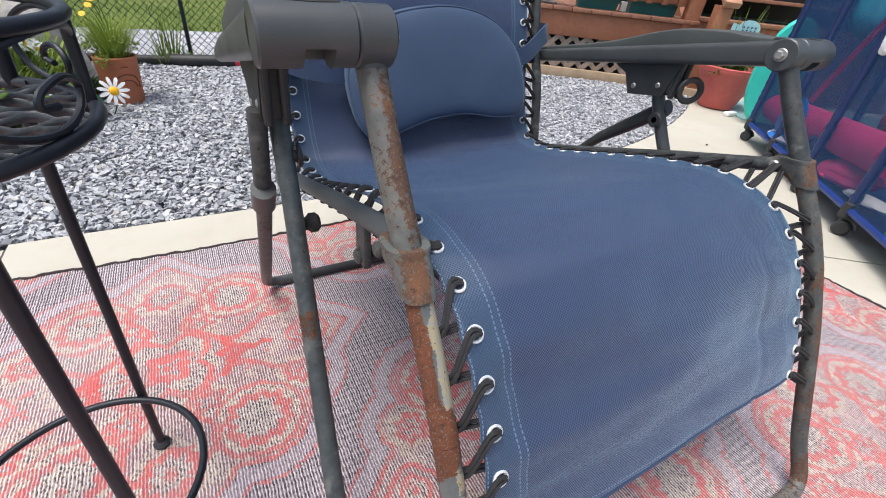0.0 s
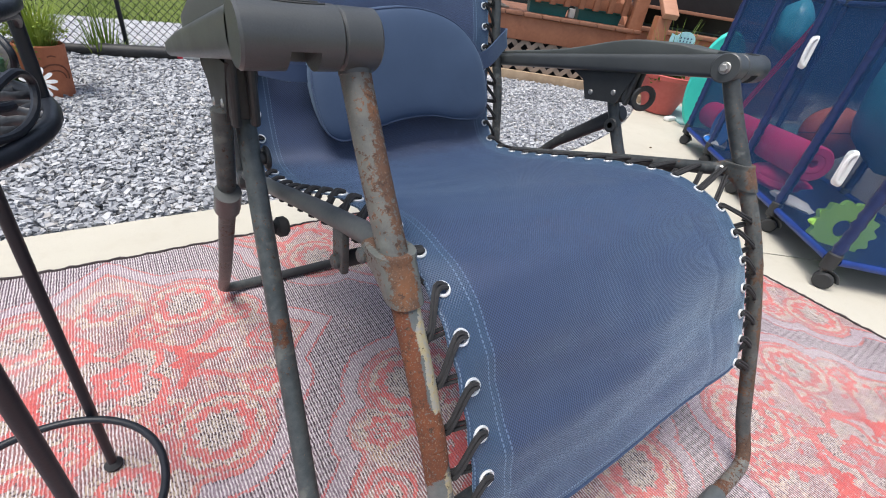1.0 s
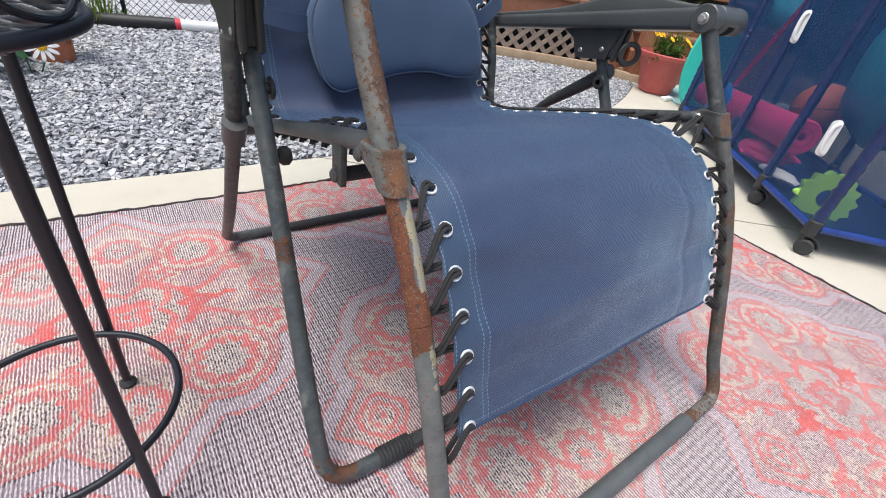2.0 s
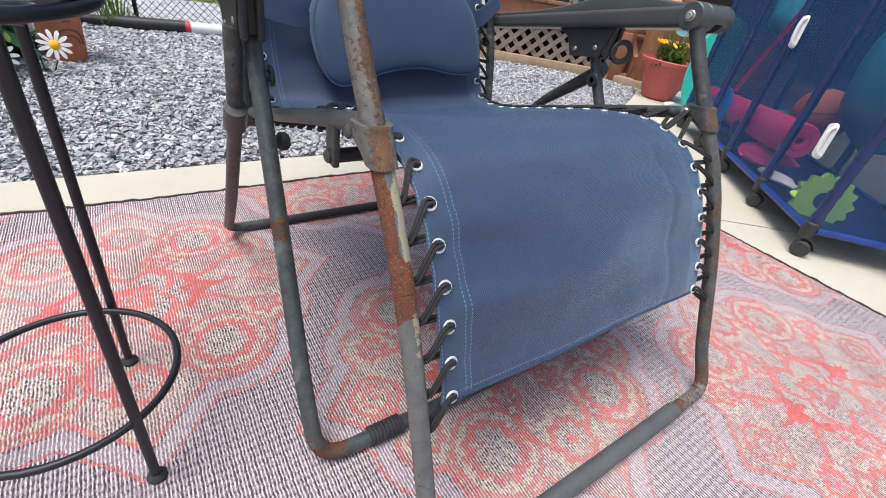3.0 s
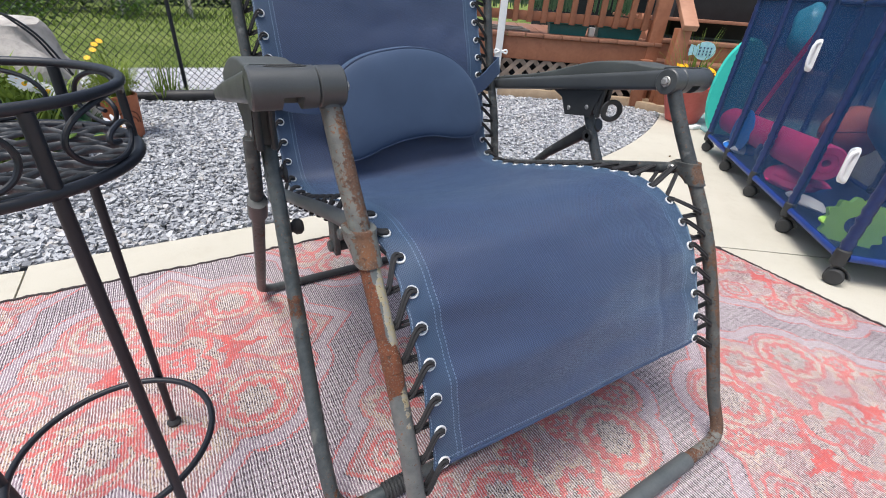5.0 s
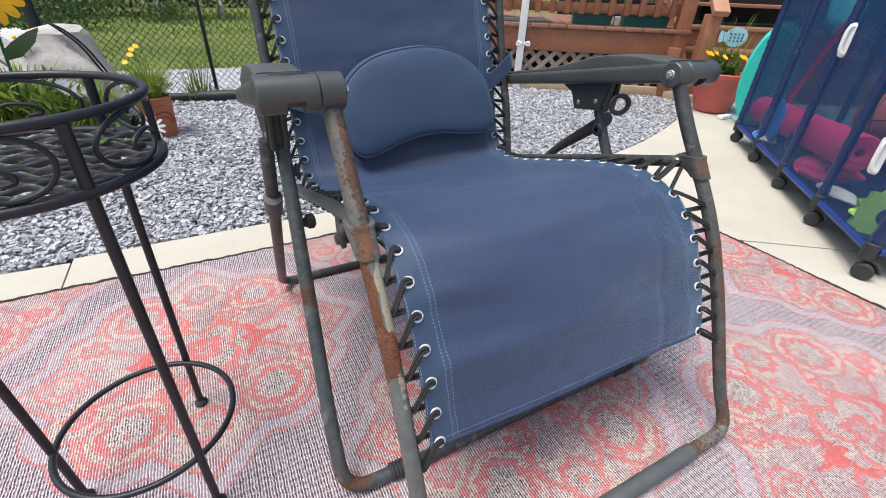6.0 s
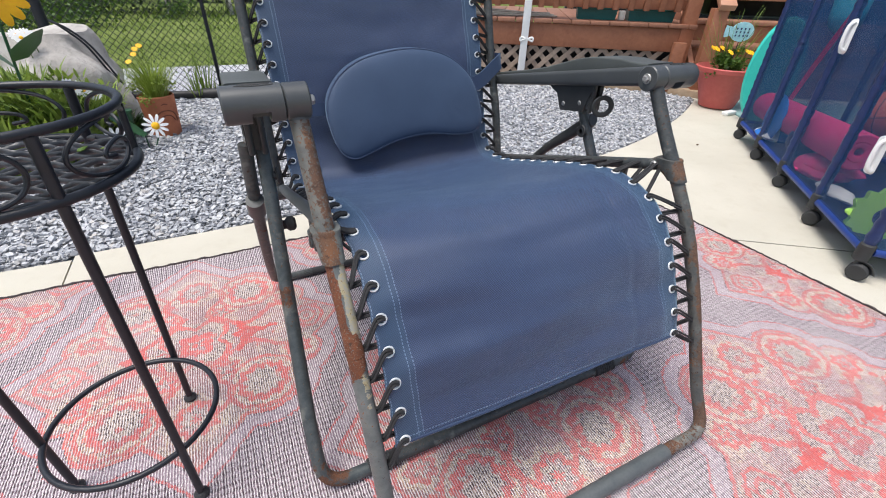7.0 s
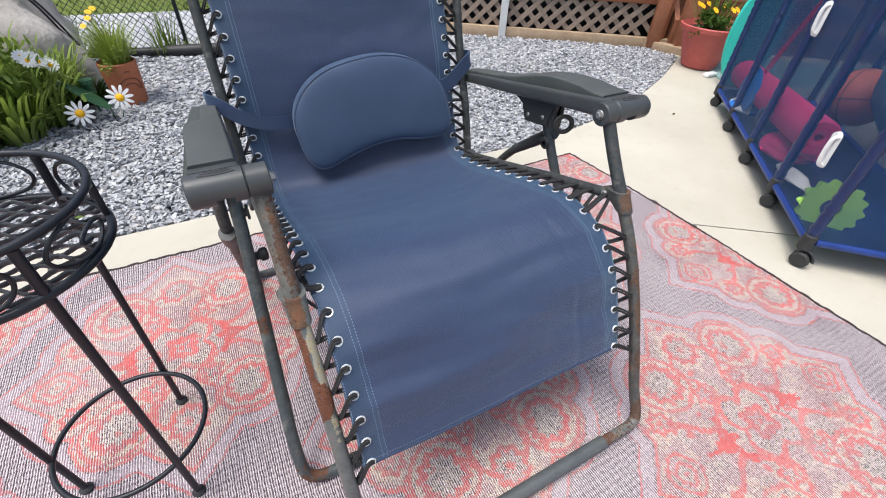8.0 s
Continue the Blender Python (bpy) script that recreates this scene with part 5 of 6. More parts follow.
# limp beach ball under the foam roll, in blue and white panels
BC = ct(1.13, 0.075, 0.114)
beach = thing("beach_ball", BC - V((0, 0, 0.028)), "limp blue and white beach ball on the cart floor", "ball")
for k in range(8):
    bm = bmesh.new()
    cols = []
    for a in range(5):
        th = 2 * math.pi * (k + a / 4) / 8 + 0.3
        cols.append([bm.verts.new(BC + CD * (0.115 * math.cos(th) * math.sin(math.pi * b / 10)) + CN * (0.095 * math.sin(th) * math.sin(math.pi * b / 10)) + V((0, 0, 0.027 * math.cos(math.pi * b / 10)))) for b in range(1, 10)])
    for a in range(4):
        for b in range(8):
            bm.faces.new((cols[a][b], cols[a + 1][b], cols[a + 1][b + 1], cols[a][b + 1]))
    part("panel", bm, M["ball_blue" if k % 2 else "white"], beach)


def flower_board(s, o, z, R, material):
    bm = bmesh.new()
    n_ = 84
    ringo = []
    ax = V((-0.80, -0.55, 0.24)).normalized()
    eu = ax.cross(V((0, 0, 1))).normalized()
    ev = eu.cross(ax)
    for d_ in (0, 0.028):
        c_ = ct(s, o, z) - ax * d_
        for q_, amp in ((1.0, 0.08), (0.34, 0.0)):
            ringo.append([c_ + (eu * math.cos(th) + ev * math.sin(th)) * R * q_ * (1 + amp * math.cos(14 * th)) for th in [2 * math.pi * k / n_ for k in range(n_)]])
    order = [ringo[0], ringo[1], ringo[3], ringo[2]]
    rows = [[bm.verts.new(p) for p in r] for r in order]
    for i in range(4):
        a_, b_ = rows[i], rows[(i + 1) % 4]
        for j in range(n_):
            bm.faces.new((a_[j], a_[(j + 1) % n_], b_[(j + 1) % n_], b_[j]))
    return part("flower_float", bm, material)


tagged(flower_board(0.135, 0.080, 0.140, 0.085, M["green_toy"]), "lime green flower-shaped foam float in the cart", "pool toy")


def lump(name, centre, sz, material, label, cat, seed=0, rot=0.0, rough=0.12):
    bm = bmesh.new()
    bmesh.ops.create_icosphere(bm, subdivisions=3, radius=1)
    for v in bm.verts:
        v.co *= 1 + rough * noise.noise(v.co * 1.6 + V((seed, 0, 0)))
    fr = Matrix((CD, CN, V((0, 0, 1)))).transposed().to_4x4()
    bmesh.ops.transform(bm, matrix=Matrix.Translation(centre) @ fr @ Matrix.Rotation(rot, 4, "Y") @ Matrix.Diagonal((*sz, 1)), verts=bm.verts)
    return tagged(part(name, bm, material), label, cat)


lump("paddle_board", ct(1.10, 0.022, 0.200), (0.125, 0.014, 0.105), M["blue_toy"], "rounded blue plastic board in the cart", "pool toy", 1, 0.5, 0.03)
lump("beach_ball", ct(0.83, 0.09, 0.170), (0.085, 0.08, 0.078), M["navy_tube"], "dark blue ball in the cart", "pool toy", 2, 0, 0.02)
lump("swim_ring", ct(0.62, 0.10, 0.130), (0.14, 0.10, 0.040), M["pink_foam"], "pink crumpled float at the bottom of the cart", "pool toy", 3, 0, 0.3)
lump("inflatable", ct(0.40, 0.06, 0.112), (0.12, 0.04, 0.016), M["white"], "white deflated inflatable in the cart", "pool toy", 4, 0.1, 0.3)
lump("inflatable", ct(0.46, 0.30, 0.52), (0.27, 0.07, 0.25), M["sky_toy"], "turquoise inflatable standing in the cart", "pool toy", 5, 0.3, 0.2)
lump("inflatable", ct(1.30, 0.20, 0.66), (0.09, 0.07, 0.12), M["sky_toy"], "turquoise inflatable tucked in the end of the cart", "pool toy", 6, 0.2, 0.2)
lump("inflatable", ct(0.12, 0.36, 0.28), (0.16, 0.06, 0.14), M["navy_tube"], "dark blue inflatable leaning in the cart", "pool toy", 8, 0.2, 0.2)
lump("inflatable", ct(0.02, 0.26, 0.20), (0.08, 0.06, 0.06), M["redpot"], "red inflatable in the cart", "pool toy", 9, 0.2, 0.2)
for k, off in enumerate((0.0, 0.018, 0.034)):
    tagged(part("pool_noodle_string", rod(catmull([ct(1.02 + off, 0.03, 0.30), ct(0.90 + off, 0.02, 0.47), ct(0.74 + off, 0.015, 0.70)], 6), 0.0028, 6), M["pink_foam"]), "thin pink cord strung in the cart", "cord", "cords in the cart")
tagged(part("float_board", lathe(bmesh.new(), [(0.01, -0.02), (0.27, -0.02), (0.285, 0.0), (0.27, 0.02), (0.01, 0.02)], n=40, m=Matrix.Translation((2.68, 1.27, 0.300)) @ Matrix((CD, CN, V((0, 0, 1)))).transposed().to_4x4() @ Matrix.Diagonal((1, 0.5, 1.05, 1)) @ Matrix((CD, CN, V((0, 0, 1)))).to_4x4() @ (CD.to_track_quat("Z", "Y").to_matrix().to_4x4())), M["teal_bright"]), "round bright teal float standing behind the cart", "float")

# ---------------------------------------------------------------- deck
deck = thing("deck", dk(0, 0.5, 0), "brown-stained wooden deck with lattice skirt and railing", "deck")


def plank(name, s0, s1, o0, o1, z0, z1, material, parent, bevel=0.004, label=""):
    bm = box(bmesh.new(), (s0, o0, z0), (s1, o1, z1), bevel)
    fr = Matrix.Translation(DK0) @ Matrix((DKD, DKN, V((0, 0, 1)))).transposed().to_4x4()
    bmesh.ops.transform(bm, matrix=fr, verts=bm.verts)
    return part(name, bm, material, parent, label)


DS0, DS1 = -1.25, 1.27
plank("fascia", DS0, DS1, 0.0, 0.038, 0.285, 0.452, M["deck"], deck)
s = DS0
rd_ = random.Random(41)
while s < DS1 - 0.02:
    e_ = min(s + 0.140, DS1 + 0.02)
    plank("deck_board", s, e_, -0.022 - 0.006 * rd_.random(), 1.85, 0.453 + 0.002 * rd_.random(), 0.481 + 0.002 * rd_.random(), M["deck_board"], deck)
    s += 0.146
plank("landing_board", DS1 + 0.03, DS1 + 1.6, 0.86, 1.85, 0.636, 0.664, M["deck_board"], deck)
# dark sheet behind the lattice, in place of the shade under the deck
plank("skirt_shade", DS0, DS1, 0.16, 0.20, -0.05, 0.44, M["dark"], deck)
# lattice of crossing slats
frm = Matrix.Translation(DK0) @ Matrix((DKD, DKN, V((0, 0, 1)))).transposed().to_4x4()
LZ0, LZ1 = 0.055, 0.292
Ls = (LZ1 - LZ0) * math.sqrt(2)
bm = box(bmesh.new(), (-Ls / 2, -0.004, -0.018), (Ls / 2, 0.004, 0.018))
slat = part("lattice_slat", bm, M["lattice"], deck, smooth=False)
slat_mesh = slat.data
k = 0
s = -1.15
while s < 1.20:
    for tilt, o in ((-45, 0.022), (45, 0.031)):
        m = frm @ Matrix.Translation((s, o, (LZ0 + LZ1) / 2)) @ Matrix.Rotation(radians(tilt), 4, "Y")
        if k == 0:
            slat.matrix_basis = m
        else:
            shared("lattice_slat", slat_mesh, m, deck)
        k += 1
    s += 0.112
plank("ground_board", DS0, 1.35, -0.03, 0.02, -0.04, 0.058, M["timber"], deck, 0.006)
# railing
plank("bottom_rail", DS0, DS1 - 0.06, 0.052, 0.090, 0.570, 0.640, M["deck"], deck)
plank("top_rail", DS0, DS1 - 0.06, 0.03, 0.13, 1.33, 1.37, M["deck"], deck)
bm = box(bmesh.new(), (-0.022, -0.018, 0), (0.022, 0.018, 0.80), 0.003)
bal = part("baluster", bm, M["deck"], deck)
s, k = -1.15, 0
while s < DS1 - 0.12:
    m = frm @ Matrix.Translation((s, 0.032, 0.560))
    if k == 0:
        bal.matrix_basis = m
    else:
        shared("baluster", bal.data, m, deck)
    k += 1
    s += 0.114
plank("corner_post", 1.185, 1.285, -0.01, 0.09, -0.03, 1.42, M["deck"], deck)
plank("post_block", 1.15, 1.24, -0.075, -0.010, 0.0, 0.36, M["deck"], deck)
# stairs
for k in range(3):
    o0 = 0.02 + 0.28 * k
    plank("riser", 1.36, 2.9, o0, o0 + 0.025, 0.0 + 0.16 * k, 0.135 + 0.16 * k, M["deck"], deck)
    plank("tread", 1.33, 2.93, o0 - 0.03, o0 + 0.27, 0.138 + 0.16 * k, 0.168 + 0.16 * k, M["deck_board"], deck)
    # dark slab for the shade behind the riser
    plank("riser_shade", 1.36, 2.9, o0 + 0.2, o0 + 0.25, -0.05, 0.135 + 0.16 * k, M["dark"], deck)
bm = bmesh.new()
vs = [bm.verts.new(dk(1.31 + dx, o, z)) for dx in (0.0, 0.04) for o, z in ((-0.04, -0.02), (-0.04, 0.20), (0.80, 0.68), (1.0, 0.68), (1.0, -0.02))]
for idx in ((0, 1, 2, 3, 4), (9, 8, 7, 6, 5), (0, 5, 6, 1), (1, 6, 7, 2), (2, 7, 8, 3), (3, 8, 9, 4), (4, 9, 5, 0)):
    bm.faces.new([vs[i] for i in idx])
part("stringer", bm, M["deck"], deck, smooth=False)
plank("stair_post", 1.33, 1.43, -0.16, -0.06, 0.0, 0.60, M["deck"], deck)
bm = box(bmesh.new(), (-0.055, -0.10, -0.022), (0.055, 0.85, 0.022), 0.005)
fr2 = Matrix.Translation(dk(1.40, -0.10, 0.66)) @ Matrix((DKD, DKN, V((0, 0, 1)))).transposed().to_4x4() @ Matrix.Rotation(radians(33), 4, "X")
bmesh.ops.transform(bm, matrix=fr2, verts=bm.verts)
part("handrail", bm, M["rail_end"], deck, "lighter stained sloping handrail")
# strands behind the railing
bm = bmesh.new()
for k in range(620):
    s = RNG.uniform(-1.1, 1.02)
    if noise.noise(V((s * 4, 0, 5))) < -0.25:
        continue
    z0 = 0.645 + 0.05 * RNG.random()
    p = dk(s, 0.125 + 0.03 * RNG.random(), z0)
    q = p + V((RNG.uniform(-0.03, 0.03), RNG.uniform(-0.02, 0.02), 0.55))
    w = DKD * 0.004
    f = bm.faces.new([bm.verts.new(p - w), bm.verts.new(p + w), bm.verts.new(q + w * 0.6), bm.verts.new(q - w * 0.6)])
tagged(part("raffia_skirt", bm, M["strand"], smooth=False), "green raffia strands hung behind the deck railing", "raffia", kind="stuff")


def planter(s0, s1, o, z0=0.482):
    t_ = thing("planter_box", dk((s0 + s1) / 2, o + 0.08, z0), "dark teal plastic planter box on the deck", "planter")
    bm = bmesh.new()
    fr = Matrix.Translation(DK0) @ Matrix((DKD, DKN, V((0, 0, 1)))).transposed().to_4x4()
    rings_ = []
    for z, g_ in ((z0, 0.012), (z0 + 0.075, 0.004), (z0 + 0.080, -0.004), (z0 + 0.100, -0.006), (z0 + 0.100, 0.006), (z0 + 0.088, 0.010)):
        rings_.append([fr @ V((x, y, z)) for x, y in ((s0 + g_, o + g_), (s1 - g_, o + g_), (s1 - g_, o + 0.16 - g_), (s0 + g_, o + 0.16 - g_))])
    loft(bm, rings_)
    part("tub", bm, M["teal"], t_, smooth=False)
    return t_


planter(0.40, 0.72, 0.14)
planter(0.80, 1.16, 0.14)
tagged(plank("white_can", 0.735, 0.785, 0.16, 0.21, 0.482, 0.55, M["white"], None, 0.008), "small white box between the planters on the deck", "box")
for k in range(7):
    sp = 0.02 * k
    bm = rod(catmull([dk(-0.9 + sp, 0.20 + 0.015 * k, 0.492 + 0.010 * (k % 3)), dk(-0.35, 0.16 + 0.02 * k, 0.490 + 0.012 * (k % 4)), dk(0.25 - 0.03 * k, 0.19 + 0.012 * k, 0.490 + 0.010 * (k % 3))], 8), 0.008, 8)
    tagged(part("driftwood_stick", bm, M["silver_wood"]), "silvery weathered stick lying on the deck", "stick", "sticks on the deck")

# white pole with its clip
pole = thing("umbrella_pole", (1.955, 2.845, -0.03), "slim square white plastic pole in front of the deck", "pole")
bm = box(bmesh.new(), (-0.029, -0.021, 0.0), (0.029, 0.021, 1.95), 0.004)
bmesh.ops.transform(bm, matrix=Matrix.Translation((1.955, 2.840, -0.03)) @ Matrix.Rotation(-0.63, 4, "Z"), verts=bm.verts)
part("shaft", bm, M["white"], pole)
bm = bmesh.new()
for sg in (-1, 1):
    sweep(bm, catmull([V((1.955, 2.812, 0.335)) + DKD * sg * 0.01, V((1.955, 2.81, 0.348)) + DKD * sg * 0.045, V((1.955, 2.81, 0.322)) + DKD * sg * 0.048, V((1.955, 2.812, 0.335)) + DKD * sg * 0.01], 4), 0.008, 8)
part("clip", bm, M["white"], pole)

# house beyond the deck: dark wall, shaded by an added porch roof out of view
bm = bmesh.new()
fr = Matrix.Translation(DK0) @ Matrix((DKD, DKN, V((0, 0, 1)))).transposed().to_4x4()
for k in range(20):
    box(bm, (0.6, 4.20 - 0.012, 0.13 * k), (9, 4.36, 0.13 * k + 0.136), 0.0, Matrix.Rotation(radians(0.0), 4, "X"))
bmesh.ops.transform(bm, matrix=fr, verts=bm.verts)
tagged(part("wall_house", bm, M["dark"], smooth=False), "dark lap-sided house wall in the shade", "house wall", kind="structure")
bm = box(bmesh.new(), (0.9, 1.2, 2.45), (9, 4.6, 2.6), 0.01)
bmesh.ops.transform(bm, matrix=fr, verts=bm.verts)
tagged(part("roof_porch", bm, M["dark"], smooth=False), "unseen dark flat roof added over the deck to shade the wall", "roof", kind="structure")
grill = thing("covered_grill", dk(2.3, 1.55, 0.48), "dark covered grill standing on the deck", "grill")
bm = box(bmesh.new(), (1.75, 1.25, 0.486), (2.85, 1.85, 1.35), 0.06)
bmesh.ops.transform(bm, matrix=fr, verts=bm.verts)
part("cover", bm, M["cover"], grill)

# timber edging by the pot, teal mat
for a, b in (((2.90, 2.20), (2.98, 1.86)),):
    d_ = (V((*b, 0)) - V((*a, 0)))
    bm = box(bmesh.new(), (0, -0.035, -0.04), (d_.length, 0.035, 0.045), 0.006)
    bmesh.ops.transform(bm, matrix=Matrix.Translation((*a, 0)) @ Matrix.Rotation(math.atan2(d_.y, d_.x), 4, "Z"), verts=bm.verts)
    tagged(part("edging_timber", bm, M["timber"]), "weathered timber edging beside the gravel", "timber")
bm = box(bmesh.new(), (0, 0, -0.006), (1.3, 0.62, 0.004), 0.002)
bmesh.ops.transform(bm, matrix=Matrix.Translation((2.70, 1.36, 0)) @ Matrix.Rotation(radians(-38), 4, "Z"), verts=bm.verts)
tagged(part("mat", bm, M["teal_mat"]), "faded teal mat flat on the concrete", "mat")

def crown(bm, centre, sz, n, leaf, r):
    """Many small leaves gathered in uneven clumps."""
    clumps = [V(centre) + V((r.gauss(0, 0.42) * sz[0], r.gauss(0, 0.42) * sz[1], r.gauss(0, 0.40) * sz[2])) for _ in range(max(8, n // 60))]
    for _ in range(n):
        c_ = r.choice(clumps)
        p = c_ + V((r.gauss(0, 0.14) * sz[0], r.gauss(0, 0.14) * sz[1], r.gauss(0, 0.12) * sz[2]))
        d_ = V((r.gauss(0, 1), r.gauss(0, 1), r.gauss(0, 0.6))).normalized() * leaf * r.uniform(0.6, 1.3)
        s_ = d_.cross(V((r.gauss(0, 1), r.gauss(0, 1), r.gauss(0, 1)))).normalized() * leaf * 0.38
        bm.faces.new([bm.verts.new(p), bm.verts.new(p + d_ * 0.5 + s_), bm.verts.new(p + d_), bm.verts.new(p + d_ * 0.5 - s_)])


# ---------------------------------------------------------------- plants and pots
def blade(bm, base, tip, w, bend=0.3, n=4):
    """A curved tapering leaf."""
    d_ = tip - base
    side = V((-d_.y, d_.x, 0))
    side = side.normalized() if side.length > 1e-5 else V((1, 0, 0))
    prev = None
    for i in range(n + 1):
        t = i / n
        p = base + d_ * t + V((0, 0, bend * d_.length * (t - t * t) * 2))
        k = w * (1 - t) ** 0.7 * (0.55 + 0.9 * min(1, 3 * t))
        if i == n:
            cur = [bm.verts.new(p)]
        else:
            cur = [bm.verts.new(p - side * k), bm.verts.new(p + side * k)]
        if prev:
            bm.faces.new(prev + cur[::-1] if len(cur) == 2 else prev + cur)
        prev = cur


def tuft(name, at, n, height, spread, w, material, label, cat, kind="", seed=1, parent=None, bend=0.35):
    r = random.Random(seed)
    bm = bmesh.new()
    for _ in range(n):
        a_ = r.uniform(0, 2 * math.pi)
        b0 = V(at) + V((math.cos(a_), math.sin(a_), 0)) * spread * 0.35 * r.random()
        out = spread * r.uniform(0.25, 1.0)
        t_ = b0 + V((math.cos(a_) * out, math.sin(a_) * out, height * r.uniform(0.45, 1.0)))
        blade(bm, b0, t_, w * r.uniform(0.6, 1.1), bend)
    ob = part(name, bm, material, parent)
    return tagged(ob, label, cat, kind=kind) if cat else ob


def flower(parent, at, face, R, petals, material, centre, name="flower_head", slim=1.0, core=1.0):
    """Petals round a domed centre; face is the way it looks."""
    q = V(face).normalized().to_track_quat("Z", "Y").to_matrix().to_4x4()
    m = Matrix.Translation(at) @ q
    bm = bmesh.new()
    for k in range(petals):
        a_ = 2 * math.pi * k / petals
        rot = Matrix.Rotation(a_, 4, "Z")
        prev = None
        for x, w, z in ((0.18, 0.10, 0), (0.5, 0.20, 0.05), (0.8, 0.21, 0.04), (0.96, 0.12, 0.0), (1.0, 0.02, -0.02)):
            w *= slim * 10 / petals
            cur = [bm.verts.new(m @ rot @ V((x * R, -w * R, z * R))), bm.verts.new(m @ rot @ V((x * R, w * R, z * R)))]
            if prev:
                bm.faces.new((prev[0], prev[1], cur[1], cur[0]))
            prev = cur
    head = part(name, bm, material, parent)
    bm = lathe(bmesh.new(), [(core * a_ * R, b_ * R) for a_, b_ in ((0.01, 0.18), (0.14, 0.16), (0.26, 0.08), (0.29, 0.0), (0.2, -0.05))], n=16, m=m)
    part("flower_centre", bm, centre, head)
    return head


def daisy(at, base, R=0.056, face=(0.25, -1, 0.35)):
    t_ = thing("daisy_ornament", base, "white and yellow metal daisy on a thin stake", "garden ornament", "daisy ornaments")
    flower(t_, at, face, R, 11, M["petal"], M["yellow"], slim=0.64, core=1.12)
    part("stake", rod(catmull([base, (V(base) + V(at)) / 2 + V((0.01, 0.02, 0)), V(at) + V((0, 0.008, 0))], 5), 0.003, 6), M["green_metal"], t_)


daisy(V((-0.676, 2.130, 0.098)), V((-0.71, 2.19, -0.02)))
daisy(V((-0.842, 2.100, 0.060)), V((-0.87, 2.16, -0.02)))


def bloom_spike(base, tops, material, centre, R, label, group, green, face=None):
    t_ = thing("flowering_plant", base, label, "plant", group)
    for k, p in enumerate(tops):
        part("stem", rod(catmull([base, V(base).lerp(V(p), 0.5) + V((0.012, 0, 0.02)), p], 4), 0.0022, 5), M[green], t_)
        flower(t_, p, face or (0.2 * math.sin(k * 2.3), -0.7, 0.9), R, 13 if face else 8, material, centre)
    return t_


# terracotta pot with a carved face and coreopsis
PC = V((-0.668, 2.405, -0.02))
tp = thing("terracotta_pot", PC, "terracotta pot with carved curves, planted, on the gravel", "flower pot")
bm = lathe(bmesh.new(), [(0.066, 0.0), (0.072, 0.004), (0.083, 0.185), (0.085, 0.200), (0.080, 0.206), (0.075, 0.200), (0.073, 0.175), (0.02, 0.170)], PC, 36)
part("pot_body", bm, M["terracotta"], tp)
part("soil", lathe(bmesh.new(), [(0.002, 0.0), (0.074, 0.0), (0.074, 0.004), (0.002, 0.010)], PC + V((0, 0, 0.172)), 24), M["soil"], tp)
for (r0, z0, a0, a1, th) in ((0.052, 0.090, -20, 165, 0.0032), (0.036, 0.080, 0, 130, 0.0028), (0.022, 0.150, 50, 130, 0.0028)):
    pts = []
    for i in range(15):
        t = radians(a0 + (a1 - a0) * i / 14)
        dx, z = r0 * math.cos(t), z0 + r0 * 0.9 * math.sin(t)
        rr = 0.0722 + 0.0115 * (z / 0.19)
        ang = radians(-66) + dx / rr
        pts.append(PC + V((rr * math.cos(ang), rr * math.sin(ang), z)))
    part("carved_line", rod(pts, th, 6), M["terracotta_dark"], tp)
tuft("coreopsis_leaves", PC + V((0, 0, 0.17)), 420, 0.22, 0.15, 0.0019, M["leaf_core"], "feathery yellow-green coreopsis foliage in the terracotta pot", "plant", seed=4)
bm = bmesh.new()
crown(bm, PC + V((-0.01, 0, 0.255)), (0.105, 0.10, 0.10), 760, 0.013, random.Random(3))
tagged(part("coreopsis_tuft", bm, M["leaf_core"], smooth=False), "fine light green coreopsis leaves above the terracotta pot", "plant", kind="stuff")
bloom_spike(PC + V((0, 0, 0.18)), [PC + V((-0.030, -0.05, 0.405)), PC + V((0.002, -0.04, 0.440)), PC + V((-0.062, -0.03, 0.370)), PC + V((-0.020, -0.03, 0.425))], M["yellow"], M["yellow"], 0.014, "yellow coreopsis blooms on thin stems", "", "leaf_core")

# boulder
bm = bmesh.new()
bmesh.ops.create_icosphere(bm, subdivisions=5, radius=1)
for v in bm.verts:
    n1 = noise.noise(v.co * 1.1 + V((4, 1, 2))) * 0.26 + noise.noise(v.co * 3.1) * 0.08 + noise.noise(v.co * 8.0) * 0.028 + noise.noise(v.co * 19) * 0.009
    v.co *= 1 + n1
    v.co.z = min(v.co.z, 0.80 + 0.12 * noise.noise(v.co * 2))
bmesh.ops.transform(bm, matrix=Matrix.Translation((-1.40, 2.98, 0.08)) @ Matrix.Rotation(-0.35, 4, "Z") @ Matrix.Diagonal((0.64, 0.40, 0.45, 1)), verts=bm.verts)
tagged(part("boulder", bm, M["rock"]), "large pale granite boulder behind the flower bed", "boulder")

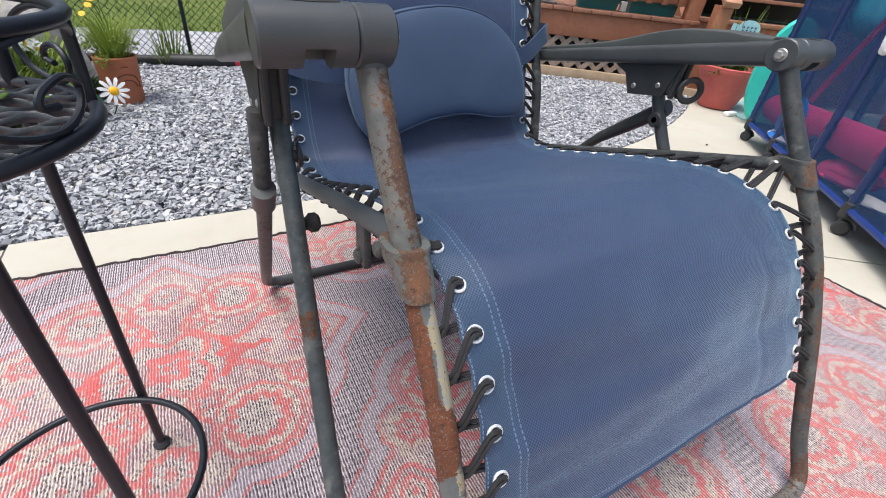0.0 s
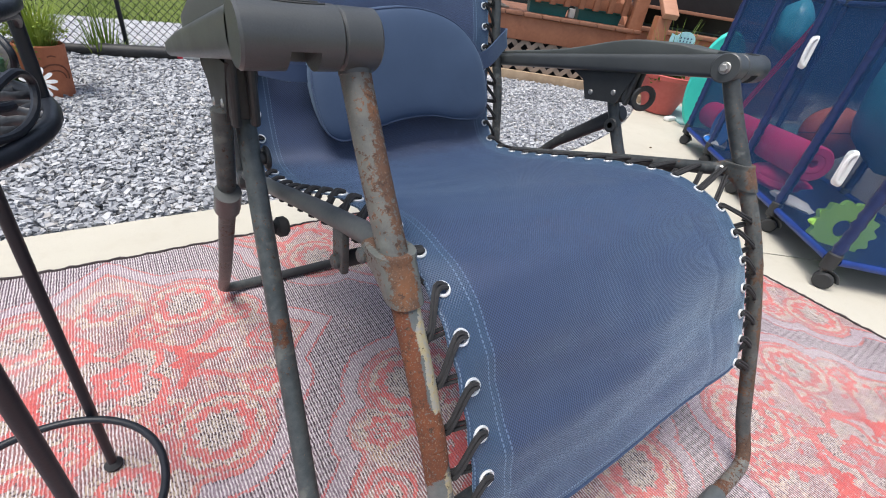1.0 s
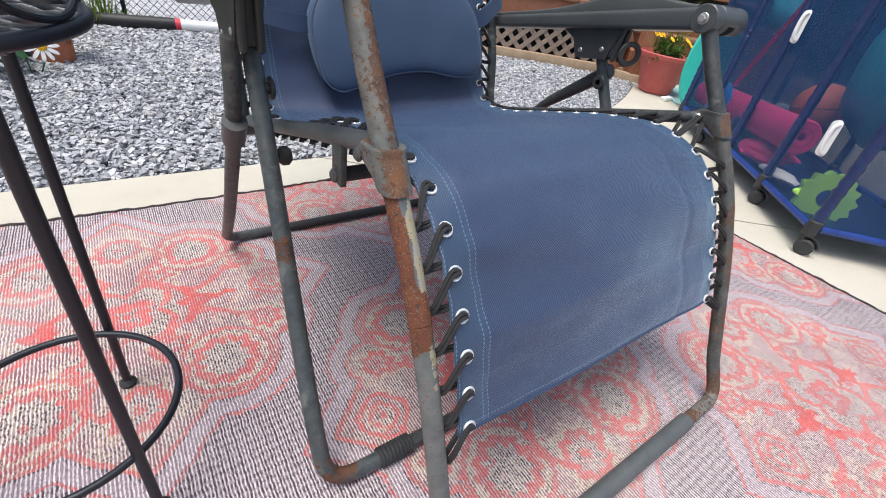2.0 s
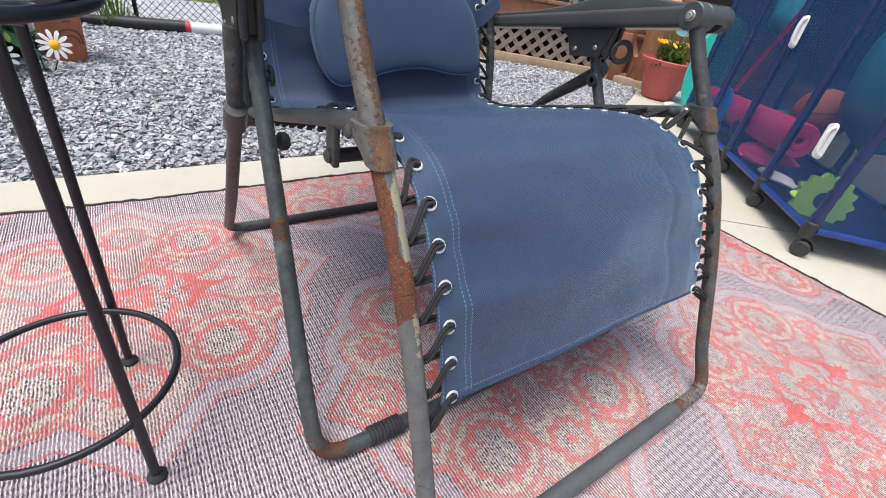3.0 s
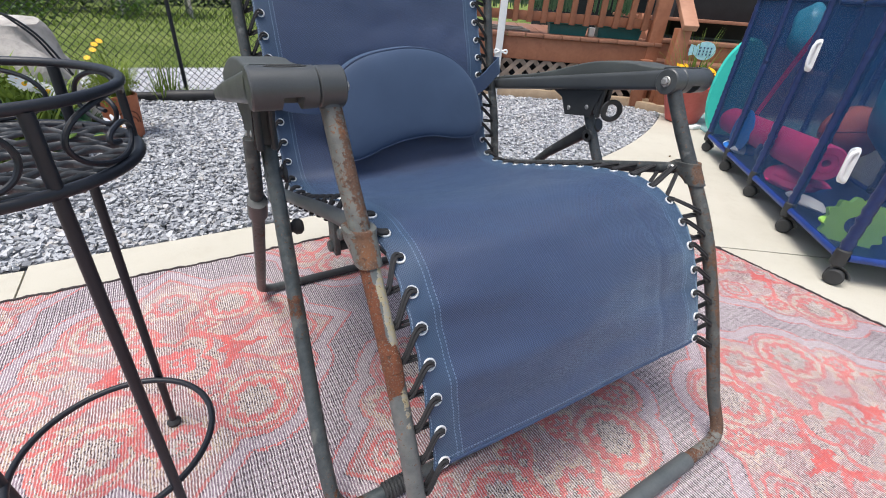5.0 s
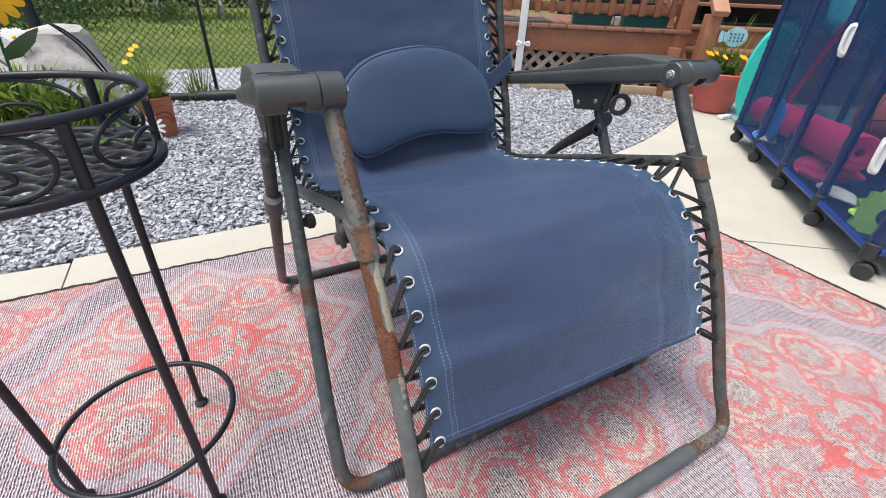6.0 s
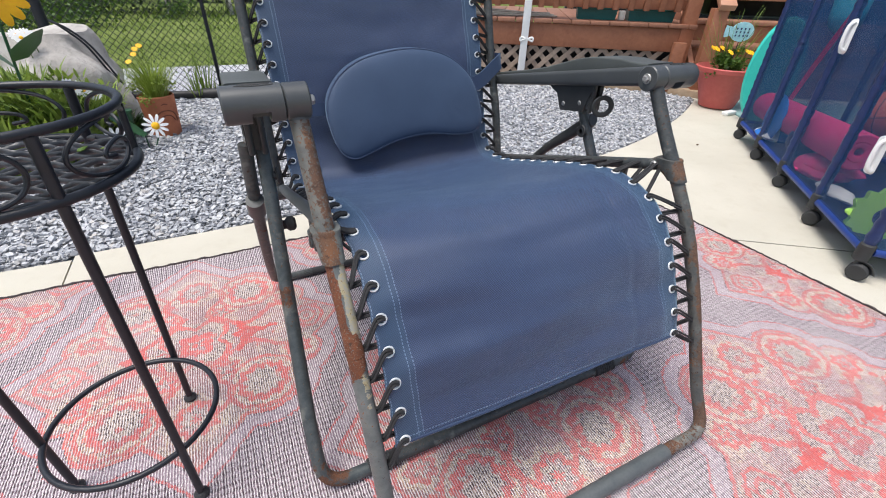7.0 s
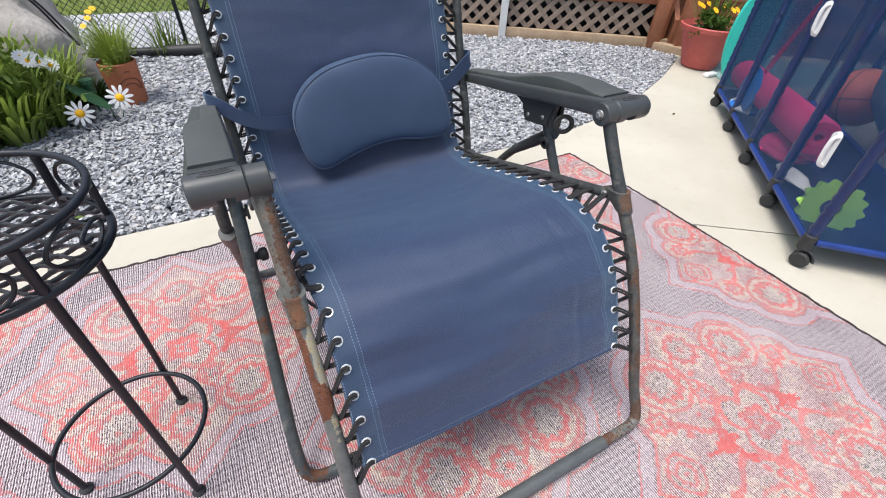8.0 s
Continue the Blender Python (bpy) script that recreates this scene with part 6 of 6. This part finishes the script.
# flower bed: strappy clumps
rb = random.Random(20)
bm = bmesh.new()
for x, y, hgt, n_ in ((-1.00, 2.22, 0.30, 230), (-1.18, 2.35, 0.36, 260), (-0.97, 2.48, 0.26, 170), (-1.36, 2.20, 0.38, 240), (-1.50, 2.45, 0.40, 220), (-1.22, 2.02, 0.26, 200), (-1.62, 2.05, 0.36, 220), (-1.08, 2.10, 0.24, 200)):
    for _ in range(n_):
        a_ = rb.uniform(0, 2 * math.pi)
        b0 = V((x, y, -0.03)) + V((math.cos(a_), math.sin(a_), 0)) * 0.09 * rb.random()
        out = 0.20 * rb.uniform(0.1, 1.0)
        blade(bm, b0, b0 + V((math.cos(a_) * out, math.sin(a_) * out, 1.12 * hgt * rb.uniform(0.35, 1.0))), 0.0110 * rb.uniform(0.5, 1.2), 0.34)
for x, y, hgt, n_ in ((-1.02, 2.18, 0.24, 260), (-1.20, 2.12, 0.27, 260), (-1.40, 2.10, 0.30, 240), (-1.10, 2.32, 0.25, 220), (-1.56, 2.22, 0.32, 200)):
    # leaflets along the upper stalks
    for _ in range(n_):
        c = V((x + rb.gauss(0, 0.09), y + rb.gauss(0, 0.07), hgt * rb.uniform(0.45, 1.25)))
        d_ = V((rb.uniform(-1, 1), rb.uniform(-1, 0.4), rb.uniform(0.2, 1.0))).normalized()
        blade(bm, c, c + d_ * rb.uniform(0.035, 0.065), 0.0085, 0.15)
tagged(part("daylily_leaves", bm, M["leaf_bed"]), "dense strappy yellow-green daylily leaves in the bed", "plant", kind="stuff")
for k, (x, y, z) in enumerate(((-0.905, 2.17, 0.27), (-0.875, 2.19, 0.245), (-0.93, 2.14, 0.285), (-1.16, 2.62, 0.44), (-1.13, 2.64, 0.44))):
    bloom_spike(V((x, y + 0.05, 0.0)), [V((x, y, z)), V((x - 0.018, y + 0.012, z + 0.012))], M["petal"], M["yellow"], 0.030, "small white daisies among the leaves", "white daisies", "leaf", (0.3, -1, 0.55))
for k in range(2):
    tuft("groundcover", (-0.86 - 0.10 * k, 2.46 + 0.1 * k, -0.02), 160, 0.10, 0.15, 0.011, M["leaf_dark"], "low dark green leafy plant at the pot", "plant", seed=50 + k, bend=0.1)

# metal sunflower
sf = thing("sunflower_ornament", (-1.13, 2.20, -0.02), "yellow metal sunflower with green leaves on a stake", "garden ornament")
flower(sf, V((-1.058, 2.10, 0.648)), (0.5, -1, 0.10), 0.122, 14, M["yellow"], M["brown"])
part("stake", rod(catmull([V((-1.13, 2.20, -0.02)), V((-1.10, 2.16, 0.3)), V((-1.061, 2.112, 0.60))], 6), 0.0055, 8), M["green_metal"], sf)
for k, (dx, z, s_) in enumerate(((0.075, 0.455, 1), (-0.05, 0.43, -1))):
    bm = bmesh.new()
    blade(bm, V((-1.095 + 0.4 * max(dx, 0), 2.15, z - 0.05)), V((-1.095 + 2.0 * dx, 2.12, z + 0.065)), 0.098, 0.15, 6)
    part("metal_leaf", bm, M["green_metal"], sf)

# broad painted leaf of the daisies, leaning at the pot
bm = bmesh.new()
blade(bm, V((-0.735, 2.17, 0.045)), V((-0.905, 2.23, 0.175)), 0.040, 0.06, 7)
lf_ = thing("leaf_ornament", (-0.735, 2.17, -0.02), "broad dark green painted metal leaf leaning at the pot", "garden ornament")
part("leaf_blade", bm, M["green_metal"], lf_)
part("stake", rod([V((-0.735, 2.17, -0.03)), V((-0.736, 2.17, 0.047))], 0.003, 6), M["green_metal"], lf_)

# solar stake light
sl = thing("solar_light", (-0.80, 2.28, -0.02), "small dark solar stake light in the gravel", "garden light")
part("light_body", lathe(bmesh.new(), [(0.004, 0.0), (0.006, 0.10), (0.022, 0.105), (0.026, 0.15), (0.030, 0.155), (0.028, 0.168), (0.005, 0.172)], (-0.80, 2.28, -0.02), 20), M["green_metal"], sl)

# red pot with marigolds and the fish ornament
RP = V((2.835, 1.640, 0.0))
rp = thing("red_flower_pot", RP, "large red plastic pot of marigolds on the patio", "flower pot")
bm = lathe(bmesh.new(), [(0.104, 0.0), (0.112, 0.004), (0.176, 0.20), (0.197, 0.235), (0.203, 0.238), (0.206, 0.262), (0.196, 0.268), (0.188, 0.250), (0.17, 0.225), (0.02, 0.222)], RP, 44)
part("pot_body", bm, M["redpot"], rp)
part("soil", lathe(bmesh.new(), [(0.002, 0.0), (0.18, 0.0), (0.18, 0.004), (0.002, 0.012)], RP + V((0, 0, 0.226)), 24), M["soil"], rp)
bm = bmesh.new()
crown(bm, RP + V((0, 0, 0.285)), (0.17, 0.17, 0.085), 900, 0.026, random.Random(9))
tagged(part("marigold_leaves", bm, M["leaf"], smooth=False), "bushy green marigold foliage in the red pot", "plant", kind="stuff")
rr_ = random.Random(5)
for k in range(8):
    a_ = 2 * math.pi * k / 8 + 0.4
    p = RP + V((0.13 * math.cos(a_), 0.13 * math.sin(a_), 0.335 + 0.045 * rr_.random()))
    bloom_spike(RP + V((0.05 * math.cos(a_), 0.05 * math.sin(a_), 0.23)), [p], M["yellow"], M["yellow"], 0.024, "yellow marigold bloom in the red pot", "marigolds", "leaf")
tuft("ornamental_grass", RP + V((0.03, 0.04, 0.22)), 46, 0.42, 0.26, 0.003, M["leaf_light"], "thin arching ornamental grass in the red pot", "plant", seed=12, bend=0.2)
fish = thing("fish_ornament", RP + V((-0.03, -0.02, 0.23)), "pale blue metal fish ornament on a stake", "garden ornament")
fc = RP + V((-0.045, -0.03, 0.485))
fd = V((0.806, -0.592, 0))
bm = bmesh.new()
n_ = 40
rings_ = []
for dpt in (-0.004, 0.004):
    row = []
    for k in range(n_):
        th = 2 * math.pi * k / n_
        rx = 0.070 * math.cos(th)
        rz = 0.058 * math.sin(th)
        if abs(th - math.pi) < 0.35:
            rx -= 0.035
            rz *= 2.0
        row.append(fc + fd * rx + V((0.592, 0.806, 0)) * dpt + V((0, 0, rz)))
    rings_.append(row)
loft(bm, rings_)
part("fish_body", bm, M["fish"], fish)
part("stake", rod([fc - V((0, 0, 0.05)), RP + V((-0.03, -0.02, 0.22))], 0.003, 6), M["iron"], fish)
bm = bmesh.new()
for i in range(4):
    for j in range(3):
        c = fc + fd * (-0.035 + 0.024 * i) + V((-0.592, -0.806, 0)) * 0.0065 + V((0, 0, -0.022 + 0.02 * j))
        box(bm, c - V((0.005, 0.002, 0.005)), c + V((0.005, 0.002, 0.005)))
part("scales", bm, M["navy_tube"], fish, "dark punched scales")
stone = box(bmesh.new(), (2.66, 1.43, -0.006), (2.76, 1.475, 0.022), 0.009)
tagged(part("loose_stone", stone, M["white"]), "small pale stone on the concrete by the pot", "stone")

# fallen leaves
for at, ang, ln_, mat_, where in ((V((1.905, 1.096, -0.003)), 0.3, 0.022, "brown", "dry brown leaf lying on the concrete"), (V((-0.530, 0.330, 0.540)), 1.1, 0.016, "leaf", "small green leaf lying on the iron tray"), (V((-0.508, 0.334, 0.540)), -0.4, 0.012, "leaf_light", "small yellow-green leaf lying on the iron tray")):
    bm = bmesh.new()
    blade(bm, at, at + V((math.cos(ang), math.sin(ang), 0.10)) * ln_, ln_ * 0.26, 0.10, 6)
    lf2 = part("fallen_leaf", bm, M[mat_])
    lf2.modifiers.new("thickness", "SOLIDIFY").thickness = 0.0006
    tagged(lf2, where, "leaf", "fallen leaves")

# ---------------------------------------------------------------- fence and the land behind
FY = 3.32
fence = thing("chain_link_fence", (0, FY, -0.05), "black chain-link fence with thin posts", "fence")
FX0, FX1, FZ1 = -6.0, 1.2, 1.22
for k, (x, r_) in enumerate(((-0.345, 0.0125), (-1.22, 0.030), (-3.4, 0.02), (-5.2, 0.02), (1.1, 0.02))):
    part("fence_post", rod([(x, FY, -0.05), (x, FY, FZ1 + 0.03)], r_, 12), M["iron"], fence)
part("top_rail", rod([(FX0, FY, FZ1), (FX1, FY, FZ1)], 0.016, 10), M["iron"], fence)
bm = bmesh.new()
pitch, z0 = 0.044, 0.0
H_ = FZ1 - z0
k = 0
x = FX0 - H_
while x < FX1:
    for sg, oy in ((1, 0.0015), (-1, -0.0015)):
        xa, xb = (x, x + H_) if sg > 0 else (x + H_, x)
        za, zb = z0, FZ1
        lo_, hi_ = V((xa, FY + oy, za)), V((xb, FY + oy, zb))
        sweep(bm, [lo_, hi_], 0.0021, 4, caps=False)
    x += pitch
part("wire_mesh", bm, M["iron"], fence, "black diamond wire mesh")

pipe = thing("drain_pipe", (-0.4, 3.16, -0.03), "black drain pipe with red and white end along the fence", "pipe")
line = catmull([(-1.10, 3.30, 0.015), (-0.70, 3.24, 0.010), (-0.36, 3.14, 0.016), (-0.11, 3.10, 0.020)], 8)
part("pipe_body", sweep(bmesh.new(), line[:14], 0.026, 14), M["hose_black"], pipe)
part("pipe_sleeve", sweep(bmesh.new(), line[13:], 0.037, 16), M["hose_black"], pipe)
part("pipe_band", rod([(-0.112, 3.10, 0.020), (-0.082, 3.096, 0.020)], 0.0355, 16), M["red_tape"], pipe, "red tape band")
part("pipe_end", rod([(-0.084, 3.096, 0.020), (0.16, 3.07, 0.018)], 0.032, 16), M["white"], pipe, "white pipe end")

part_h = thing("bent_rod", (-0.83, 2.75, -0.03), "bent black rod arching over beside the boulder", "garden rod")
for off in (0.0, 0.022):
    part("rod", rod(catmull([(-0.80, 2.75 + off, -0.03), (-0.845, 2.75 + off, 0.18), (-0.865 - off, 2.75 + off, 0.245), (-0.926 - off, 2.75 + off, 0.382), (-0.994 - off, 2.75 + off, 0.463), (-1.06, 2.76 + off, 0.50)], 8), 0.0055, 8), M["iron"], part_h)

# weeds at the foot of the fence
for k, (x, y, hgt) in enumerate(((-0.50, 3.20, 0.26), (-0.45, 3.26, 0.34), (-0.40, 3.24, 0.14), (-0.95, 3.2, 0.3), (-0.28, 3.25, 0.10))):
    tuft("weed_clump", (x, y, -0.03), 34, hgt, 0.12, 0.004, M["leaf_light"], "thin green weeds growing at the fence", "plant", seed=70 + k, bend=0.1)

# gravel strip beyond the fence, then rough grass
bm = bmesh.new()
for k in range(9000):
    x = RNG.uniform(-9, 6)
    y = 4.5 + 9 * RNG.random() ** 1.6 + 0.25 * math.sin(x * 1.3)
    h_ = RNG.uniform(0.03, 0.075) * (1 + 1.6 * (y > 10))
    b0 = V((x, y, -0.05))
    w = 0.006 + 0.006 * (y > 8)
    a_ = RNG.uniform(0, 3.14)
    dv = V((math.cos(a_) * w, math.sin(a_) * w, 0))
    bm.faces.new([bm.verts.new(b0 - dv), bm.verts.new(b0 + dv), bm.verts.new(b0 + V((RNG.uniform(-0.03, 0.03), RNG.uniform(-0.03, 0.03), h_)))])
tagged(part("grass", bm, M["grass"], smooth=False), "uneven green lawn grass behind the fence", "grass", kind="stuff")


def tree(at, height, width, seed, leaf=0.16, n=1500, trunk=0.12):
    r = random.Random(seed)
    t_ = thing("tree", at, "dark leafy tree at the far edge of the lawn", "tree", "trees behind the lawn")
    bm = bmesh.new()
    top_ = V(at) + V((r.uniform(-0.3, 0.3), r.uniform(-0.3, 0.3), height * 0.75))
    sweep(bm, catmull([at, V(at).lerp(top_, 0.5) + V((r.uniform(-0.2, 0.2), 0, 0)), top_], 6), lambda q: trunk * (1 - 0.75 * q), 10)
    for k in range(6):
        s_ = V(at).lerp(top_, r.uniform(0.35, 0.95))
        e_ = s_ + V((r.uniform(-1, 1) * width * 0.5, r.uniform(-1, 1) * width * 0.5, height * r.uniform(0.08, 0.22)))
        sweep(bm, [s_, s_.lerp(e_, 0.5) + V((0, 0, 0.1)), e_], lambda q: trunk * 0.4 * (1 - 0.8 * q), 6)
    part("trunk", bm, M["bark"], t_)
    bm = bmesh.new()
    crown(bm, V(at) + V((0, 0, height * 0.62)), (width * 0.6, width * 0.6, height * 0.45), n, leaf, r)
    part("crown", bm, M["leaf_dark"], t_, smooth=False)


for k, (x, y, h_, w_) in enumerate(((-9.5, 17, 6, 4.5), (-6.2, 19, 7, 5), (-3.4, 17.5, 6, 4), (-0.8, 21, 8, 5), (1.8, 18.5, 7, 4.5), (4.8, 20, 7, 5), (-13, 15, 6, 5), (8, 19, 7, 5))):
    tree(V((x, y, -0.05)), h_, w_, 100 + k)


def bush(at, sz, n, seed, mat_, label, leaf=0.09):
    r = random.Random(seed)
    bm = bmesh.new()
    crown(bm, V(at) + V((0, 0, sz[2] * 0.45)), sz, n, leaf, r)
    tagged(part("shrub", bm, mat_, smooth=False), label, "shrub")


for k, (x, y, sx2, sy2, sz2, n_, m_, lf) in enumerate(((-3.3, 11.5, 1.3, 0.9, 1.5, 2600, "leaf_dark", 0.08), (-2.0, 12.2, 1.1, 0.8, 1.3, 2400, "leaf_dark", 0.08), (-4.9, 10.6, 1.5, 1.0, 1.7, 2600, "leaf_dark", 0.09),
                                                    (-2.3, 9.0, 1.1, 0.5, 0.42, 1500, "leaf", 0.06), (-3.4, 8.4, 1.0, 0.6, 0.50, 1500, "leaf", 0.06), (-1.2, 10.4, 0.8, 0.4, 0.30, 800, "leaf", 0.06), (-7.0, 10.0, 1.8, 1.2, 1.8, 2200, "leaf_dark", 0.1),
                                                    (0.6, 16.5, 3.2, 0.8, 1.2, 2400, "leaf_dark", 0.13), (5.5, 16.5, 3.2, 0.8, 1.2, 2000, "leaf_dark", 0.13), (-4.5, 15.5, 3.5, 0.8, 1.6, 2400, "leaf_dark", 0.13))):
    bush((x, y, -0.05), (sx2, sy2, sz2), n_, 31 + k, M[m_], "dense dark green shrub behind the fence" if m_ == "leaf_dark" else "low rough green growth behind the fence", lf)

# far picnic table
pt = thing("picnic_table", (-0.35, 11.9, -0.05), "weathered grey picnic table far out on the lawn", "picnic table")
bm = bmesh.new()
for k in range(5):
    box(bm, (-0.85, -0.36 + 0.147 * k, 0.71), (0.85, -0.225 + 0.147 * k, 0.75), 0.004, Matrix.Translation((-0.35, 11.9, -0.05)))
part("tabletop", bm, M["silver_wood"], pt)
for sg in (-1, 1):
    part("bench", box(bmesh.new(), (-0.85, sg * 0.68 - 0.13, 0.41), (0.85, sg * 0.68 + 0.13, 0.45), 0.004, Matrix.Translation((-0.35, 11.9, -0.05))), M["silver_wood"], pt)
    for s2 in (-1, 1):
        part("leg", rod([V((-0.35 + sg * 0.6, 11.9 + s2 * 0.62, -0.05)), V((-0.35 + sg * 0.6, 11.9 + s2 * 0.22, 0.67))], 0.045, 4), M["silver_wood"], pt)
